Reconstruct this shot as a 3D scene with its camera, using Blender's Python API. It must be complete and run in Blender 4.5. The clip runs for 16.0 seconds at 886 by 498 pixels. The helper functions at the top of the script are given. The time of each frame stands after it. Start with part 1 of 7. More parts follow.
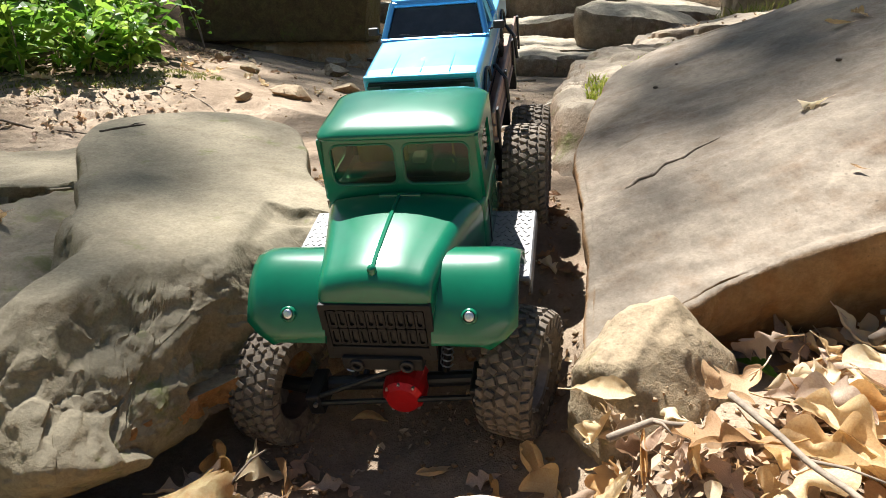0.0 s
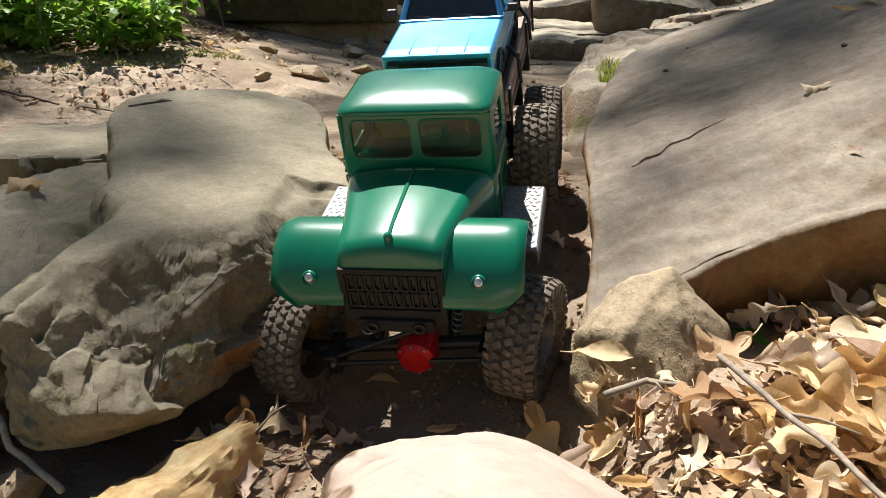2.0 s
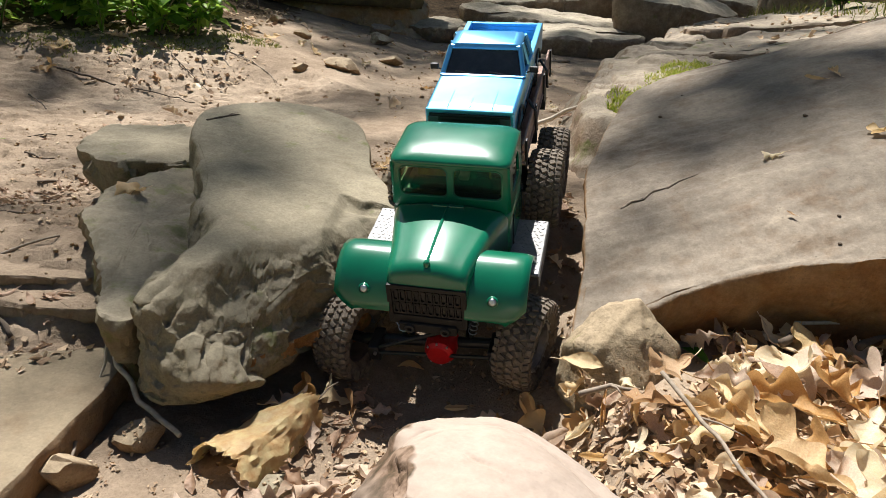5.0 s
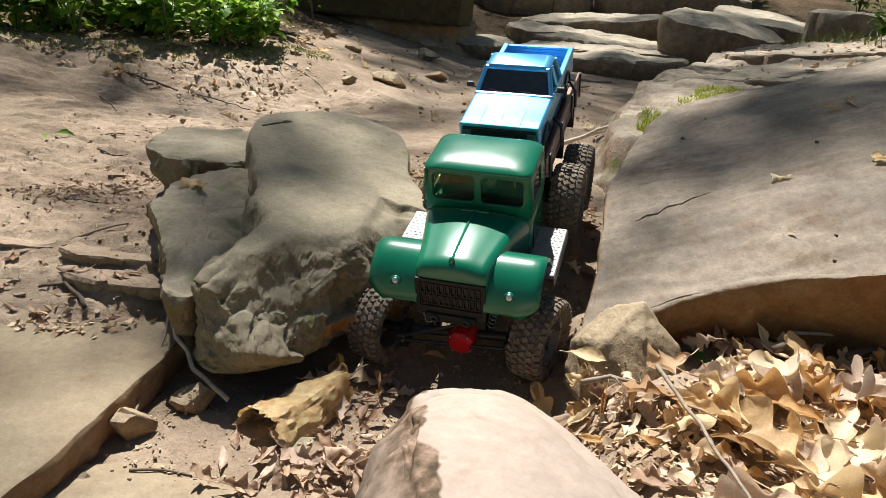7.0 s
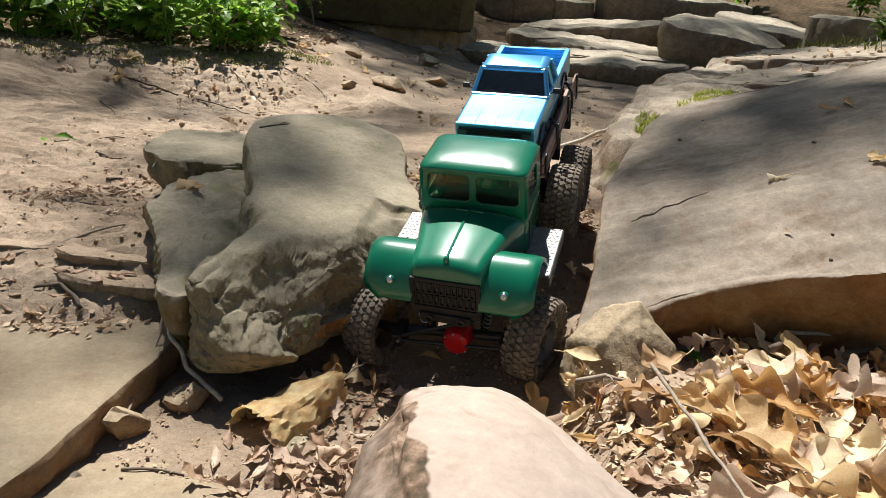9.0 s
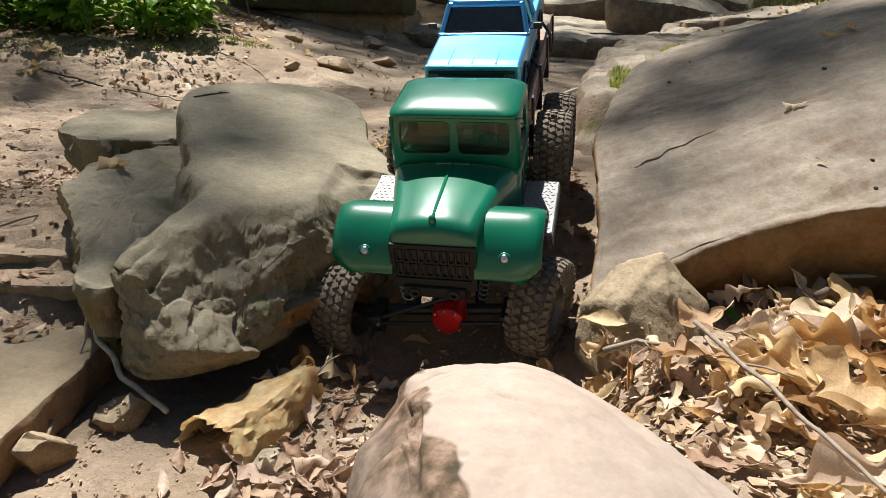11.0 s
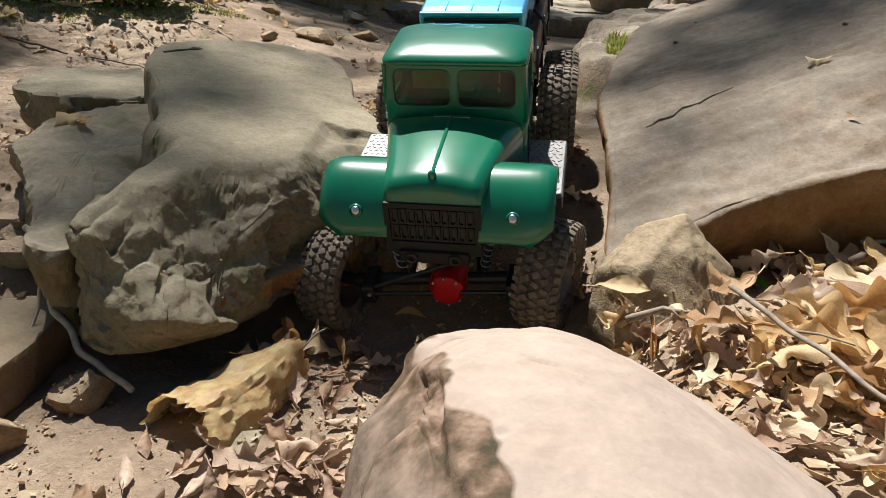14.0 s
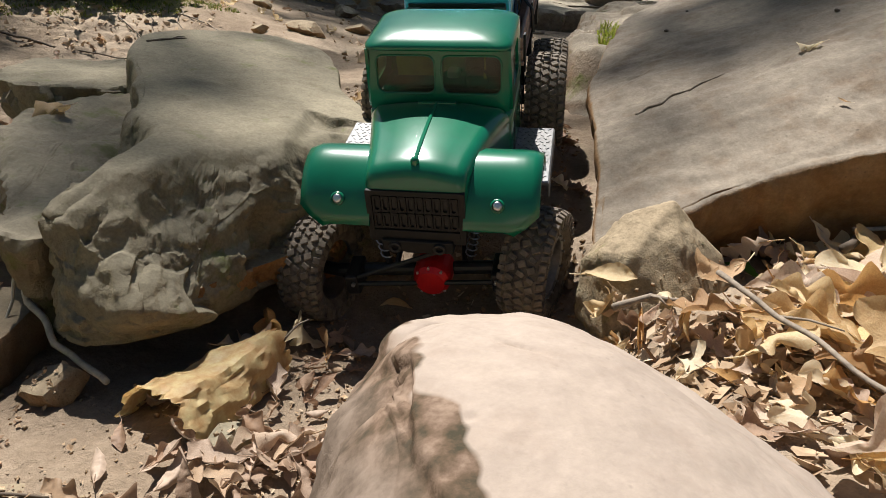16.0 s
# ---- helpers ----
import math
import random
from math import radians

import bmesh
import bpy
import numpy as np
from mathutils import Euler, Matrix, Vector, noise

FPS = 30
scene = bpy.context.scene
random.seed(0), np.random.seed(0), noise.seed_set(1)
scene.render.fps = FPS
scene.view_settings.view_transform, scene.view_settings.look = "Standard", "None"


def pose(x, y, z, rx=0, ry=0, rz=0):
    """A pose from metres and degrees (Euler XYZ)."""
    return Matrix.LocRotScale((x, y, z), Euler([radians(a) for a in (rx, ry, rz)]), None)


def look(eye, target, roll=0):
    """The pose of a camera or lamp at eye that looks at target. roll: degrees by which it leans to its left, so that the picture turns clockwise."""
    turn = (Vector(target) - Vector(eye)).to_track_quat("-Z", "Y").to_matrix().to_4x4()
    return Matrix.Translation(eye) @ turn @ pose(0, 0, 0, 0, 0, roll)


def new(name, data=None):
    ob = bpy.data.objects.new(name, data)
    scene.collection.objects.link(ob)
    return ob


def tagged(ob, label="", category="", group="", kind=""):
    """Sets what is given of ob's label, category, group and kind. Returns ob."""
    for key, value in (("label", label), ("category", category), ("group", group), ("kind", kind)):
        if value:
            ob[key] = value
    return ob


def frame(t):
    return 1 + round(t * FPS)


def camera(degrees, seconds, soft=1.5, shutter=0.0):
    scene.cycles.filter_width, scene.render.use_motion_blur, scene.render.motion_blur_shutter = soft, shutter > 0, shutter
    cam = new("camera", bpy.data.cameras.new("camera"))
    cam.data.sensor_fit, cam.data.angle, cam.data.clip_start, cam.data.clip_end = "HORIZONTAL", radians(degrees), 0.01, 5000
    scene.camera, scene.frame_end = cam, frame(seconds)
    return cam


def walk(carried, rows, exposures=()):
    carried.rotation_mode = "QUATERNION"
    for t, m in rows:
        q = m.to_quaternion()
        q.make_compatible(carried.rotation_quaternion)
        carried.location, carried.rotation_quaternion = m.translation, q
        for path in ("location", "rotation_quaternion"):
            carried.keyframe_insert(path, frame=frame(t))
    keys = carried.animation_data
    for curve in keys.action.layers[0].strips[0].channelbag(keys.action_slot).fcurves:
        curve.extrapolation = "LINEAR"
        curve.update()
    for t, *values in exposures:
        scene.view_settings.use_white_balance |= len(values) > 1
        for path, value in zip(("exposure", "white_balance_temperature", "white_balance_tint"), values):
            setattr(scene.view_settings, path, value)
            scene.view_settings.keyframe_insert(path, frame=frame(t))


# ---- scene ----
cam = camera(64.0, 16.0, soft=0.65)
PATH = [
    (0, (0.004, 0.002, 0.306), (0.001, 1.906, -0.307), 0.0),
    (0.5, (0.006, -0.001, 0.302), (0.002, 1.902, -0.314), 0.2),
    (1, (0.008, -0.007, 0.3), (0.008, 1.894, -0.32), 0.3),
    (1.5, (0.008, -0.017, 0.301), (0.001, 1.882, -0.325), 0.3),
    (2, (0.006, -0.042, 0.306), (-0.035, 1.847, -0.35), 0.6),
    (2.5, (0.006, -0.072, 0.321), (-0.068, 1.81, -0.352), 0.9),
    (3, (0.007, -0.106, 0.336), (-0.089, 1.771, -0.348), 1.9),
    (5.5, (-0.02, -0.254, 0.456), (-0.08, 1.603, -0.283), 4.8),
    (6, (-0.009, -0.282, 0.459), (-0.116, 1.58, -0.264), 5.2),
    (6.5, (0.003, -0.306, 0.46), (-0.149, 1.558, -0.249), 5.5),
    (7, (0.01, -0.329, 0.461), (-0.159, 1.534, -0.246), 5.7),
    (7.5, (0.022, -0.34, 0.461), (-0.158, 1.525, -0.24), 5.6),
    (8, (0.027, -0.339, 0.461), (-0.153, 1.527, -0.238), 5.1),
    (8.5, (0.026, -0.338, 0.46), (-0.157, 1.53, -0.231), 5.7),
    (10.8, (-0.018, -0.209, 0.358), (-0.103, 1.668, -0.328), 2.7),
    (11, (-0.025, -0.189, 0.346), (-0.074, 1.689, -0.34), 2.7),
    (11.5, (-0.039, -0.148, 0.32), (-0.038, 1.729, -0.369), 2.4),
    (12, (-0.048, -0.127, 0.306), (-0.029, 1.747, -0.392), 3.0),
    (12.5, (-0.051, -0.118, 0.299), (-0.034, 1.755, -0.402), 3.7),
    (13, (-0.052, -0.12, 0.293), (-0.034, 1.75, -0.415), 3.6),
    (13.5, (-0.051, -0.121, 0.29), (-0.032, 1.747, -0.424), 3.6),
    (14, (-0.05, -0.119, 0.288), (-0.033, 1.748, -0.428), 3.5),
    (14.5, (-0.048, -0.115, 0.287), (-0.03, 1.751, -0.433), 3.5),
    (15, (-0.044, -0.111, 0.283), (-0.022, 1.755, -0.436), 3.3),
    (15.5, (-0.039, -0.11, 0.279), (-0.015, 1.756, -0.441), 3.4),
    (16, (-0.036, -0.108, 0.275), (-0.009, 1.757, -0.449), 3.4),
]
EXPOSURES = [(0.0, 1.52), (1.0, 1.45), (1.5, 1.36), (2.0, 1.14), (3.0, 0.97), (5.5, 1.03), (8.5, 0.99), (11.0, 0.97), (13.5, 0.88), (16.0, 0.78)]
walk(cam, [(t, look(eye, target, roll)) for t, eye, target, roll in PATH], EXPOSURES)

# ---- light ----
SUN_DIR = Vector((-0.21, 0.40, 0.89)).normalized()
world = bpy.data.worlds.new("world")
scene.world = world
world.use_nodes = True
wt = world.node_tree
wt.nodes.clear()
w_out = wt.nodes.new("ShaderNodeOutputWorld")
w_bg = wt.nodes.new("ShaderNodeBackground")
w_sky = wt.nodes.new("ShaderNodeTexSky")
w_sky.sky_type = "NISHITA"
w_sky.sun_disc = False
w_sky.sun_elevation = math.asin(SUN_DIR.z)
w_sky.sun_rotation = math.atan2(SUN_DIR.x, SUN_DIR.y)
w_bg.inputs["Strength"].default_value = 0.031
wt.links.new(w_sky.outputs[0], w_bg.inputs[0])
wt.links.new(w_bg.outputs[0], w_out.inputs[0])

sun_data = bpy.data.lights.new("sun", "SUN")
sun_data.energy = 5.0
sun_data.angle = radians(0.55)
sun_data.color = (1.0, 0.98, 0.95)
sun = new("sun", sun_data)
sun.rotation_mode = "QUATERNION"
sun.rotation_quaternion = SUN_DIR.to_track_quat("Z", "Y")
sun.location = SUN_DIR * 12


# ---- materials ----
def node_mat(name):
    m = bpy.data.materials.new(name)
    m.use_nodes = True
    nt = m.node_tree
    return m, nt, nt.nodes["Principled BSDF"]


def nnode(nt, kind, **vals):
    n = nt.nodes.new(kind)
    for k, v in vals.items():
        n.inputs[k].default_value = v
    return n


def coords(nt, scale=1.0):
    tc = nt.nodes.new("ShaderNodeTexCoord")
    mp = nt.nodes.new("ShaderNodeMapping")
    mp.inputs["Scale"].default_value = (scale, scale, scale) if not isinstance(scale, tuple) else scale
    nt.links.new(tc.outputs["Object"], mp.inputs["Vector"])
    return mp.outputs["Vector"]


def noise_tex(nt, vec, scale, detail=6.0, rough=0.6, dist=0.0):
    n = nt.nodes.new("ShaderNodeTexNoise")
    n.inputs["Scale"].default_value = scale
    n.inputs["Detail"].default_value = detail
    n.inputs["Roughness"].default_value = rough
    n.inputs["Distortion"].default_value = dist
    nt.links.new(vec, n.inputs["Vector"])
    return n.outputs["Fac"]


def ramp(nt, fac, stops, steps=False):
    r = nt.nodes.new("ShaderNodeValToRGB")
    if steps:
        r.color_ramp.interpolation = "CONSTANT"
    e = r.color_ramp.elements
    while len(e) < len(stops):
        e.new(0.5)
    for el, (p, c) in zip(e, stops):
        el.position = p
        el.color = (*c, 1.0) if len(c) == 3 else c
    nt.links.new(fac, r.inputs["Fac"])
    return r.outputs["Color"]


def mix(nt, fac, a, b, mode="MIX"):
    n = nt.nodes.new("ShaderNodeMix")
    n.data_type = "RGBA"
    n.blend_type = mode
    for sock, v in ((n.inputs[0], fac), (n.inputs[6], a), (n.inputs[7], b)):
        if isinstance(v, bpy.types.NodeSocket):
            nt.links.new(v, sock)
        elif isinstance(v, tuple):
            sock.default_value = (*v, 1.0) if len(v) == 3 else v
        else:
            sock.default_value = v
    return n.outputs[2]


def maths(nt, op, a, b=0.0, clamp=False):
    n = nt.nodes.new("ShaderNodeMath")
    n.operation = op
    n.use_clamp = clamp
    for sock, v in ((n.inputs[0], a), (n.inputs[1], b)):
        if isinstance(v, bpy.types.NodeSocket):
            nt.links.new(v, sock)
        else:
            sock.default_value = v
    return n.outputs[0]


def bump(nt, b, height, strength, dist):
    n = nt.nodes.new("ShaderNodeBump")
    n.inputs["Strength"].default_value = strength
    n.inputs["Distance"].default_value = dist
    nt.links.new(height, n.inputs["Height"])
    nt.links.new(n.outputs[0], b.inputs["Normal"])


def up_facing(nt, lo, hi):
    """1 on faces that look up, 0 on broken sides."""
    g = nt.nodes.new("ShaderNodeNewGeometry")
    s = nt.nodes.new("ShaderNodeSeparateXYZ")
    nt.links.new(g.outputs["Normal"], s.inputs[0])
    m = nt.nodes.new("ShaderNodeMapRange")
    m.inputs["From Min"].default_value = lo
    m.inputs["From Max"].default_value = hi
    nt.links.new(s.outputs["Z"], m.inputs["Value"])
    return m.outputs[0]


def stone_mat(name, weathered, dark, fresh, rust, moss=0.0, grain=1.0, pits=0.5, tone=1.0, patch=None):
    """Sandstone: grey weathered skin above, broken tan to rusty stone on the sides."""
    m, nt, b = node_mat(name)
    v = coords(nt)
    big = noise_tex(nt, v, 4.5, 6, 0.62, 0.2)
    mid = noise_tex(nt, v, 22.0, 8, 0.65)
    fine = noise_tex(nt, v, 240.0, 4, 0.7)
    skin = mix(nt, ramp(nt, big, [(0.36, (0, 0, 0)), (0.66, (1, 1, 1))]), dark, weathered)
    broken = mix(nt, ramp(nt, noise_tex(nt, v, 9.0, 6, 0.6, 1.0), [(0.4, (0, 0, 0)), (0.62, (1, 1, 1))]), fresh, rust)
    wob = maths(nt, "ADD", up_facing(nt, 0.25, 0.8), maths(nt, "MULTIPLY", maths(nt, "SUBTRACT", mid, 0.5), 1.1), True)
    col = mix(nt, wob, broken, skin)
    tex = noise_tex(nt, v, 75.0, 7, 0.72)
    col = mix(nt, 0.6 * tone, col, ramp(nt, mid, [(0.28, (0.28, 0.27, 0.26)), (0.5, (0.5, 0.5, 0.5)), (0.74, (0.68, 0.68, 0.66))]), "OVERLAY")
    col = mix(nt, 0.40 * tone, col, ramp(nt, tex, [(0.28, (0.25, 0.24, 0.23)), (0.5, (0.5, 0.5, 0.5)), (0.72, (0.73, 0.73, 0.72))]), "OVERLAY")
    col = mix(nt, 0.40 * min(1.0, grain + 0.05), col, ramp(nt, fine, [(0.3, (0.25, 0.24, 0.23)), (0.7, (0.75, 0.75, 0.74))]), "OVERLAY")
    vs = nt.nodes.new("ShaderNodeTexVoronoi")
    vs.inputs["Scale"].default_value = 130.0
    nt.links.new(v, vs.inputs["Vector"])
    speck = ramp(nt, vs.outputs["Distance"], [(0.10, (1, 1, 1)), (0.2, (0, 0, 0))])
    speck = mix(nt, ramp(nt, noise_tex(nt, v, 18.0, 4, 0.7), [(0.5, (0, 0, 0)), (0.6, (1, 1, 1))]), (0, 0, 0), speck)
    col = mix(nt, maths(nt, "MULTIPLY", speck, 0.4 * tone), col, mix(nt, 0.8, col, (0.04, 0.035, 0.028)))
    vor = nt.nodes.new("ShaderNodeTexVoronoi")
    vor.inputs["Scale"].default_value = 42.0
    nt.links.new(v, vor.inputs["Vector"])
    spots = ramp(nt, vor.outputs["Distance"], [(0.03, (1, 1, 1)), (0.09, (0, 0, 0))])
    spots = mix(nt, ramp(nt, noise_tex(nt, v, 7.0, 2), [(0.55, (0, 0, 0)), (0.62, (1, 1, 1))]), (0, 0, 0), spots)
    col = mix(nt, maths(nt, "MULTIPLY", spots, 0.6 * pits), col, (0.05, 0.04, 0.03))
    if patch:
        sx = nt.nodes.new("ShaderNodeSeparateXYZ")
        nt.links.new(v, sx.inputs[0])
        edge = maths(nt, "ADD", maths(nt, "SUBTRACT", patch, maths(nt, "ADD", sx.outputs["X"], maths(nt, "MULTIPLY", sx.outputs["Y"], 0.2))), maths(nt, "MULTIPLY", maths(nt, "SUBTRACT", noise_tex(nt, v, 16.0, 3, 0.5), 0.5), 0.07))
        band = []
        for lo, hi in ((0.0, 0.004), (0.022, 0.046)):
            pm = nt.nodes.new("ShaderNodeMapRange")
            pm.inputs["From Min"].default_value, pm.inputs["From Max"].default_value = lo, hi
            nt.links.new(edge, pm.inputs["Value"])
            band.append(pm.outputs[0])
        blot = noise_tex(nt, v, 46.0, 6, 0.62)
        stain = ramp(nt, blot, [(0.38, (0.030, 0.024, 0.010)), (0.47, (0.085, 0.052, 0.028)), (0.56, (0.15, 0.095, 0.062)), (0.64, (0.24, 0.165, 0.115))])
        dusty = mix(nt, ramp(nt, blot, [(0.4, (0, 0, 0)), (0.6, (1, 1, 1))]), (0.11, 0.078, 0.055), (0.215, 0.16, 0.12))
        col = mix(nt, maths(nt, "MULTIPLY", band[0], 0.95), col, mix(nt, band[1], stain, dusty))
    if moss:
        mo = ramp(nt, noise_tex(nt, v, 13.0, 6, 0.7), [(0.62 - 0.12 * moss, (0, 0, 0)), (0.72 - 0.08 * moss, (1, 1, 1))])
        col = mix(nt, maths(nt, "MULTIPLY", mo, 0.75), col, (0.13, 0.15, 0.035))
    nt.links.new(col, b.inputs["Base Color"])
    b.inputs["Roughness"].default_value = 0.88
    b.inputs["Specular IOR Level"].default_value = 0.25
    # smooth where weathered, crumbly where broken
    crumb = maths(nt, "ADD", 0.16, maths(nt, "MULTIPLY", maths(nt, "SUBTRACT", 1.0, wob), 1.1))
    grit = noise_tex(nt, v, 130.0, 5, 0.75)
    h = maths(nt, "ADD", maths(nt, "MULTIPLY", mid, 0.5 * min(1.0, 0.1 + grain)), maths(nt, "MULTIPLY", fine, 0.06 * grain))
    h = maths(nt, "ADD", h, maths(nt, "MULTIPLY", maths(nt, "ADD", tex, maths(nt, "MULTIPLY", grit, 0.7)), maths(nt, "MULTIPLY", crumb, 0.75 * grain)))
    bump(nt, b, h, 0.9, 0.009)
    return m


def dirt_mat():
    m, nt, b = node_mat("sandy_dirt")
    v = coords(nt)
    big = noise_tex(nt, v, 1.6, 5, 0.6, 0.5)
    mid = noise_tex(nt, v, 14.0, 8, 0.7)
    fine = noise_tex(nt, v, 150.0, 5, 0.75)
    col = ramp(nt, big, [(0.32, (0.225, 0.168, 0.118)), (0.5, (0.32, 0.248, 0.178)), (0.68, (0.40, 0.318, 0.235))])
    col = mix(nt, 0.7, col, ramp(nt, mid, [(0.3, (0.3, 0.28, 0.26)), (0.7, (0.7, 0.7, 0.7))]), "OVERLAY")
    col = mix(nt, 0.32, col, ramp(nt, fine, [(0.3, (0.2, 0.19, 0.18)), (0.7, (0.8, 0.8, 0.79))]), "OVERLAY")
    stain = ramp(nt, noise_tex(nt, v, 2.3, 5, 0.6, 0.8), [(0.40, (0, 0, 0)), (0.66, (1, 1, 1))])
    col = mix(nt, maths(nt, "MULTIPLY", stain, 0.5), col, mix(nt, 0.6, col, (0.17, 0.115, 0.075)))
    humus = ramp(nt, noise_tex(nt, v, 5.0, 7, 0.75), [(0.56, (0, 0, 0)), (0.66, (1, 1, 1))])
    col = mix(nt, maths(nt, "MULTIPLY", humus, 0.42), col, (0.12, 0.08, 0.05))
    # leaf mould under the plants beyond the bank, darkened to paint in their shade
    tc = nt.nodes.new("ShaderNodeTexCoord")
    sp = nt.nodes.new("ShaderNodeSeparateXYZ")
    nt.links.new(tc.outputs["Object"], sp.inputs[0])
    far = maths(nt, "ADD", maths(nt, "MULTIPLY", sp.outputs["X"], -0.33), sp.outputs["Y"])
    far = maths(nt, "MINIMUM", maths(nt, "SUBTRACT", far, 2.95), maths(nt, "MULTIPLY", maths(nt, "ADD", sp.outputs["X"], 1.05), -1.0))
    far = maths(nt, "ADD", far, maths(nt, "MULTIPLY", maths(nt, "SUBTRACT", mid, 0.5), 0.5))
    mr = nt.nodes.new("ShaderNodeMapRange")
    mr.inputs["From Min"].default_value, mr.inputs["From Max"].default_value = 0.0, 0.12
    nt.links.new(far, mr.inputs["Value"])
    litter = ramp(nt, noise_tex(nt, v, 26.0, 6, 0.8), [(0.35, (0.035, 0.025, 0.015)), (0.55, (0.10, 0.065, 0.035)), (0.75, (0.2, 0.14, 0.08))])
    up = nt.nodes.new("ShaderNodeMapRange")
    up.inputs["From Min"].default_value, up.inputs["From Max"].default_value = 4.3, 5.0
    nt.links.new(maths(nt, "ADD", sp.outputs["Y"], maths(nt, "MULTIPLY", maths(nt, "SUBTRACT", mid, 0.5), 1.5)), up.inputs["Value"])
    col = mix(nt, maths(nt, "MAXIMUM", mr.outputs[0], up.outputs[0]), col, litter)
    nt.links.new(col, b.inputs["Base Color"])
    b.inputs["Roughness"].default_value = 0.95
    b.inputs["Specular IOR Level"].default_value = 0.15
    bump(nt, b, maths(nt, "ADD", mid, maths(nt, "ADD", maths(nt, "MULTIPLY", fine, 0.4), maths(nt, "MULTIPLY", noise_tex(nt, v, 55.0, 6, 0.8), 0.5))), 0.75, 0.011)
    return m


def paint_mat(name, base, dark, metallic=0.0, rough=0.24, coat=1.0):
    """Glossy model-car paint with faint dust and scuffs."""
    m, nt, b = node_mat(name)
    v = coords(nt)
    big = noise_tex(nt, v, 14.0, 4)
    scuff = noise_tex(nt, v, 90.0, 6, 0.8)
    col = mix(nt, ramp(nt, big, [(0.35, (0, 0, 0)), (0.7, (1, 1, 1))]), dark, base)
    dust = ramp(nt, scuff, [(0.62, (0, 0, 0)), (0.78, (1, 1, 1))])
    col = mix(nt, maths(nt, "MULTIPLY", dust, 0.05), col, (0.35, 0.30, 0.24))
    nt.links.new(col, b.inputs["Base Color"])
    nt.links.new(maths(nt, "ADD", rough, maths(nt, "MULTIPLY", dust, 0.3)), b.inputs["Roughness"])
    b.inputs["Metallic"].default_value = metallic
    b.inputs["Coat Weight"].default_value = coat
    b.inputs["Specular IOR Level"].default_value = 0.25
    b.inputs["Coat IOR"].default_value = 1.5
    b.inputs["Coat Roughness"].default_value = 0.17
    return m


def plain_mat(name, col, rough=0.5, metal=0.0, var=0.25, scale=60.0, bumpy=0.2, dusty=0.0):
    m, nt, b = node_mat(name)
    v = coords(nt)
    n = noise_tex(nt, v, scale, 6, 0.7)
    lo = tuple(c * (1 - var) for c in col)
    hi = tuple(min(1.0, c * (1 + var)) for c in col)
    c = ramp(nt, n, [(0.3, lo), (0.7, hi)])
    if dusty:
        d = ramp(nt, noise_tex(nt, v, scale * 0.4, 5, 0.7), [(0.5 - 0.3 * dusty, (0, 0, 0)), (0.75 - 0.2 * dusty, (1, 1, 1))])
        c = mix(nt, maths(nt, "MULTIPLY", d, dusty), c, (0.27, 0.21, 0.15))
    nt.links.new(c, b.inputs["Base Color"])
    b.inputs["Roughness"].default_value = rough
    b.inputs["Metallic"].default_value = metal
    if bumpy:
        bump(nt, b, n, bumpy, 0.002)
    return m


def glass_mat(name, tint, rough=0.05, trans=1.0):
    m, nt, b = node_mat(name)
    v = coords(nt)
    n = noise_tex(nt, v, 40.0, 5, 0.7)
    nt.links.new(maths(nt, "ADD", rough, maths(nt, "MULTIPLY", n, 0.08)), b.inputs["Roughness"])
    b.inputs["Base Color"].default_value = (*tint, 1)
    b.inputs["Transmission Weight"].default_value = trans
    b.inputs["IOR"].default_value = 1.45
    return m


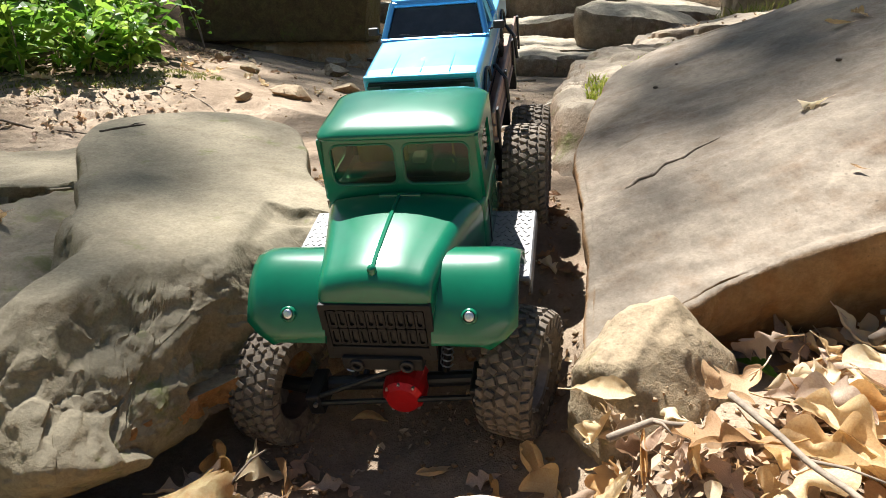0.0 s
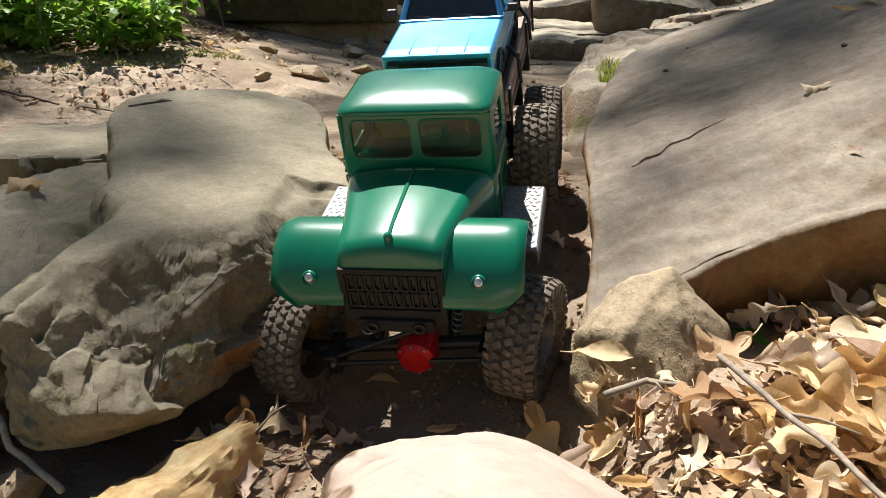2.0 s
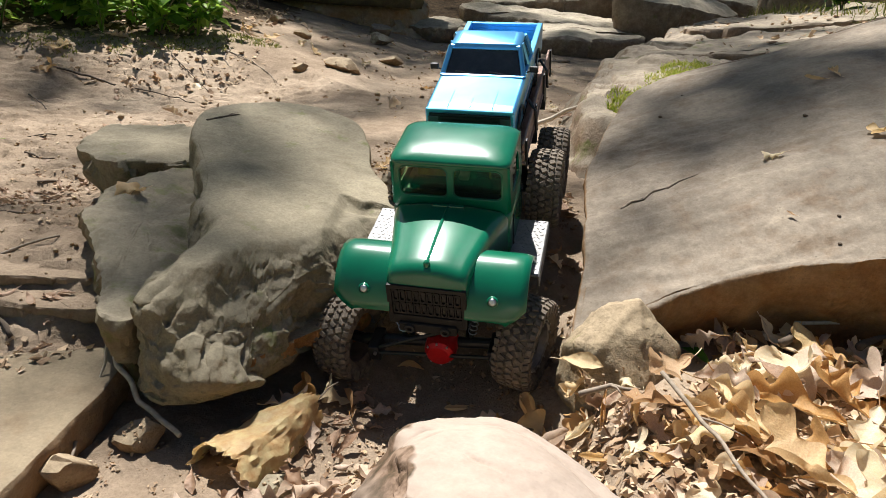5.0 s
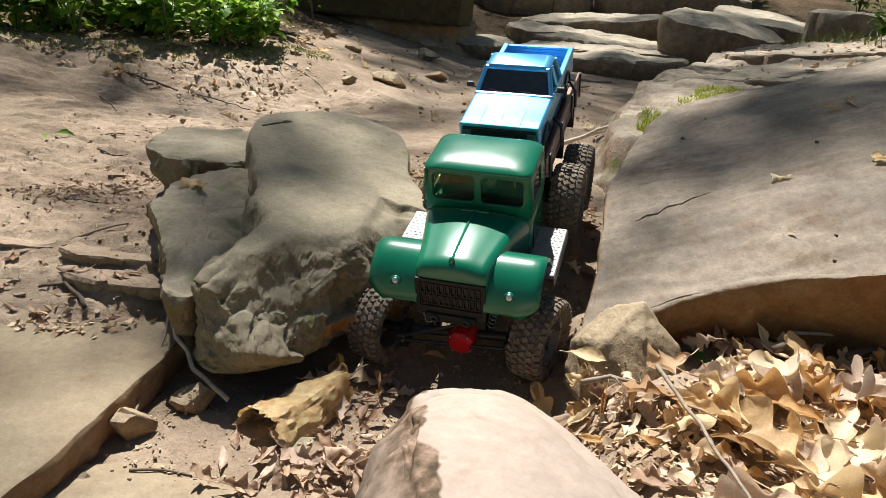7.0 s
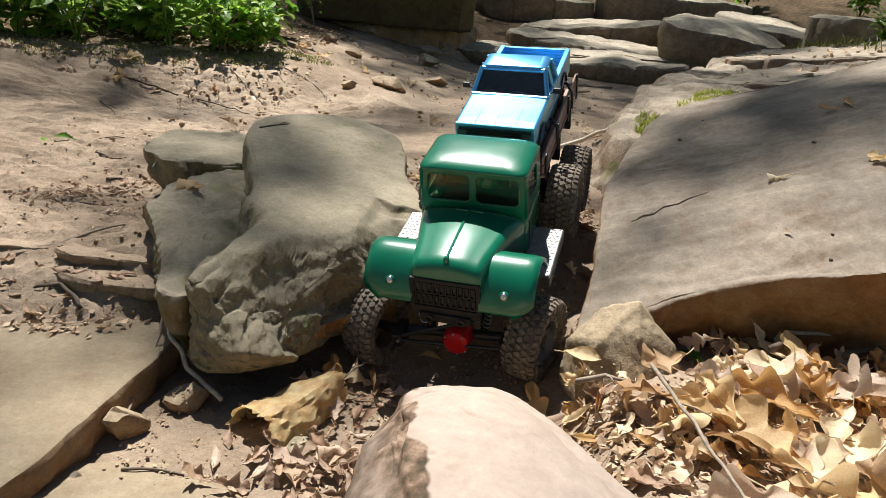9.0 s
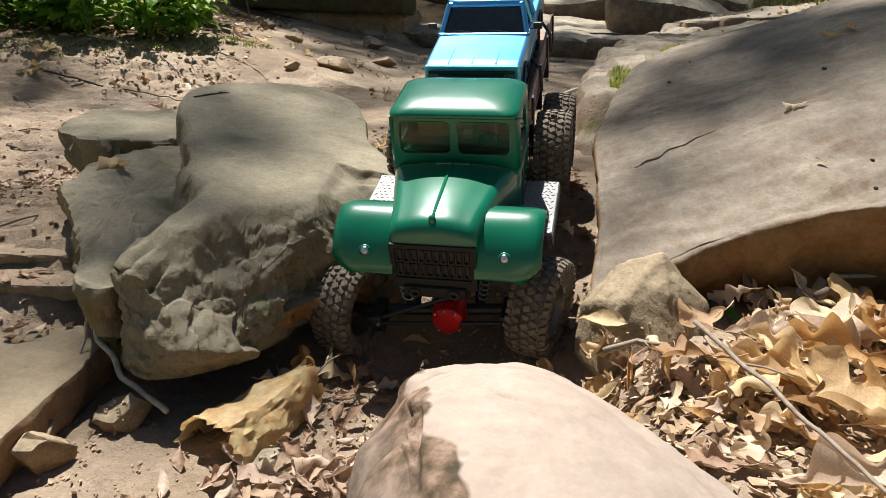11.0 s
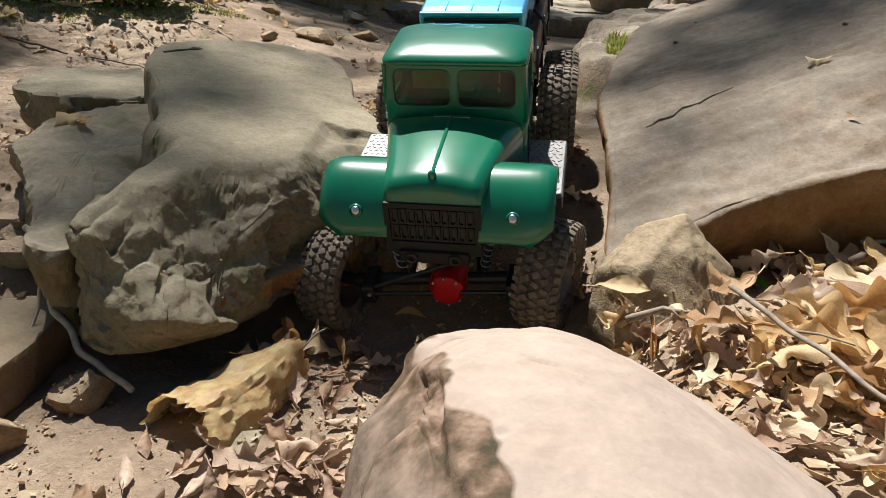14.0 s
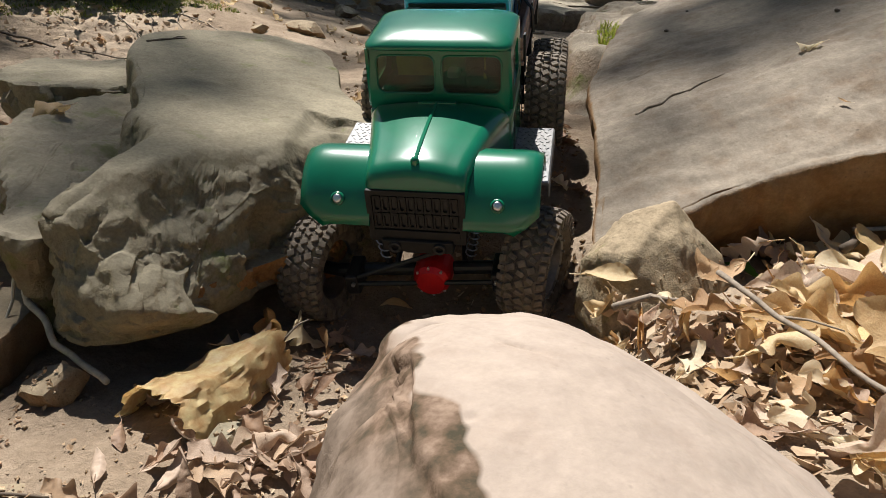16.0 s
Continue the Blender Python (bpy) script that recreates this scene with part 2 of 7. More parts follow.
def leaf_mat(name, stops, rough=0.6, vein=0.5, trans=0.25, veins=False):
    """Leaf colours that vary from leaf to leaf, with blotches."""
    m, nt, b = node_mat(name)
    v = coords(nt)
    oi = nt.nodes.new("ShaderNodeObjectInfo")
    geo = nt.nodes.new("ShaderNodeNewGeometry")
    rnd = maths(nt, "FRACT", maths(nt, "ADD", oi.outputs["Random"], geo.outputs["Random Per Island"]))
    col = ramp(nt, rnd, stops, veins)
    n = noise_tex(nt, v, 55.0, 6, 0.7)
    col = mix(nt, vein, col, ramp(nt, n, [(0.3, (0.25, 0.22, 0.18)), (0.7, (0.72, 0.72, 0.70))]), "OVERLAY")
    sp = nt.nodes.new("ShaderNodeSeparateXYZ")
    nt.links.new(v, sp.inputs[0])
    ax = maths(nt, "ABSOLUTE", sp.outputs["X"])
    side = maths(nt, "SINE", maths(nt, "MULTIPLY", maths(nt, "SUBTRACT", sp.outputs["Y"], maths(nt, "MULTIPLY", ax, 0.8)), 62.0))
    rib = maths(nt, "ADD", maths(nt, "POWER", maths(nt, "ABSOLUTE", side), 8.0), maths(nt, "MULTIPLY", maths(nt, "LESS_THAN", ax, 0.010), 1.2), True)
    if veins:
        col = mix(nt, maths(nt, "MULTIPLY", rib, 0.05), col, mix(nt, 0.5, col, (0.72, 0.60, 0.42)))
    nt.links.new(col, b.inputs["Base Color"])
    b.inputs["Roughness"].default_value = rough
    b.inputs["Specular IOR Level"].default_value = 0.3
    if trans:
        tr = nt.nodes.new("ShaderNodeBsdfTranslucent")
        nt.links.new(col, tr.inputs["Color"])
        mx = nt.nodes.new("ShaderNodeMixShader")
        mx.inputs[0].default_value = trans
        out = nt.nodes["Material Output"]
        nt.links.new(b.outputs[0], mx.inputs[1])
        nt.links.new(tr.outputs[0], mx.inputs[2])
        nt.links.new(mx.outputs[0], out.inputs["Surface"])
    bump(nt, b, maths(nt, "ADD", n, maths(nt, "MULTIPLY", rib, 0.15)) if veins else n, 0.3, 0.004 if veins else 0.002)
    return m


M = {
    "dirt": dirt_mat(),
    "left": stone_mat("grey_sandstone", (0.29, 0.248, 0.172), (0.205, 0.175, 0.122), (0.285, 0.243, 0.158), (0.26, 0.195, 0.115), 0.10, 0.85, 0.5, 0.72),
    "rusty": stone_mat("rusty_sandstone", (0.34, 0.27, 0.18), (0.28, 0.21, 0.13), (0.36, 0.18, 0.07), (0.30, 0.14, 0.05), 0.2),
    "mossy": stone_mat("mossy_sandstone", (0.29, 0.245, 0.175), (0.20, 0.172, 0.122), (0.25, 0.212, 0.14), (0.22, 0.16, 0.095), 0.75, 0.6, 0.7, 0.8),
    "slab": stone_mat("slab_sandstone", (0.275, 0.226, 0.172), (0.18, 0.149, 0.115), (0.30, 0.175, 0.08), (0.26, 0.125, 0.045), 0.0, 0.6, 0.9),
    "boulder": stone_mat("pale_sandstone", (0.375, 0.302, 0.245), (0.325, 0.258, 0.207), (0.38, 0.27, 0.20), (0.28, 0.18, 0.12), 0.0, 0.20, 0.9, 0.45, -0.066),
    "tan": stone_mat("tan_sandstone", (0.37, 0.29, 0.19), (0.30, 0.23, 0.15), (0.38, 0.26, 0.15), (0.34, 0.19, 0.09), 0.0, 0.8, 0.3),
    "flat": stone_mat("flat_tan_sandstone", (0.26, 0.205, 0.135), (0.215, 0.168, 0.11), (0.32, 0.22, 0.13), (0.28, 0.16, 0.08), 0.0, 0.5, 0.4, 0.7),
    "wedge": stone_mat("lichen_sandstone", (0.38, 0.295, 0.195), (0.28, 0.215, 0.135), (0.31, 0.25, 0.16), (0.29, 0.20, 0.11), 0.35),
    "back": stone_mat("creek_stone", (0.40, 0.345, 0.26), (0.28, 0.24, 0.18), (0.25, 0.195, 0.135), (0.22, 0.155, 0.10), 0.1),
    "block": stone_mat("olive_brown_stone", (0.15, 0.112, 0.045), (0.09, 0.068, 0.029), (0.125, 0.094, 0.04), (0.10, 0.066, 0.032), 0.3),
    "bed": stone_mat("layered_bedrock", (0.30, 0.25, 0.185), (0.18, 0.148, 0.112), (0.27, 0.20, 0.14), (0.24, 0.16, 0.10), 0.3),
    "green": paint_mat("green_paint", (0.0005, 0.150, 0.075), (0.0005, 0.115, 0.057), 0.0, 0.30, 1.0),
    "blue": paint_mat("blue_paint", (0.16, 0.52, 0.86), (0.11, 0.44, 0.80), 0.75, 0.30, 0.7),
    "black": plain_mat("black_plastic", (0.012, 0.012, 0.013), 0.45),
    "grille": plain_mat("dark_grille_plastic", (0.006, 0.005, 0.0045), 0.7, 0.0, 0.3, 80, 0.2, 0.01),
    "rubber": plain_mat("dusty_rubber", (0.030, 0.027, 0.023), 0.9, 0.0, 0.3, 120, 0.4, 0.62),
    # tread lugs: dusty rubber, coloured paler for the light that catches them
    "lug": plain_mat("dusty_lit_rubber", (0.050, 0.044, 0.037), 0.85, 0.0, 0.3, 140, 0.4, 0.72),
    "rim": plain_mat("grey_rim", (0.22, 0.21, 0.20), 0.45, 0.6),
    "steel": plain_mat("bright_steel", (0.62, 0.62, 0.63), 0.3, 1.0, 0.1),
    "plate": plain_mat("checker_plate", (0.20, 0.197, 0.195), 0.5, 0.4, 0.25, 60, 0.2, 0.2),
    "red": plain_mat("red_anodised_metal", (0.55, 0.012, 0.015), 0.35, 0.35, 0.15),
    "wood": plain_mat("weathered_pine", (0.42, 0.27, 0.21), 0.75, 0.0, 0.3, 40),
    "tan_seat": plain_mat("tan_vinyl", (0.50, 0.46, 0.10), 0.6),
    "lamp": plain_mat("clear_headlight", (0.10, 0.10, 0.11), 0.12, 0.2),
    "glass": glass_mat("smoky_glass", (0.36, 0.42, 0.27), 0.03),
    "darkglass": plain_mat("tinted_windscreen", (0.028, 0.034, 0.042), 0.1, 0.0, 0.3, 30, 0.0),
    "twig": plain_mat("grey_twig", (0.24, 0.19, 0.14), 0.85, 0.0, 0.4, 90, 0.5),
    "root": plain_mat("pale_root", (0.42, 0.36, 0.28), 0.8, 0.0, 0.3, 90, 0.4),
    "bark": plain_mat("dark_bark", (0.09, 0.065, 0.045), 0.9, 0.0, 0.4, 60, 0.6),
    "oak": leaf_mat("dry_oak_leaf", [(0.0, (0.62, 0.44, 0.24)), (0.12, (0.56, 0.33, 0.13)), (0.24, (0.80, 0.68, 0.50)), (0.36, (0.64, 0.50, 0.38)), (0.48, (0.74, 0.57, 0.34)), (0.58, (0.60, 0.48, 0.38)), (0.68, (0.40, 0.24, 0.12)), (0.76, (0.74, 0.54, 0.28)), (0.86, (0.56, 0.39, 0.24)), (0.94, (0.82, 0.69, 0.48))], 0.45, 0.45, 0.38, True),
    "loose": leaf_mat("loose_oak_leaf", [(0.0, (0.60, 0.40, 0.20)), (0.15, (0.74, 0.58, 0.37)), (0.3, (0.42, 0.25, 0.13)), (0.45, (0.74, 0.63, 0.51)), (0.6, (0.62, 0.39, 0.18)), (0.75, (0.58, 0.45, 0.32)), (0.9, (0.84, 0.73, 0.56)), (1.0, (0.72, 0.55, 0.32))], 0.45, 0.45, 0.38, True),
    "brown": leaf_mat("brown_dead_leaf", [(0.0, (0.40, 0.27, 0.19)), (0.25, (0.30, 0.19, 0.12)), (0.5, (0.52, 0.40, 0.31)), (0.75, (0.24, 0.145, 0.09)), (1.0, (0.46, 0.33, 0.22))], 0.6, 0.6, 0.2),
    "litter": leaf_mat("leaf_crumbs", [(0.0, (0.32, 0.21, 0.13)), (0.35, (0.52, 0.38, 0.25)), (0.6, (0.22, 0.135, 0.08)), (0.8, (0.60, 0.48, 0.34)), (1.0, (0.44, 0.30, 0.18))], 0.8, 0.5, 0.1),
    "fresh": leaf_mat("green_leaf", [(0.0, (0.05, 0.12, 0.015)), (0.3, (0.11, 0.24, 0.025)), (0.6, (0.23, 0.40, 0.05)), (0.9, (0.33, 0.45, 0.08)), (1.0, (0.07, 0.15, 0.02))], 0.4, 0.3, 0.55),
    "grass": leaf_mat("grass_blade", [(0.0, (0.09, 0.12, 0.02)), (0.5, (0.17, 0.17, 0.04)), (0.8, (0.24, 0.25, 0.05)), (1.0, (0.33, 0.26, 0.11))], 0.6, 0.3, 0.4),
    # brighter copy of the grass, with sunlight put into its colours
    "sun_painted_grass": leaf_mat("sunlit_grass", [(0.0, (0.20, 0.26, 0.03)), (0.6, (0.36, 0.40, 0.06)), (1.0, (0.42, 0.36, 0.12))], 0.6, 0.3, 0.4),
}

# ---- building helpers ----
def sm(v, a, b):
    t = min(1.0, max(0.0, (v - a) / (b - a)))
    return t * t * (3 - 2 * t)


def fbm(p, freq, octaves=4, seed=0.0):
    return noise.fractal(Vector((p[0] * freq + seed, p[1] * freq - seed, p[2] * freq + 2 * seed)), 0.9, 2.0, octaves)


def ridged(p, freq, seed=0.0):
    return 1.0 - 2.0 * abs(noise.noise(Vector((p[0] * freq + seed, p[1] * freq + seed, p[2] * freq))))


def part(name, bm, material, parent=None, label="", smooth=False, recentre=False):
    """One mesh object from a bmesh; parent None makes it top-level."""
    at = Vector((0, 0, 0))
    if recentre:
        xs = [v.co for v in bm.verts]
        at = Vector((sum(c.x for c in xs) / len(xs), sum(c.y for c in xs) / len(xs), min(c.z for c in xs)))
        bmesh.ops.translate(bm, verts=bm.verts, vec=-at)
    me = bpy.data.meshes.new(name)
    bm.to_mesh(me)
    bm.free()
    if smooth:
        me.polygons.foreach_set("use_smooth", [True] * len(me.polygons))
    me.materials.append(M[material] if isinstance(material, str) else material)
    ob = new(name, me)
    ob.location = at
    if parent is not None:
        ob.parent = parent
    if label:
        ob["label"] = label
    return ob


def closed_spline(pts, n, weight=None):
    """n points along a closed Catmull-Rom curve, closer together where weight says so."""
    k = len(pts)
    dense = []
    for i in range(k):
        p0, p1, p2, p3 = (Vector(pts[(i + j - 1) % k]) for j in range(4))
        for s in range(24):
            t = s / 24
            dense.append(0.5 * ((2 * p1) + (p2 - p0) * t + (2 * p0 - 5 * p1 + 4 * p2 - p3) * t * t + (3 * p1 - p0 - 3 * p2 + p3) * t ** 3))
    ln = [0.0]
    for i in range(len(dense)):
        ln.append(ln[-1] + (dense[(i + 1) % len(dense)] - dense[i]).length * (weight(dense[i]) if weight else 1.0))
    out, j = [], 0
    for i in range(n):
        d = ln[-1] * i / n
        while ln[j + 1] < d:
            j += 1
        t = (d - ln[j]) / max(1e-9, ln[j + 1] - ln[j])
        out.append(dense[j].lerp(dense[(j + 1) % len(dense)], t))
    return out


SOLIDS = []


def facet(p, scale, seed, step=1.2):
    """Offset of flat broken chips, each tilted its own way, about -1 to 1."""
    q = Vector((p[0] * scale + seed, p[1] * scale - seed, p[2] * scale * 1.25 + 0.5 * seed))
    q += 0.25 * Vector((noise.noise(q * 2), noise.noise(q * 2 + Vector((9, 0, 0))), noise.noise(q * 2 + Vector((0, 9, 0)))))
    pt = noise.voronoi(q)[1][0]
    c = noise.cell_vector(pt * 57.0) - Vector((0.5, 0.5, 0.5))
    return step * c.x + 1.6 * c.dot(q - pt)


def rock(name, outline, centre, plane, base, material, label, category="rock", n=150, undercut=0.02, rounding=0.02,
         crown=0.0, rough=0.010, top_rough=0.003, freq=14.0, seed=1.0, shape=None, rings=16, tops=26, strata=0.0, group="", flare=1.5, brow=None, brow_rough=0.0, jag=0.0, chips=0.0, chip_scale=30.0, weight=None, soften=0):
    """A stone from its plan outline, the tilt of its top (z = a + b x + c y) and its base."""
    a, b, c = plane
    cx, cy = centre
    ring = closed_spline(outline, n, weight)
    if jag:
        for p in ring:
            k = Vector((p.x, p.y, seed))
            p.x += jag * (1.4 * facet(k, 0.35 / jag ** 0.5, seed) + 0.5 * fbm(k, 12.0, 2, seed))
            p.y += jag * (1.4 * facet(k, 0.35 / jag ** 0.5, seed + 4.0) + 0.5 * fbm(k, 12.0, 2, seed + 7.0))
    bm = bmesh.new()
    rows, side_w = [], []
    for k in range(rings + 1):
        u = k / rings
        row = []
        for p in ring:
            d = Vector((p.x - cx, p.y - cy))
            r = d.length
            dn = d / r
            inset = undercut * (1 - u) ** flare
            if u > 0.7:
                w = (u - 0.7) / 0.3
                inset += rounding * (1 - math.sqrt(max(0.0, 1 - w * w)))
            x, y = p.x - dn.x * (inset if u > 0.7 else 0.0), p.y - dn.y * (inset if u > 0.7 else 0.0)
            ztop = a + b * x + c * y - (brow(x, y) if brow else 0.0)
            zz = base + (ztop - rounding * 0.2 - base) * (u if u < 0.7 else 0.7 + 0.3 * math.sin((u - 0.7) / 0.3 * math.pi / 2))
            row.append(bm.verts.new((p.x - dn.x * inset, p.y - dn.y * inset, zz)))
        rows.append(row)
        side_w.append(1.0 if u < 0.75 else 1.0 - 0.7 * (u - 0.75) / 0.25)
    for k in range(1, tops):
        f = 1 - (k / tops) ** 1.6
        row = []
        for p in ring:
            d = Vector((p.x - cx, p.y - cy))
            q = d * (1 - rounding / d.length) * f
            x, y = cx + q.x, cy + q.y
            row.append(bm.verts.new((x, y, a + b * x + c * y + crown * (1 - f * f) - rounding * 0.2 * f ** 6 - (brow(x, y) if brow else 0.0))))
        rows.append(row)
        side_w.append(max(0.0, 0.3 - 0.1 * k))
    tip = bm.verts.new((cx, cy, a + b * cx + c * cy + crown - (brow(cx, cy) if brow else 0.0)))
    for r0, r1 in zip(rows, rows[1:]):
        for i in range(n):
            bm.faces.new((r0[i], r0[(i + 1) % n], r1[(i + 1) % n], r1[i]))
    for i in range(n):
        bm.faces.new((rows[-1][i], rows[-1][(i + 1) % n], tip))
    bm.faces.new(list(reversed(rows[0])))
    bmesh.ops.recalc_face_normals(bm, faces=bm.faces)
    bm.normal_update()
    moves = []
    for row, w in zip(rows + [[tip]], side_w + [0.0]):
        for v in row:
            p = v.co
            amp = top_rough + (rough - top_rough) * max(w, min(1.0, brow(p.x, p.y) * brow_rough) if brow else 0.0)
            h = amp * (fbm(p, freq, 5, seed) * 0.9 + 0.7 * ridged(p, freq * 0.6, seed)) + 0.35 * amp * fbm(p, freq * 4, 3, seed)
            h += top_rough * 2.2 * fbm(p, 3.0, 2, seed)
            if chips:
                h += chips * facet(p, chip_scale, seed) * max(w, min(1.0, brow(p.x, p.y) * brow_rough) if brow else 0.0)
            if strata:
                h += strata * w * math.sin((p.z + 0.02 * fbm(p, 4, 2, seed)) * 230)
            m = v.normal * h
            if shape:
                m += shape(p, v.normal, w)
            moves.append((v, m))
    for v, m in moves:
        v.co += m
    for _ in range(soften):
        bmesh.ops.smooth_vert(bm, verts=bm.verts, factor=0.5, use_axis_x=True, use_axis_y=True, use_axis_z=True)
    ob = part(name, bm, material, None, label, smooth=True, recentre=True)
    tagged(ob, label, category, group)
    if chips:
        ob.data.set_sharp_from_angle(angle=radians(32))
    SOLIDS.append(ob)
    return ob


# ---- ground ----
def zg(x, y):
    wide = 1.6 * (1 - sm(y, -0.7, 0.1))
    z = -0.125 + 0.105 * sm(x, 0.08 - wide, 0.20 + wide)
    z -= 0.016 * math.exp(-((x + 0.04) / 0.12) ** 2 - ((y - 0.60) / 0.12) ** 2)
    z += 0.040 * math.exp(-((x - 0.075) / 0.07) ** 2 - ((y - 0.635) / 0.08) ** 2)
    lo, hi = 0.60 - 0.18 * sm(-x, 0.40, 0.55), 1.10 - 0.25 * sm(-x, 0.40, 0.60)
    up = sm(y, lo, hi)
    z = z * (1 - up) + (0.025 - 0.05 * sm(-x, 0.45, 0.8)) * up
    z -= 0.03 * sm(y, 1.5, 2.6)
    # the packed floor of the gap between the two great rocks
    z += 0.036 * sm(x, -0.19, -0.10) * sm(0.165 - x, 0.0, 0.03) * sm(y, 0.72, 0.86) * sm(1.35 - y, 0.0, 0.25)
    # the bank on the left, and the wooded slope above it
    d = min(0.95 * (y - 2.40 - 0.33 * (x + 1.5)), -x - 0.86)
    d = min(d, 6.0)
    z += 0.15 * sm(d, -0.55, 0.06) + 0.16 * max(0.0, d) + 0.10 * max(0.0, d - 1.5)
    # the rise on the right and the head of the gully
    z += 0.10 * max(0.0, min(x - 1.2, 5.0)) * sm(y, 0.5, 2.0)
    z += 0.17 * max(0.0, min(y - 4.6, 12.0)) + 0.0
    p = (x, y, 0.0)
    z += 0.010 * fbm(p, 3.0, 3, 3.0) + 0.003 * fbm(p, 14.0, 4, 9.0)
    left = sm(-x, 0.45, 0.6) * sm(2.7 - y, 0.0, 0.5)
    z += left * (0.006 * max(0.0, ridged((x * 0.45, y * 1.6, 0.0), 7.0, 6.0)) ** 2 - 0.010 * max(0.0, ridged((x * 0.5, y * 1.8, 0.0), 16.0, 2.0)) ** 4)
    # flaky layers that break off in low steps
    lay = 6.0 * fbm((x * 0.6, y, 0.0), 2.6, 5, 12.0) + 0.5 * fbm(p, 15.0, 2, 2.0)
    z += left * 0.0085 * (math.floor(lay) + sm(lay - math.floor(lay), 0.0, 0.12) - 0.6 * lay)
    z += 0.0035 * fbm(p, 55.0, 3, 5.0) * (1.0 - sm(y, 2.0, 3.5))
    return z


def spaced(lo, hi, fine_lo, fine_hi, step, grow):
    out = [fine_lo + step * i for i in range(int((fine_hi - fine_lo) / step) + 1)]
    s, v = step, out[-1]
    while v < hi:
        s *= grow
        v += s
        out.append(v)
    s, v = step, out[0]
    while v > lo:
        s *= grow
        v -= s
        out.insert(0, v)
    return out


def build_ground():
    xs = spaced(-60, 60, -1.45, 0.8, 0.0085, 1.05)
    ys = spaced(-40, 90, 0.25, 2.3, 0.0085, 1.045)
    verts = [(x, y, zg(x, y)) for y in ys for x in xs]
    w = len(xs)
    faces = [(j * w + i, j * w + i + 1, (j + 1) * w + i + 1, (j + 1) * w + i) for j in range(len(ys) - 1) for i in range(w - 1)]
    me = bpy.data.meshes.new("ground")
    me.from_pydata(verts, [], faces)
    me.polygons.foreach_set("use_smooth", [True] * len(me.polygons))
    me.materials.append(M["dirt"])
    ob = new("ground", me)
    tagged(ob, "sandy dirt creek bed with a low eroded bank", "ground", "", "structure")
    SOLIDS.append(ob)


build_ground()


# ---- large rocks ----
def left_brow(x, y):
    """How far the top falls away before the broken face."""
    d_in = -((x + 0.20) * 0.775 - (y - 0.63) * 0.634)
    d_in = min(d_in, y - 0.485, (x + 0.43) * 1.3 + 1.2 * max(0.0, y - 0.70))
    s = max(0.0, 0.092 + 0.03 * fbm((x, y, 0), 8.0, 2, 9.0) + 0.006 * facet((x, y, 0.0), 16.0, 9.0) - d_in)
    return 1.12 * s * s / (s + 0.030)


def left_face(p, nrm, w):
    """Hollows, a slanting chin and broken facets in the front of the big rock."""
    m = Vector((0, 0, 0))
    front = sm(0.80 - 0.55 * (p.x + 0.12) - p.y, -0.02, 0.10) * w * sm(p.z, -0.080, -0.062)
    m += nrm * front * (0.0150 * facet(p, 10.0, 3.0, 0.7) + 0.0062 * facet(p, 27.0, 8.0, 0.8) + 0.0024 * facet(p, 62.0, 1.0) + 0.0022 * fbm(p, 50.0, 4, 7.0))
    # a flat ledge half way up the corner
    m += Vector((0.3, -0.95, 0)) * 0.020 * front * math.exp(-((p.x + 0.285) / 0.05) ** 2) * (1 - sm(p.z, -0.016, -0.008)) * sm(p.z, -0.066, -0.040)
    m -= nrm * 0.012 * front * fbm(p, 7.0, 2, 4.0)
    m += nrm * 0.0012 * front * fbm(p, 60.0, 3, 1.0)
    # an upright crack, and the hollow beside it
    crack = p.x + 0.235 + 0.25 * (p.y - 0.63) + 0.012 * fbm(p, 25.0, 2, 6.0)
    m -= nrm * front * (0.010 * math.exp(-(crack / 0.004) ** 2) + 0.012 * sm(crack, 0.0, 0.004) * (1 - sm(crack, 0.02, 0.07)))
    chip = min(1.0, left_brow(p.x, p.y) * 30) * (1 - w)
    m += nrm * chip * (0.0125 * facet(p, 11.0, 5.0, 0.6) + 0.0060 * facet(p, 30.0, 2.0, 0.8) + 0.0024 * facet(p, 70.0, 4.0) + 0.0015 * fbm(p, 45.0, 4, 3.0) - 0.014 * fbm(p, 8.0, 2, 4.0))
    # the face leans: foot forward, brow set back
    m += Vector((0.45, -0.89, 0)) * 0.006 * sm(0.02 - p.z, 0.0, 0.08) * front
    # stepped scar on the top near the truck
    m.z -= 0.010 * sm(p.x, -0.225, -0.205) * sm(0.865 - p.y + 0.02 * fbm(p, 20, 2, 1.0), 0.0, 0.012) * (1 - w)
    m.z -= 0.008 * math.exp(-((p.x + 0.185) / 0.03) ** 2 - ((p.y - 0.84) / 0.012) ** 2) * (1 - w)
    return m


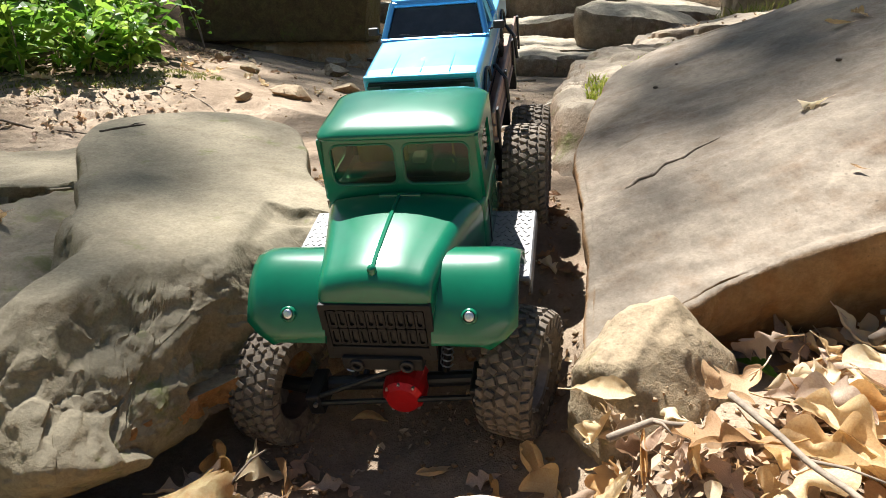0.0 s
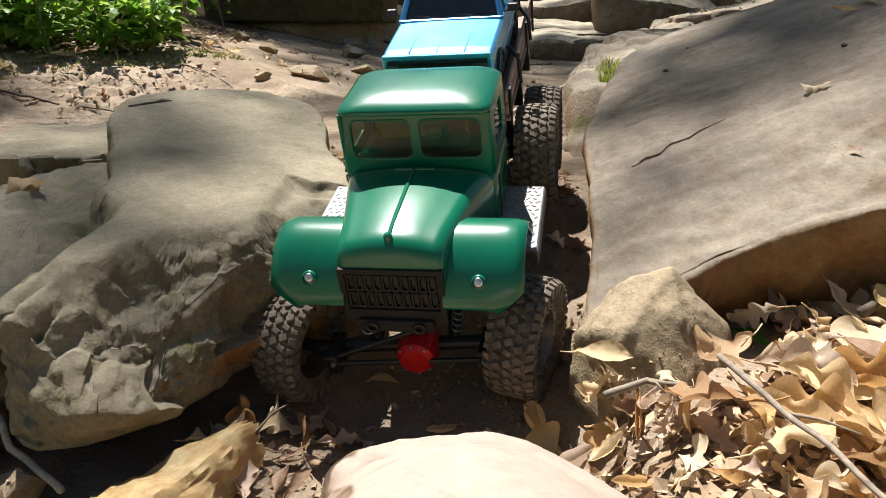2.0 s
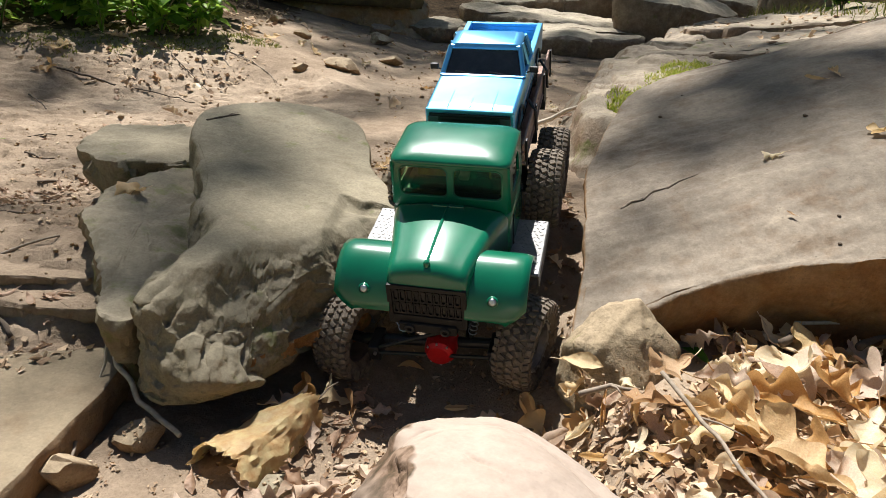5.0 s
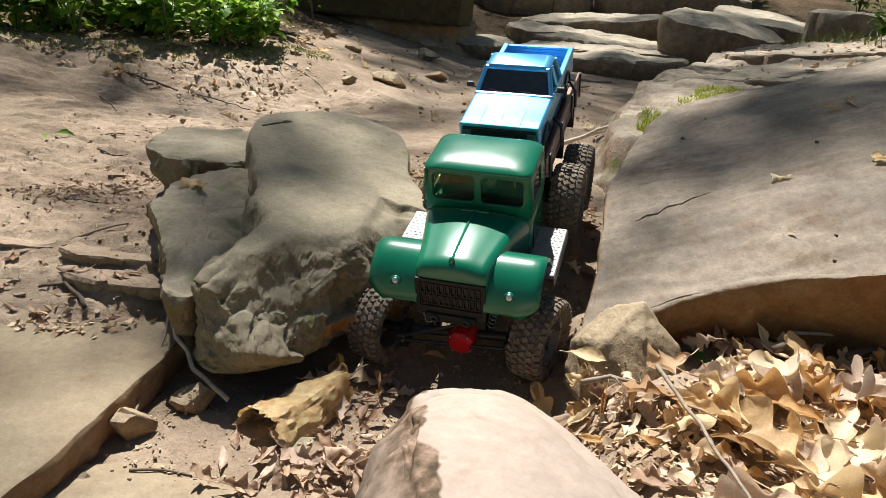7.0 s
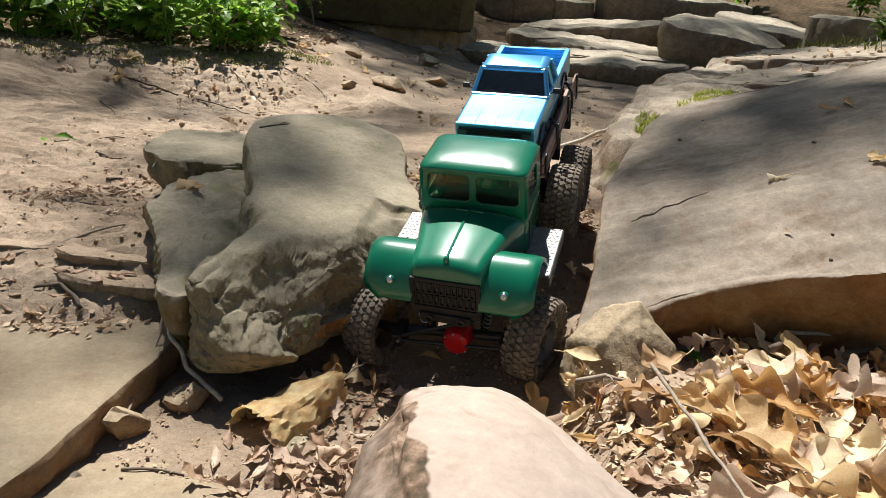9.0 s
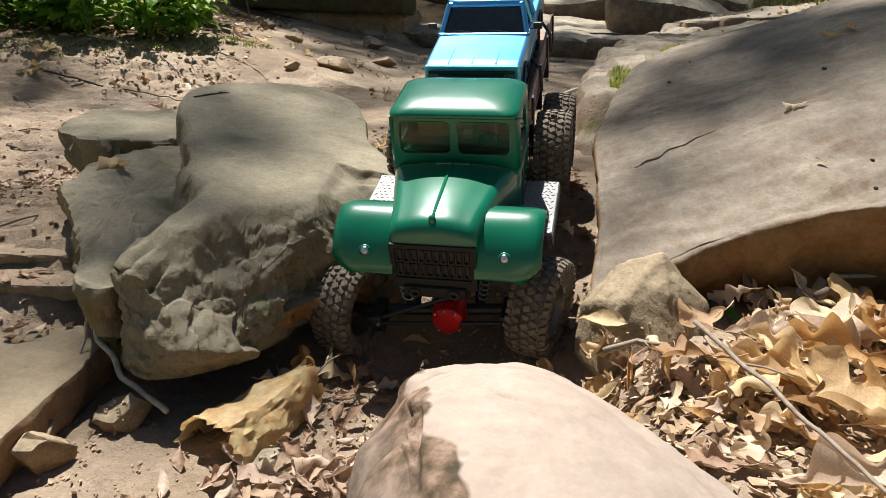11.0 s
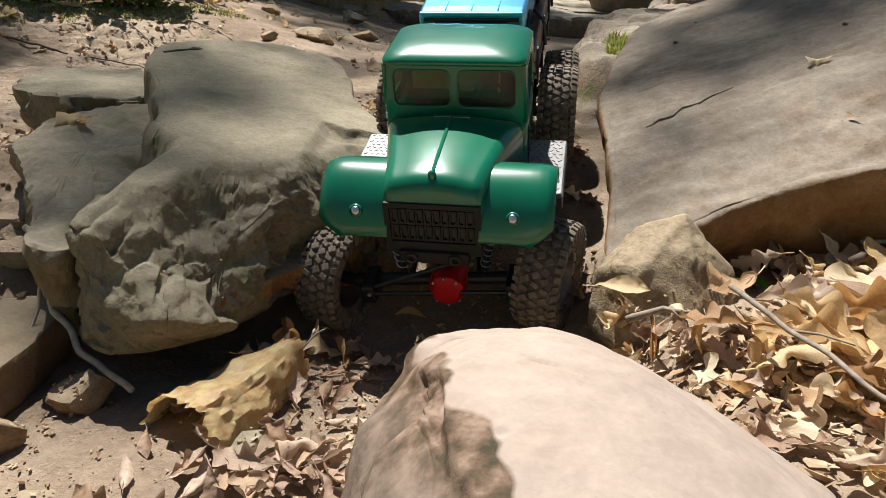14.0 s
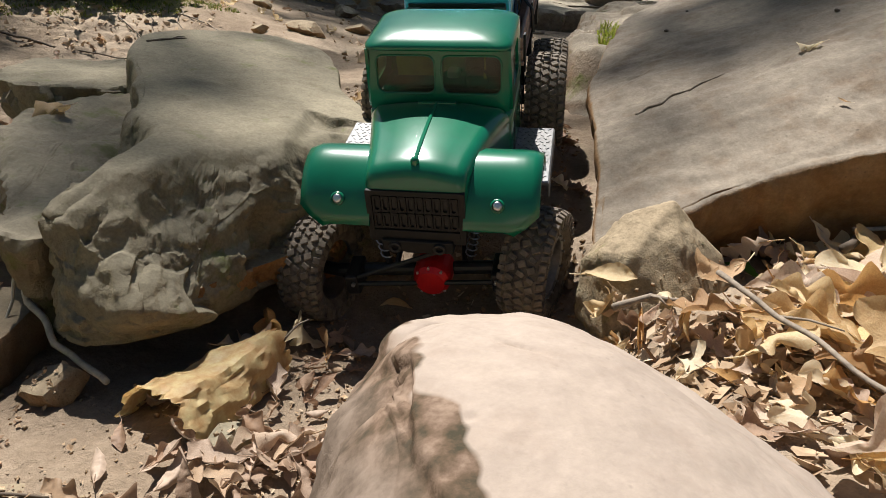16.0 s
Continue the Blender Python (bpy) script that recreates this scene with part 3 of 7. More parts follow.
big_rock = rock("rock", [(-0.53, 1.04), (-0.53, 1.17), (-0.42, 1.28), (-0.28, 1.26), (-0.22, 1.15), (-0.19, 1.03), (-0.15, 0.95), (-0.11, 0.83),
              (-0.115, 0.74), (-0.19, 0.68), (-0.25, 0.60), (-0.295, 0.52), (-0.36, 0.49), (-0.415, 0.53), (-0.40, 0.65), (-0.43, 0.79), (-0.47, 0.90)],
     (-0.30, 0.88), (-0.0228, -0.12, 0.10), -0.075, "left", "large grey sandstone rock with a rough broken front face",
     n=640, undercut=0.0, rounding=0.016, rough=0.0032, top_rough=0.0018, freq=18, seed=2.0, shape=left_face, soften=1, rings=54, tops=80, weight=lambda p: 4.0 if p.y < 0.86 and p.x > -0.44 else 1.0, brow=left_brow, brow_rough=20.0)
big_rock.data.set_sharp_from_angle(angle=radians(34))
under = rock("lower_layer", [(-0.125, 0.79), (-0.132, 0.735), (-0.178, 0.668), (-0.236, 0.592), (-0.285, 0.525), (-0.35, 0.497), (-0.405, 0.54), (-0.40, 0.62), (-0.32, 0.75), (-0.2, 0.86)],
             (-0.29, 0.66), (-0.040, 0.0, 0.012), -0.078, "rusty", "rusty bedding layer that juts out at the foot",
             n=300, undercut=0.03, rounding=0.006, chips=0.006, chip_scale=26.0, rough=0.006, top_rough=0.003, freq=24, seed=3.0, rings=14, tops=16)


def as_layer(ob, whole):
    """Makes a bed of stone a part of the rock that it belongs to."""
    del ob["category"]
    ob.parent = whole
    ob.location = ob.location - whole.location


as_layer(under, big_rock)
rock("rock", [(-0.60, 0.80), (-0.57, 0.73), (-0.50, 0.62), (-0.45, 0.52), (-0.405, 0.53), (-0.40, 0.66), (-0.42, 0.78), (-0.46, 0.92), (-0.53, 1.0), (-0.59, 0.92)],
     (-0.50, 0.76), (-0.06, -0.10, 0.075), -0.125, "mossy", "mossy grey rock leaning against a larger rock", chips=0.012, chip_scale=17.0,
     n=260, undercut=0.085, rounding=0.010, rough=0.010, top_rough=0.0075, freq=16, seed=5.0, rings=22, tops=24)
rock("rock", [(-0.76, 1.13), (-0.74, 1.20), (-0.60, 1.24), (-0.50, 1.12), (-0.51, 1.02), (-0.58, 0.98), (-0.67, 0.97), (-0.735, 1.03)],
     (-0.62, 1.10), (0.085, 0.0, 0.0), -0.05, "left", "flat dark-sided stone set in the dirt", jag=0.016, chips=0.014, chip_scale=15.0,
     n=220, undercut=0.075, rounding=0.006, rough=0.007, top_rough=0.004, seed=8.0, rings=18, tops=18)
rock("rock", [(-0.47, 0.60), (-0.60, 0.565), (-0.74, 0.53), (-1.0, 0.46), (-1.05, 0.28), (-0.8, 0.10), (-0.52, 0.12), (-0.465, 0.24), (-0.455, 0.33), (-0.45, 0.43), (-0.445, 0.53)],
     (-0.68, 0.36), (-0.075, 0.02, 0.02), -0.15, "flat", "flat tan sandstone slab with a crisp front edge", jag=0.003, chips=0.0018, chip_scale=22.0,
     n=260, undercut=0.02, rounding=0.008, rough=0.007, top_rough=0.0025, seed=11.0, rings=18, tops=30)
rock("rock", [(-0.56, 0.27), (-0.42, 0.345), (-0.33, 0.36), (-0.24, 0.34), (-0.17, 0.30), (-0.14, 0.18), (-0.25, 0.02), (-0.5, 0.0), (-0.62, 0.14)],
     (-0.36, 0.19), (-0.112, 0.0, -0.01), -0.17, "flat", "low sandy tan stone almost buried in dirt",
     n=150, undercut=0.0, rounding=0.025, rough=0.005, top_rough=0.003, seed=12.0, rings=10, tops=24)


def boulder_brow(x, y):
    d2 = ((x - 0.01) / 0.20) ** 2 + ((y - 0.17) / 0.21) ** 2
    z = 0.050 * min(1.7, d2) + 0.030 * sm(x, 0.02, 0.24)
    # the chipped shoulder on its left
    return z + 0.9 * max(0.0, -0.045 - x + 0.010 * fbm((x, y, 0), 14.0, 2, 1.0)) * sm(-x, 0.03, 0.10)


def boulder_chips(p, nrm, w):
    """A spalled shoulder with pits on the left, hairline cracks and a few pockmarks on top."""
    edge = -p.x - 0.2 * p.y + 0.012 * fbm(p, 18.0, 3, 5.0)
    chip = sm(edge, 0.003, 0.0105) * (1 - 0.4 * w)
    m = nrm * chip * (0.0055 * facet(p, 15.0, 2.0) + 0.0020 * facet(p, 46.0, 6.0) + 0.0008 * fbm(p, 34.0, 4, 5.0) - 0.0065)
    cell = noise.voronoi(Vector((p.x * 30, p.y * 30, p.z * 30)))[0]
    m -= nrm * 0.006 * chip * max(0.0, 0.35 - cell[0]) / 0.35
    for cx, cy, dx, dy, ln in ((0.010, 0.215, 0.8, -0.6, 0.016), (-0.028, 0.262, 0.7, 0.7, 0.016)):
        a, b = (p.x - cx) * dx + (p.y - cy) * dy, (p.y - cy) * dx - (p.x - cx) * dy + 0.004 * noise.noise(p * 90)
        m -= nrm * 0.0045 * math.exp(-(a / ln) ** 2 - (b / 0.0024) ** 2) * (1 - w)
    pit = noise.voronoi(Vector((p.x * 24 + 7, p.y * 24, 1.0)))[0][0]
    m -= nrm * 0.0022 * max(0.0, 0.12 - pit) / 0.12 * (1 - w)
    return m


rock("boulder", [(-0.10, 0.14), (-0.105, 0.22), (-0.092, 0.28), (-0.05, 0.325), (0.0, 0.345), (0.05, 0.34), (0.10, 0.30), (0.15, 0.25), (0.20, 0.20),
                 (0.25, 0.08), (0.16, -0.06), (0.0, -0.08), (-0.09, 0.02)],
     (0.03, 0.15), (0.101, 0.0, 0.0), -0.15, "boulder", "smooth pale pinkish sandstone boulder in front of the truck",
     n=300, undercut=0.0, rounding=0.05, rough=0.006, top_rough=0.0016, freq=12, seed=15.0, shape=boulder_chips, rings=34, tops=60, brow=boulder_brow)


def wedge_stone():
    """A squat stone split into a wedge, its edges worn round."""
    bm = bmesh.new()
    for c in ((0.167, 0.612, 0.046), (0.216, 0.612, 0.064), (0.122, 0.588, 0.002), (0.120, 0.575, -0.06), (0.150, 0.515, -0.07), (0.225, 0.510, -0.06), (0.272, 0.600, 0.010),
              (0.300, 0.585, -0.05), (0.15, 0.70, -0.06), (0.270, 0.68, -0.06), (0.134, 0.566, 0.014), (0.165, 0.556, 0.024), (0.212, 0.566, 0.030), (0.18, 0.66, 0.03), (0.23, 0.66, 0.04)):
        bm.verts.new(c)
    bmesh.ops.convex_hull(bm, input=bm.verts)
    bmesh.ops.delete(bm, geom=[v for v in bm.verts if not v.link_faces], context="VERTS")
    bmesh.ops.triangulate(bm, faces=bm.faces)
    bmesh.ops.subdivide_edges(bm, edges=bm.edges, cuts=14, use_grid_fill=True)
    for _ in range(2):
        bmesh.ops.smooth_vert(bm, verts=bm.verts, factor=0.4, use_axis_x=True, use_axis_y=True, use_axis_z=True)
    bm.normal_update()
    for v in bm.verts:
        p = v.co
        v.co = p + v.normal * (0.002 + 0.003 * fbm(p, 16.0, 3, 4.0) + 0.0016 * fbm(p, 60.0, 3, 2.0) + 0.0014 * facet(p, 36.0, 3.0))
    ob = part("rock", bm, "wedge", None, "", smooth=True, recentre=True)
    tagged(ob, "squat wedge-shaped lichen-stained stone beside the slab", "rock")
    SOLIDS.append(ob)


wedge_stone()


def slab_brow(x, y):
    edge = 0.64 - 0.10 * max(0.0, x - 0.45)
    return 0.050 * (1 - sm(y - edge, -0.02, 0.17))


def slab_shape(p, nrm, w):
    m = Vector((0, 0, 0))
    edge = 0.66 - 0.10 * max(0.0, p.x - 0.45)
    m.z += 0.010 * fbm(p, 3.2, 2, 21.0) * (1 - w)
    # low ripples of the worn bedding and a shallow step that runs across
    m.z += (0.0042 * fbm((p.x * 0.55, p.y * 1.5, 0.0), 8.0, 4, 5.0) + 0.0016 * ridged((p.x * 0.5, p.y * 1.7, 0.0), 15.0, 3.0)) * (1 - w)
    m.z -= 0.005 * sm(p.y - 1.02 - 0.25 * (p.x - 0.5) - 0.05 * fbm(p, 5.0, 3, 8.0), 0.0, 0.012) * (1 - sm(p.y, 1.05, 1.22)) * (1 - w)
    # a slight worn rim
    m.z += 0.004 * math.exp(-((p.y - edge - 0.02) / 0.018) ** 2) * (1 - w)
    # scalloped front lip
    front = (1 - sm(p.y - edge, 0.0, 0.06)) * w
    m.y += front * (0.022 * fbm(Vector((p.x, 0, 0)), 7.0, 3, 2.0) + 0.006 * fbm(p, 16.0, 3, 6.0) + 0.003 * facet(p, 9.0, 6.0))
    # the near corner is hollow underneath
    m += Vector((0.04, 0.05, 0)) * (1 - sm(p.z, -0.02, 0.012)) * (1 - sm(p.x, 0.20, 0.30)) * (1 - sm(p.y, 0.72, 0.84))
    return m


rock("slab", [(0.135, 0.565), (0.20, 0.60), (0.27, 0.625), (0.35, 0.64), (0.43, 0.63), (0.53, 0.60), (0.75, 0.56), (1.2, 0.6), (1.7, 0.9), (1.7, 1.5),
              (1.1, 1.47), (0.75, 1.42), (0.6, 1.40), (0.46, 1.42), (0.33, 1.38), (0.245, 1.19), (0.19, 1.02), (0.172, 0.89), (0.155, 0.72)],
     (0.55, 1.0), (-0.057, 0.38, 0.11), -0.02, "slab", "huge smooth sandstone slab sloping up with a rusty shaded front edge",
     n=640, undercut=0.07, rounding=0.014, rough=0.0045, top_rough=0.0022, freq=12, seed=21.0, shape=slab_shape, rings=34, tops=80, chips=0.0008, chip_scale=14.0, weight=lambda p: 4.0 if p.y < 0.72 and p.x < 0.9 or p.x < 0.26 else 1.0, brow=slab_brow)
def bed_steps(p, nrm, w):
    """Thin bedding layers that break back in low steps."""
    lay = 9.0 * (p.z + 0.35 * p.y * 0.2) * 3.0 + 1.6 * fbm((p.x, p.y, 0.0), 2.2, 4, 3.0)
    k = lay - math.floor(lay)
    return Vector((0, 0, 0.020 * (math.floor(lay) + sm(k, 0.0, 0.2) - lay) * (1 - w) + 0.003 * facet(p, 12.0, 4.0)))


bedrock = rock("bedrock", [(0.30, 1.42), (0.28, 1.75), (0.40, 2.3), (0.62, 2.9), (0.95, 3.6), (1.5, 4.2), (2.6, 4.4), (3.2, 3.2), (2.4, 1.9), (1.3, 1.55), (0.6, 1.44)],
     (1.2, 2.5), (0.09, 0.14, 0.0), -0.10, "bed", "layered weathered bedrock ramp behind the slab", "rock",
     n=420, undercut=-0.20, rounding=0.03, rough=0.020, top_rough=0.012, freq=7, seed=25.0, rings=24, tops=90, chips=0.008, chip_scale=9.0, shape=bed_steps, weight=lambda p: 4.0 if p.x < 0.9 and p.y < 3.3 else 1.0)

for outline, mid, lift, sd in (([(0.62, 1.64), (0.80, 1.57), (1.2, 1.6), (1.6, 1.8), (1.75, 2.2), (1.1, 2.32), (0.78, 2.1)], (1.1, 1.9), 0.016, 61.0),
                               ([(0.72, 2.42), (1.2, 2.36), (1.9, 2.5), (2.3, 2.9), (1.5, 3.1), (0.95, 2.85)], (1.4, 2.7), 0.024, 63.0),
                               ([(0.98, 3.25), (1.5, 3.2), (2.1, 3.4), (2.4, 3.8), (1.7, 3.95), (1.15, 3.65)], (1.6, 3.55), 0.03, 65.0)):
    layer = rock("stone_layer", outline, mid, (0.09 + lift, 0.14, 0.0), -0.05, "bed", "thin bedding layer broken along its edge",
                 n=260, undercut=0.02, rounding=0.008, jag=0.02, chips=0.006, chip_scale=12.0, rough=0.010, top_rough=0.008, freq=8, seed=sd, rings=16, tops=30)
    as_layer(layer, bedrock)

# ---- creek ledges and stones farther up ----
def ledge(outline, centre, top, base, label, seed, mat="back", tilt=(0.0, 0.0), **kw):
    return rock("ledge_stone", outline, centre, (top - tilt[0] * centre[0] - tilt[1] * centre[1], *tilt), base, mat, label, "rock",
                n=220, undercut=0.09, rounding=0.05, rough=0.018, top_rough=0.010, freq=6.0, jag=0.02, chips=0.010, chip_scale=6.0, seed=seed, rings=16, tops=20, group="creek ledges", **kw)


ledge([(-0.16, 4.35), (0.22, 4.28), (0.72, 4.25), (1.0, 4.4), (1.0, 4.75), (0.5, 4.9), (-0.05, 4.85)], (0.4, 4.55), 0.12, -0.1,
      "flat creek ledge stone with a dark undercut front", 31.0, tilt=(0.03, 0.06))
ledge([(-0.12, 4.95), (0.3, 4.85), (0.85, 4.9), (1.05, 5.2), (0.5, 5.4), (-0.1, 5.3)], (0.45, 5.12), 0.19, -0.05,
      "second flat creek stone stepping up", 33.0, tilt=(-0.05, 0.10))
ledge([(0.0, 5.5), (0.5, 5.42), (1.0, 5.5), (1.1, 5.95), (0.5, 6.1), (-0.05, 6.0)], (0.5, 5.75), 0.30, 0.0,
      "upper grey creek stone in dappled shade", 35.0, tilt=(0.12, 0.05))
ledge([(0.86, 4.75), (1.2, 4.62), (1.6, 4.75), (1.75, 5.15), (1.3, 5.35), (0.95, 5.2)], (1.25, 4.98), 0.36, -0.05,
      "humped grey boulder on the creek ledges", 37.0, tilt=(-0.12, 0.1), crown=0.05)
ledge([(1.35, 5.3), (2.0, 5.2), (2.6, 5.5), (2.4, 6.1), (1.6, 6.1)], (1.95, 5.65), 0.40, 0.0, "broad grey creek stone", 39.0, tilt=(-0.10, 0.12))
ledge([(0.55, 6.3), (1.3, 6.2), (1.9, 6.5), (1.6, 7.0), (0.7, 7.0)], (1.2, 6.6), 0.55, 0.1, "far grey creek stone", 41.0)
ledge([(-0.5, 4.6), (-0.2, 4.55), (-0.1, 5.0), (-0.2, 5.5), (-0.55, 5.4)], (-0.33, 5.0), 0.10, -0.08, "dark wet stone in the gully", 43.0)
ledge([(1.7, 4.5), (2.3, 4.3), (3.0, 4.6), (2.9, 5.1), (2.1, 5.2)], (2.3, 4.75), 0.50, 0.0, "grey stone beside the creek bank", 45.0)
ledge([(-0.6, 6.2), (0.1, 6.1), (0.5, 6.4), (0.3, 7.0), (-0.5, 7.0)], (0.0, 6.5), 0.45, 0.0, "far dark creek stone", 47.0)
# thin flakes of layered rock that break off in the dirt
for outline, mid, z, slope, seed in (
        ([(-1.02, 0.735), (-0.93, 0.700), (-0.84, 0.706), (-0.765, 0.722), (-0.78, 0.79), (-0.90, 0.82), (-1.02, 0.80)], (-0.89, 0.75), -0.031, -0.12, 61.0),
        ([(-0.745, 0.715), (-0.69, 0.688), (-0.625, 0.694), (-0.555, 0.704), (-0.545, 0.75), (-0.62, 0.79), (-0.73, 0.77)], (-0.65, 0.735), -0.024, -0.12, 63.0),
        ([(-0.70, 0.655), (-0.62, 0.632), (-0.53, 0.636), (-0.50, 0.665), (-0.56, 0.70), (-0.67, 0.70)], (-0.60, 0.665), -0.040, -0.06, 65.0)):
    rock("rock_flake", outline, mid, (z - slope * mid[1], 0.0, slope), -0.075, "dirt", "thin sandy layer of rock breaking out of the dirt", "rock",
         n=160, undercut=0.045, rounding=0.003, rough=0.006, top_rough=0.0025, freq=16, seed=seed, rings=10, tops=16, jag=0.009, chips=0.003, chip_scale=22.0, group="rock flakes")
# the big block on its eroded pedestal
rock("pedestal", [(-1.75, 4.75), (-1.45, 4.55), (-1.0, 4.5), (-0.6, 4.52), (-0.47, 4.7), (-0.5, 5.2), (-0.9, 5.6), (-1.6, 5.5)],
     (-1.05, 5.0), (0.2, 0.0, 0.0), -0.12, "tan", "eroded earthy rock footing under a big block", "rock",
     n=200, undercut=-0.26, chips=0.03, chip_scale=6.0, rounding=0.05, rough=0.03, top_rough=0.01, freq=6, seed=51.0, rings=20, tops=10)
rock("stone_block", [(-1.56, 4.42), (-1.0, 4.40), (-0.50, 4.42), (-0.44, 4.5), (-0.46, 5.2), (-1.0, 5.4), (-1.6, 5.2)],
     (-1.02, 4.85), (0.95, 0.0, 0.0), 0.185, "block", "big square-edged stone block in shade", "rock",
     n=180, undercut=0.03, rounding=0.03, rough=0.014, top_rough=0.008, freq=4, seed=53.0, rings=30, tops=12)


def small_stone(x, y, size, seed, mat, label, squash=0.55, turn=0.0, name="stone", group="small stones"):
    """A pebble or lump, rounded and dented, resting half a finger deep in the ground."""
    bm = bmesh.new()
    bmesh.ops.create_icosphere(bm, subdivisions=3 if size < 0.05 else 4, radius=1.0)
    ct, st = math.cos(turn), math.sin(turn)
    for v in bm.verts:
        p = v.co.copy()
        k = 1 + 0.30 * fbm(p, 0.9, 3, seed) + 0.10 * ridged(p, 2.0, seed)
        p = p * k
        # flattened facets
        for i in range(7):
            ax = Vector((math.sin(seed * 3 + i * 2.1), math.cos(seed * 5 + i * 1.7), 0.9 * math.sin(seed + i * 1.3) + 0.25)).normalized()
            lim = 0.42 + 0.24 * abs(math.sin(seed * 7 + i * 3.3))
            dd = p.dot(ax)
            if dd > lim:
                p -= ax * (dd - lim) * 0.88
        p += p * 0.05 * fbm(p, 4.0, 3, seed)
        q = Vector((p.x * size, p.y * size * 0.75, p.z * size * squash))
        v.co = Vector((q.x * ct - q.y * st, q.x * st + q.y * ct, q.z))
    ob = part(name, bm, mat, None, label, smooth=True)
    ob.data.set_sharp_from_angle(angle=radians(24))
    ob.location = (x, y, zg(x, y) + size * squash * 0.62)
    tagged(ob, label, "stone", group)
    SOLIDS.append(ob)
    return ob


small_stone(-0.438, 0.398, 0.034, 2.3, "tan", "small angular tan stone lying in the dirt", 0.85, 0.3)
small_stone(-0.86, 3.25, 0.045, 2.0, "tan", "rounded tan stone on the dirt path", 0.6)
small_stone(-0.55, 2.65, 0.085, 3.0, "tan", "long tan stone lying on the dirt path", 0.42, 0.5)
small_stone(-0.68, 2.45, 0.04, 3.6, "tan", "tan stone lying on the dirt path", 0.42, 0.2)
small_stone(-0.42, 3.15, 0.075, 4.0, "tan", "flat stone near the foot of the block", 0.4, 0.1)
small_stone(-0.55, 3.7, 0.08, 5.0, "back", "grey stone near the foot of the block", 0.5, 0.7)
small_stone(-0.62, 4.15, 0.08, 6.0, "bed", "earthy stone near the foot of the block", 0.5, 1.0)
small_stone(-1.05, 3.5, 0.045, 7.0, "bed", "pale crumbly stone on the path", 0.6, 0.4)
small_stone(-0.17, 1.12, 0.028, 8.0, "left", "small grey stone wedged in the gap", 0.7, 0.4)
small_stone(-0.145, 1.05, 0.020, 9.0, "left", "small grey stone wedged in the gap", 0.7, 1.4)
small_stone(-0.20, 0.405, 0.030, 10.0, "left", "small flat grey stone among leaves", 0.5, 0.5)
small_stone(-0.385, 0.468, 0.030, 11.0, "tan", "crumbly brown lump of earth", 0.7, 0.2)
small_stone(0.100, 0.470, 0.015, 12.0, "boulder", "small pinkish stone by the leaves", 0.6, 0.9)
small_stone(-0.440, 0.300, 0.011, 13.0, "slab", "small round grey pebble in the dirt", 0.85, 0.0)


# ---- model trucks: mesh helpers ----
def add_box(bm, x0, x1, y0, y1, z0, z1, bevel=0.0, m=None):
    """A box with softened edges, into bm."""
    b2 = bmesh.new()
    vs = [b2.verts.new((x, y, z)) for x in (x0, x1) for y in (y0, y1) for z in (z0, z1)]
    for f in ((0, 1, 3, 2), (4, 6, 7, 5), (0, 4, 5, 1), (2, 3, 7, 6), (0, 2, 6, 4), (1, 5, 7, 3)):
        b2.faces.new([vs[i] for i in f])
    if bevel:
        bmesh.ops.bevel(b2, geom=list(b2.edges), offset=bevel, segments=2, affect="EDGES", profile=0.5)
    if m is not None:
        b2.transform(m)
    me = bpy.data.meshes.new("tmp")
    b2.to_mesh(me)
    b2.free()
    bm.from_mesh(me)
    bpy.data.meshes.remove(me)
    return bm


def box(x0, x1, y0, y1, z0, z1, bevel=0.001, m=None):
    bm = add_box(bmesh.new(), x0, x1, y0, y1, z0, z1, bevel, m)
    bmesh.ops.recalc_face_normals(bm, faces=bm.faces)
    return bm


def loft(sections, cap=True, close=True):
    """Skins equal-length closed sections."""
    bm = bmesh.new()
    rows = [[bm.verts.new(p) for p in s] for s in sections]
    n = len(rows[0])
    for a, b in zip(rows, rows[1:]):
        for i in range(n if close else n - 1):
            bm.faces.new((a[i], a[(i + 1) % n], b[(i + 1) % n], b[i]))
    if cap:
        bm.faces.new(list(reversed(rows[0])))
        bm.faces.new(rows[-1])
    bmesh.ops.recalc_face_normals(bm, faces=bm.faces)
    return bm


def tube(pts, r, sides=8, taper=1.0):
    """A round bar along points."""
    pts = [Vector(p) for p in pts]
    secs = []
    for i, p in enumerate(pts):
        d = (pts[min(i + 1, len(pts) - 1)] - pts[max(i - 1, 0)]).normalized()
        u = d.cross(Vector((0.31, 0.2, 0.93))).normalized()
        w = d.cross(u)
        rr = r * (1 + (taper - 1) * i / max(1, len(pts) - 1))
        secs.append([p + (u * math.cos(a) + w * math.sin(a)) * rr for a in [2 * math.pi * k / sides for k in range(sides)]])
    return loft(secs)


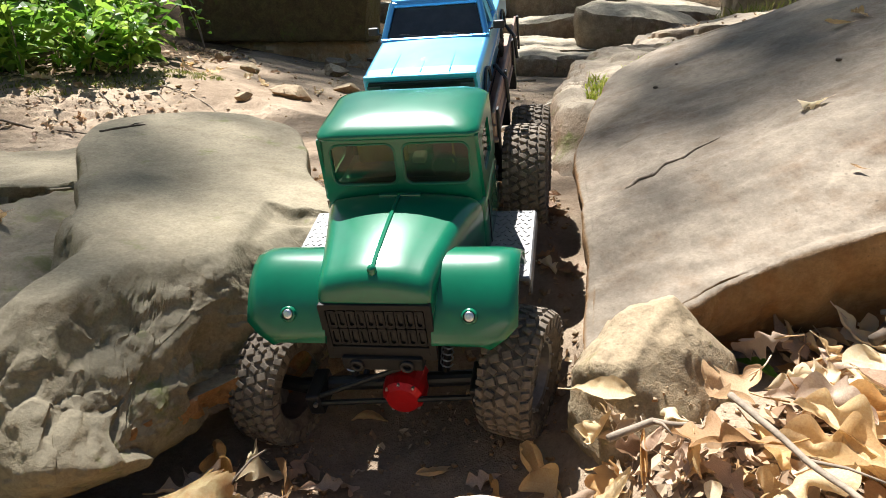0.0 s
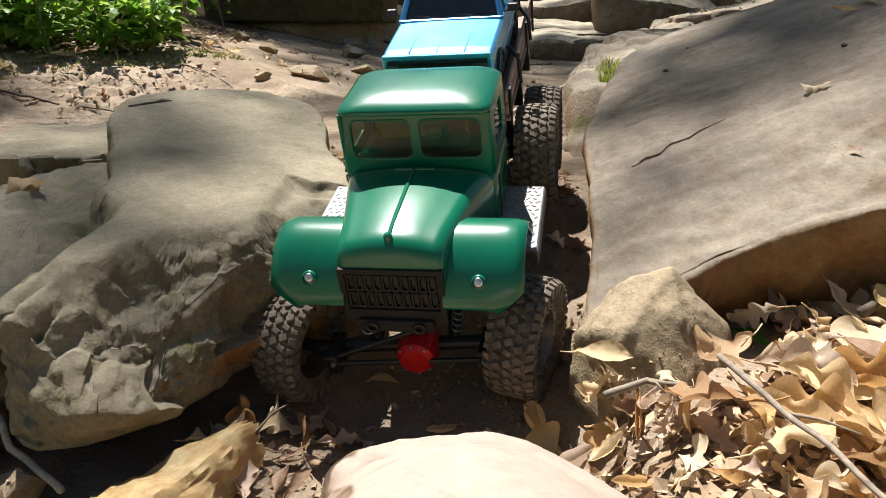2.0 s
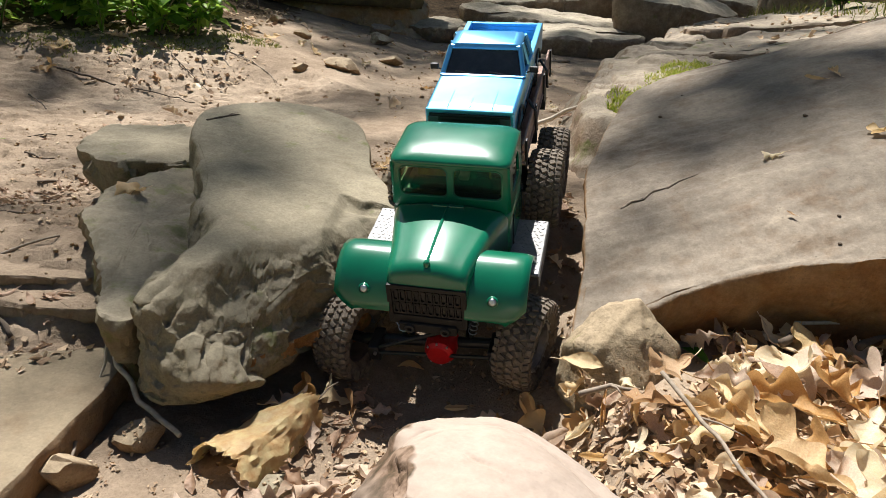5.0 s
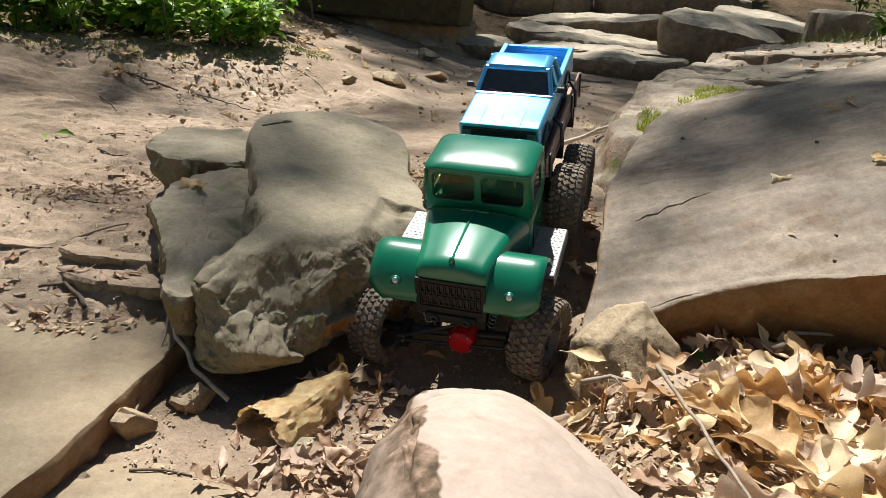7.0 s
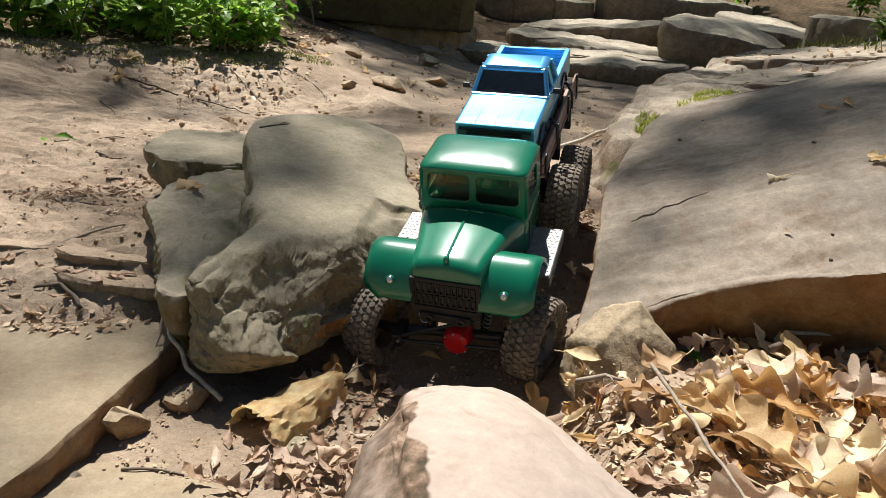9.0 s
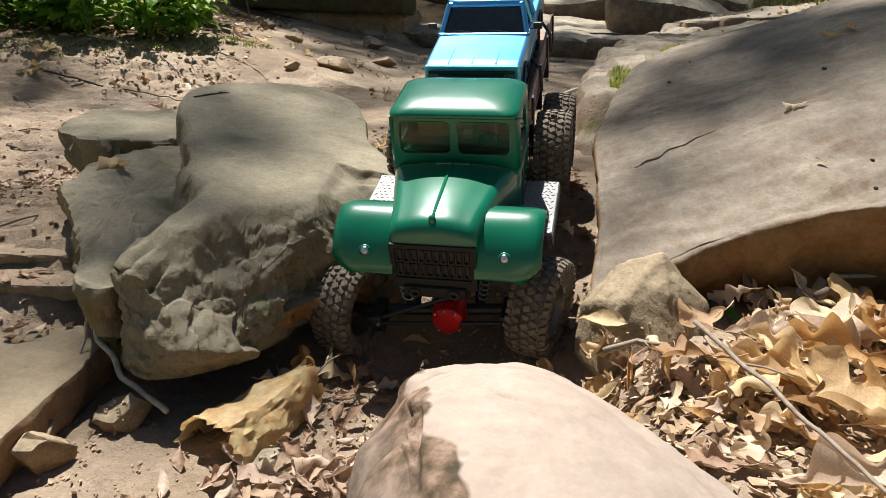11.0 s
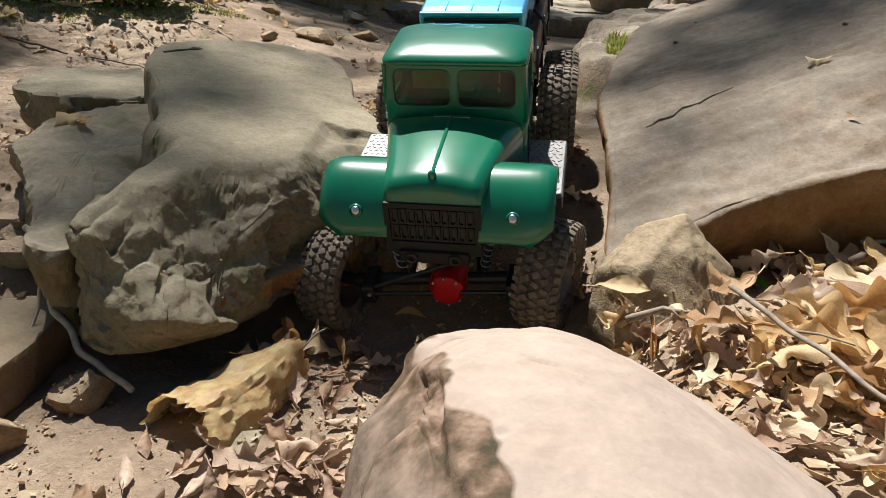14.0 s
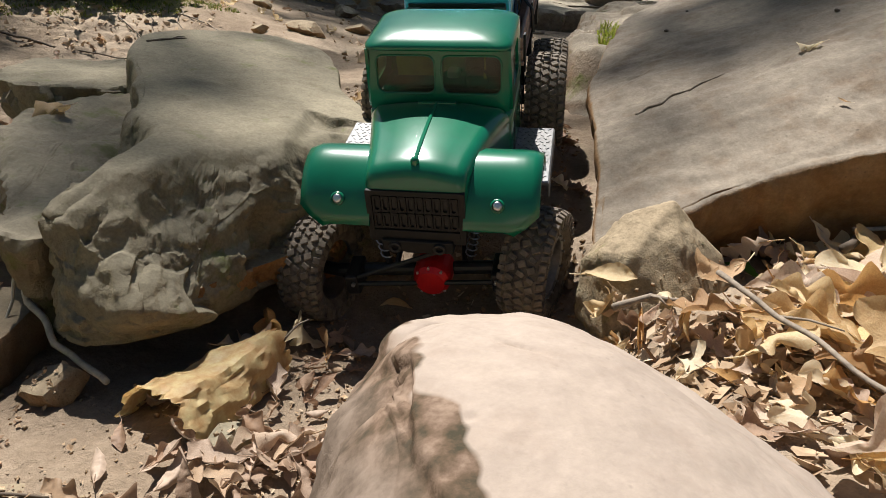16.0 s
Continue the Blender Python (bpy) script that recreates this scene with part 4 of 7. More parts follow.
def lathe(profile, sides=40, axis="x"):
    """Turns (radius, along) pairs round an axis."""
    secs = []
    for k in range(sides):
        a = 2 * math.pi * k / sides
        row = []
        for r, h in profile:
            row.append((h, r * math.cos(a), r * math.sin(a)) if axis == "x" else (r * math.cos(a), h, r * math.sin(a)) if axis == "y" else (r * math.cos(a), r * math.sin(a), h))
        secs.append(row)
    bm = bmesh.new()
    rows = [[bm.verts.new(p) for p in s] for s in secs]
    n = len(profile)
    for k in range(sides):
        a, b = rows[k], rows[(k + 1) % sides]
        for i in range(n - 1):
            bm.faces.new((a[i], a[i + 1], b[i + 1], b[i]))
    bmesh.ops.remove_doubles(bm, verts=bm.verts, dist=1e-6)
    bmesh.ops.recalc_face_normals(bm, faces=bm.faces)
    return bm


def round_rect(w, h, r, k=6):
    """A rounded rectangle centred on 0, counter-clockwise."""
    out = []
    for cx, cy, a0 in ((w / 2 - r, h / 2 - r, 0), (-w / 2 + r, h / 2 - r, 90), (-w / 2 + r, -h / 2 + r, 180), (w / 2 - r, -h / 2 + r, 270)):
        for i in range(k + 1):
            a = radians(a0 + 90 * i / k)
            out.append((cx + r * math.cos(a), cy + r * math.sin(a)))
    return out


def frame_plate(w, h, hole_w, hole_h, r, thick, off=(0, 0)):
    """A plate in local x,y with a rounded hole through it."""
    outer = round_rect(w, h, 0.002)
    inner = [(x + off[0], y + off[1]) for x, y in round_rect(hole_w, hole_h, r)]
    bm = bmesh.new()
    n = len(outer)
    loops = [[bm.verts.new((x, y, z)) for x, y in pts] for pts, z in ((outer, 0), (inner, 0), (inner, -thick), (outer, -thick))]
    for a, b in zip(loops, loops[1:] + loops[:1]):
        for i in range(n):
            bm.faces.new((a[i], a[(i + 1) % n], b[(i + 1) % n], b[i]))
    bmesh.ops.recalc_face_normals(bm, faces=bm.faces)
    return bm


def plane_m(origin, ux, uy):
    """Matrix that lays local x,y along ux,uy from origin."""
    ux, uy = Vector(ux).normalized(), Vector(uy).normalized()
    uz = ux.cross(uy)
    m = Matrix((ux, uy, uz)).transposed().to_4x4()
    m.translation = origin
    return m


def merged(bms):
    out = bmesh.new()
    for b in bms:
        me = bpy.data.meshes.new("tmp")
        b.to_mesh(me)
        b.free()
        out.from_mesh(me)
        bpy.data.meshes.remove(me)
    return out


def moved(bm, m):
    bm.transform(m)
    return bm


# ---- wheels ----
def tyre_mesh(R, W):
    """A knobbly crawler tyre round the x axis."""
    h = W / 2
    prof = [(R * 0.56, -h * 0.72), (R * 0.66, -h * 0.95), (R * 0.80, -h * 1.0), (R * 0.91, -h * 0.92), (R * 0.945, -h * 0.75), (R * 0.955, 0.0),
            (R * 0.945, h * 0.75), (R * 0.91, h * 0.92), (R * 0.80, h * 1.0), (R * 0.66, h * 0.95), (R * 0.56, h * 0.72)]
    parts = []
    rows = ((-0.86, 38, 0.0), (-0.45, 36, 0.5), (0.0, 36, 0.0), (0.45, 36, 0.5), (0.86, 38, 0.25))
    for off, count, ph in rows:
        for k in range(count):
            a = 2 * math.pi * (k + ph) / count
            wide = W * (0.088 if abs(off) < 0.6 else 0.08)
            ln = R * 2 * math.pi / count * (0.33 if k % 2 else 0.25)
            b = box(-wide, wide, -ln, ln, -R * 0.06, R * 0.045, 0.0008)
            tw = 0.45 * (1 if (k + int(off * 10)) % 2 else -1) if abs(off) < 0.6 else 0.1
            lean = -off * 0.55 if abs(off) > 0.6 else 0.0
            m = Matrix.Rotation(a, 4, "X") @ Matrix.Translation((off * h, 0, R * (0.955 if abs(off) < 0.6 else 0.925))) @ Matrix.Rotation(-lean, 4, "Y") @ Matrix.Rotation(tw, 4, "Z")
            b.transform(m)
            parts.append(b)
    # side lugs
    for s in (-1, 1):
        for k in range(26):
            a = 2 * math.pi * (k + 0.5) / 26
            b = box(-W * 0.03, W * 0.03, -R * 0.05, R * 0.05, -R * 0.10, R * 0.07, 0.0)
            b.transform(Matrix.Rotation(a, 4, "X") @ Matrix.Translation((s * h * 0.97, 0, R * 0.84)))
            parts.append(b)
    return lathe(prof, 48), merged(parts)


def rim_mesh(R, W):
    h = W / 2
    parts = [lathe([(R * 0.57, -h * 0.75), (R * 0.60, h * 0.70), (R * 0.57, h * 0.80), (R * 0.50, h * 0.74), (R * 0.47, h * 0.30), (R * 0.16, h * 0.22), (R * 0.14, h * 0.55), (0.0005, h * 0.58)], 40)]
    for k in range(12):
        a = 2 * math.pi * k / 12
        b = lathe([(0.0001, 0.003), (R * 0.022, 0.003), (R * 0.022, -0.002)], 8)
        b.transform(Matrix.Translation((h * 0.78, R * 0.54 * math.cos(a), R * 0.54 * math.sin(a))))
        parts.append(b)
    for k in range(6):
        a = 2 * math.pi * k / 6
        b = box(h * 0.20, h * 0.42, -R * 0.05, R * 0.05, R * 0.16, R * 0.48, 0.001)
        b.transform(Matrix.Rotation(a, 4, "X"))
        parts.append(b)
    return merged(parts)


WHEEL_CACHE = {}


def wheel(parent, x, y, z, R, W, steer=0.0, roll=0.0):
    """Hub with tyre and rim; the dish faces away from the axle."""
    key = (R, W)
    if key not in WHEEL_CACHE:
        hub = lathe([(0.0005, -W * 0.6), (R * 0.12, -W * 0.6), (R * 0.12, W * 0.3), (0.0005, W * 0.3)], 16)
        w = part("wheel", hub, "black", parent, smooth=False)
        carcass, lugs = tyre_mesh(R, W)
        t = part("tyre", carcass, "rubber", w, "dusty knobbly black tyre", smooth=True)
        g = part("tread", lugs, "lug", w)
        tagged(g, kind="stuff")
        r = part("rim", rim_mesh(R, W), "rim", w, "grey beadlock rim")
        WHEEL_CACHE[key] = (w.data, t.data, r.data, g.data)
    else:
        dw, dt, dr, dg = WHEEL_CACHE[key]
        w = new("wheel", dw)
        w.parent = parent
        t = new("tyre", dt)
        t.parent = w
        t["label"] = "dusty knobbly black tyre"
        g = new("tread", dg)
        g.parent = w
        tagged(g, kind="stuff")
        r = new("rim", dr)
        r.parent = w
        r["label"] = "grey beadlock rim"
    w.matrix_basis = pose(x, y, z, 0, 0, steer + (0 if x > 0 else 180)) @ Matrix.Rotation(roll, 4, "X")
    return w


# ---- the green six-wheeled truck ----
def truck_frame():
    """World pose of the green truck: x across, y towards its tail, z up."""
    yt = Vector((0.1506, 0.9385, 0.3106)).normalized()
    zt = Vector((-0.1127, -0.2959, 0.9486))
    zt = (zt - yt * zt.dot(yt)).normalized()
    m = Matrix((yt.cross(zt), yt, zt)).transposed().to_4x4()
    m.translation = (-0.0582, 0.5872, 0.0661)
    return m @ Matrix.Scale(0.92, 4)


TRUCK = truck_frame()
truck = new("green_truck")
truck.empty_display_size = 0.05
truck.matrix_basis = TRUCK
tagged(truck, "glossy green six-wheeled model flatbed truck on dusty tyres", "model truck")


def hood_section(y, half, top, crown, shoulder, bottom):
    """Closed section of the bonnet: upright sides, round shoulders, slightly domed top."""
    pts = []
    for i in range(9):
        a = math.pi / 2 * i / 8
        pts.append((half - shoulder + shoulder * math.cos(a), y, top - shoulder + shoulder * math.sin(a)))
    inner = half - shoulder
    for i in range(1, 8):
        x = inner - 2 * inner * i / 8
        pts.append((x, y, top + crown * (1 - (x / inner) ** 2)))
    for i in range(9):
        a = math.pi / 2 + math.pi / 2 * i / 8
        pts.append((-half + shoulder + shoulder * math.cos(a), y, top - shoulder + shoulder * math.sin(a)))
    pts += [(-half, y, bottom), (-half * 0.5, y, bottom), (half * 0.5, y, bottom), (half, y, bottom)]
    return pts


body = part("bonnet", loft([hood_section(y, h, t, c, s, b) for y, h, t, c, s, b in (
    (-0.003, 0.0545, 0.004, 0.002, 0.010, -0.050), (0.0, 0.0565, 0.012, 0.004, 0.013, -0.052), (0.004, 0.0575, 0.0185, 0.005, 0.015, -0.054),
    (0.009, 0.0585, 0.0228, 0.0055, 0.0155, -0.054), (0.015, 0.0592, 0.0252, 0.006, 0.016, -0.055), (0.024, 0.0605, 0.0266, 0.006, 0.016, -0.055), (0.040, 0.063, 0.0275, 0.0065, 0.017, -0.056), (0.080, 0.071, 0.0280, 0.007, 0.018, -0.057),
    (0.120, 0.080, 0.0280, 0.007, 0.018, -0.058), (0.148, 0.087, 0.0262, 0.0065, 0.019, -0.058), (0.157, 0.089, 0.0240, 0.006, 0.019, -0.058), (0.163, 0.089, 0.0195, 0.004, 0.018, -0.058))]), "green", truck, smooth=True)
body["label"] = "glossy green bonnet"
# raised centre strip, its crossbar at the cowl and the little knob
strip_pts = []
for y, zt in ((0.0125, 0.0305), (0.024, 0.0328), (0.05, 0.0344), (0.09, 0.0352), (0.125, 0.0350), (0.150, 0.0326)):
    strip_pts.append([(0.0022, y, zt - 0.003), (0.0018, y, zt + 0.0016), (0, y, zt + 0.0022), (-0.0018, y, zt + 0.0016), (-0.0022, y, zt - 0.003)])
part("bonnet_strip", loft(strip_pts), "green", truck)
part("cowl_vent", box(-0.024, 0.024, 0.145, 0.151, 0.028, 0.0345, 0.0012), "green", truck)
knob = lathe([(0.0002, 0.0052), (0.0028, 0.0046), (0.0044, 0.0022), (0.0048, 0.0), (0.0044, -0.004)], 18, "z")
part("bonnet_knob", moved(knob, Matrix.Translation((0, 0.0128, 0.0318))), "green", truck, smooth=True)


def grille_parts():
    """Radiator shell: a framed plate with two rows of raised slots over a dark core."""
    m = plane_m((0, -0.0075, -0.031), (1, 0, 0), (0, 0.04, 0.999))
    shell = part("radiator_grille", moved(frame_plate(0.113, 0.068, 0.1, 0.056, 0.002, 0.006), m), "grille", truck, "dusty dark grey radiator grille")
    part("grille_core", moved(box(-0.051, 0.051, -0.029, 0.029, -0.006, -0.003, 0.0005), m), "black", shell)
    for row, (yc, hh) in enumerate(((0.0165, 0.019), (-0.0055, 0.019))):
        for i in range(10):
            x = -0.0441 + 0.0098 * i
            b = moved(frame_plate(0.0090, hh + 0.002, 0.0046, hh - 0.004, 0.0021, 0.003), Matrix.Translation((x, yc, 0)))
            part("grille_slot", moved(b, m), "grille", shell)
    part("grille_sill", moved(box(-0.05, 0.05, -0.0285, -0.018, -0.004, 0.0004, 0.0008), m), "grille", shell)


grille_parts()


def fender(s):
    """Swept front wing with a clipped outer corner."""
    prof = [(-0.014, -0.040), (-0.0085, -0.030), (-0.002, -0.0195), (0.0062, -0.0085), (0.0165, 0.0020), (0.0295, 0.0115), (0.045, 0.0175), (0.060, 0.0185), (0.077, 0.013), (0.093, 0.001), (0.106, -0.014), (0.118, -0.034)]
    outer, inner = 0.138, 0.054
    bm = bmesh.new()
    tops, unders = [], []
    for k, (y, z) in enumerate(prof):
        cut = 0.027 * max(0.0, 1 - k / 1.7)
        row, under = [], []
        for i in range(9):
            u = i / 8
            x = inner + (outer - cut - inner) * u
            droop = 0.004 * max(0.0, (u - 0.78) / 0.22) ** 2
            row.append(bm.verts.new((s * x, y, z - droop)))
            under.append(bm.verts.new((s * x, y + (0.0025 if k < 4 else 0), z - droop - 0.0028)))
        tops.append(row)
        unders.append(under)
    for grid in (tops, unders):
        for a, b in zip(grid, grid[1:]):
            for i in range(8):
                bm.faces.new((a[i], a[i + 1], b[i + 1], b[i]))
    rim = [r[8] for r in tops], [r[8] for r in unders]
    for i in range(len(prof) - 1):
        bm.faces.new((rim[0][i], rim[0][i + 1], rim[1][i + 1], rim[1][i]))
    for k in (0, -1):
        for i in range(8):
            bm.faces.new((tops[k][i], tops[k][i + 1], unders[k][i + 1], unders[k][i]))
    bmesh.ops.recalc_face_normals(bm, faces=bm.faces)
    w = part("front_wing", bm, "green", truck, smooth=True)
    tiltm = Matrix.Translation((s * 0.0918, 0.0010, -0.0150)) @ Matrix.Rotation(radians(53), 4, "X")
    part("lamp_stud", moved(lathe([(0.0060, 0.0042), (0.0078, 0.0036), (0.0083, -0.003), (0.0078, -0.004)], 20, "z"), tiltm), "green", w, smooth=True)
    part("lamp_screw", moved(lathe([(0.0002, 0.0048), (0.0030, 0.0052), (0.0050, 0.0044), (0.0058, 0.002), (0.0058, -0.003)], 16, "z"), tiltm), "steel", w, "bright steel screw", smooth=True)
    for k in range(3):
        z0 = 0.006 - 0.014 * k
        sl = box(s * 0.0, s * 0.0015, -0.013, 0.013, -0.0028, 0.0028, 0.0004)
        sl.transform(Matrix.Translation((s * (0.0715 + 0.0), 0.082, z0 - 0.008)) @ Matrix.Rotation(-s * 0.21, 4, "Z"))
        part("side_badge", sl, "grille", truck)


fender(-1)
fender(1)


def cab():
    lower = part("cab_body", loft([hood_section(y, h, t, 0.0, 0.010, -0.060) for y, h, t in (
        (0.158, 0.0885, 0.014), (0.165, 0.0925, 0.018), (0.20, 0.094, 0.019), (0.25, 0.094, 0.019), (0.276, 0.092, 0.018), (0.280, 0.088, 0.015))]), "green", truck, smooth=True)
    lower["label"] = "glossy green cab"
    # roof: rounded rectangle rings closing to a dome
    secs = []
    for z, hx, y0, y1, r in ((0.0920, 0.0905, 0.166, 0.280, 0.014), (0.0945, 0.0915, 0.161, 0.282, 0.016), (0.0975, 0.0910, 0.160, 0.281, 0.018), (0.1010, 0.0885, 0.163, 0.279, 0.022),
                             (0.1045, 0.082, 0.169, 0.274, 0.026), (0.108, 0.069, 0.181, 0.264, 0.028), (0.1095, 0.045, 0.20, 0.246, 0.018), (0.110, 0.012, 0.217, 0.230, 0.005)):
        secs.append([(x, (y0 + y1) / 2 + yy, z) for x, yy in round_rect(2 * hx, y1 - y0, r, 7)])
    roof = part("roof", loft(secs), "green", truck, smooth=True)
    # windscreen surround, two panes and a centre post, leaning back
    m0 = (Vector((0, 0.162, 0.0165)), Vector((0, 0.1707, 0.0945)))
    up = (m0[1] - m0[0]).normalized()
    hgt = (m0[1] - m0[0]).length
    mid = (m0[0] + m0[1]) / 2
    for s in (-1, 1):
        m = plane_m(mid + Vector((s * 0.0445, 0, 0)), (1, 0, 0), up)
        hx, hy, hw, hh = -s * 0.003, 0.0055, 0.072, 0.046
        fr = part("windscreen_frame", moved(frame_plate(0.089, hgt, hw, hh, 0.009, 0.005, (hx, hy)), m), "green", truck, smooth=False)
        bead = loft([[(x + hx, y + hy, z) for x, y in round_rect(hw + g, hh + g, r)] for g, r, z in ((0.005, 0.0115, 0.0), (0.0035, 0.011, 0.0014), (0.0013, 0.0098, 0.0014), (0.0, 0.009, -0.002))], cap=False)
        part("window_bead", moved(bead, m), "green", fr, smooth=True)
        pane = part("pane", moved(box(hx - 0.037, hx + 0.037, hy - 0.024, hy + 0.024, -0.0040, -0.0030, 0.0), m), "glass", fr, "smoky clear window pane")
        pane.visible_shadow = False
        # door side with its window
        ms = plane_m(Vector((s * 0.0915, 0.222, 0.0555)), (0, s, 0), (s * -0.03, 0, 1))
        sd = part("door_frame", moved(frame_plate(0.112, 0.077, 0.062, 0.044, 0.009, 0.004, (-s * 0.004, 0.0025)), ms), "green", truck)
        sp = part("pane", moved(box(-0.033 - s * 0.004, 0.033 - s * 0.004, -0.020, 0.028, -0.0030, -0.0022, 0.0), ms), "glass", sd, "smoky clear window pane")
        sp.visible_shadow = False
        dh = box(-0.006, 0.006, -0.001, 0.001, 0.0, 0.003, 0.0005)
        part("door_handle", moved(dh, plane_m(Vector((s * 0.0945, 0.255, 0.004)), (0, s, 0), (0, 0, 1))), "grille", truck)
        for yy in (0.176, 0.267):
            part("door_seam", box(min(s * 0.0935, s * 0.0948), max(s * 0.0935, s * 0.0948), yy - 0.0006, yy + 0.0006, -0.052, 0.008, 0.0), "black", truck)
    mb = plane_m(Vector((0, 0.2785, 0.0555)), (-1, 0, 0), (0, 0, 1))
    bk = part("cab_back", moved(frame_plate(0.178, 0.077, 0.11, 0.038, 0.009, 0.004, (0, 0.0045)), mb), "green", truck)
    bp = part("pane", moved(box(-0.057, 0.057, -0.015, 0.027, -0.003, -0.0022, 0.0), mb), "glass", bk, "smoky clear window pane")
    bp.visible_shadow = False
    # what shows inside
    part("seat_back", box(-0.072, -0.010, 0.238, 0.254, 0.0195, 0.080, 0.006), "tan_seat", truck, "olive tan seat back")
    part("seat_back", box(0.020, 0.078, 0.250, 0.262, 0.0195, 0.074, 0.006), "black", truck, "dark seat back")
    part("seat_bench", box(-0.075, 0.075, 0.205, 0.236, 0.0195, 0.030, 0.004), "black", truck)
    part("dashboard", box(-0.082, 0.082, 0.172, 0.190, 0.0195, 0.034, 0.004), "black", truck)
    wl = Matrix.Translation((0.044, 0.196, 0.042)) @ Matrix.Rotation(radians(55), 4, "X")
    ring = lathe([(0.0145 + 0.0017 * math.cos(a), 0.0017 * math.sin(a)) for a in [2 * math.pi * k / 8 for k in range(9)]], 24, "z")
    part("steering_wheel", moved(ring, wl), "black", truck)
    part("electronics_box", box(0.000, 0.016, 0.222, 0.240, 0.031, 0.040, 0.002), "steel", truck, "bright metal electronics box")
    part("antenna_tube", tube([(0.050, 0.226, 0.0305), (0.051, 0.224, 0.060)], 0.0022, 8, 0.4), "tan_seat", truck)


cab()


def running_board(s):
    """Checker-plate step between wing and rear wheels, bent down at its outer edge."""
    y0, y1 = 0.105, 0.242
    x0, x1, z = 0.092, 0.141, -0.050
    secs = []
    for y in (y0, y1):
        pts = [(s * x0, y, z), (s * x1, y, z), (s * (x1 + 0.002), y, z - 0.002), (s * (x1 + 0.003), y, z - 0.020), (s * (x1 + 0.0015), y, z - 0.020), (s * (x1), y, z - 0.004), (s * x0, y, z - 0.002)]
        secs.append(pts)
    sb = part("running_board", loft(secs), "plate", truck, "bright checker-plate running board")
    dots = []
    for i in range(16):
        for j in range(5):
            x = x0 + 0.005 + 0.0086 * j + (0.0043 if i % 2 else 0)
            if x > x1 - 0.002:
                continue
            b = box(-0.0026, 0.0026, -0.0009, 0.0009, 0, 0.0009, 0.0)
            b.transform(Matrix.Translation((s * x, y0 + 0.006 + 0.0085 * i, z)) @ Matrix.Rotation(0.8 if (i + j) % 2 else -0.8, 4, "Z"))
            dots.append(b)
    tread = part("tread_pattern", merged(dots), "plate", sb)
    tagged(tread, kind="stuff")
    for yy in (0.13, 0.235):
        part("board_bracket", box(min(s * 0.05, s * 0.12), max(s * 0.05, s * 0.12), yy, yy + 0.006, z - 0.008, z - 0.0025, 0.001), "black", sb)


running_board(-1)
running_board(1)


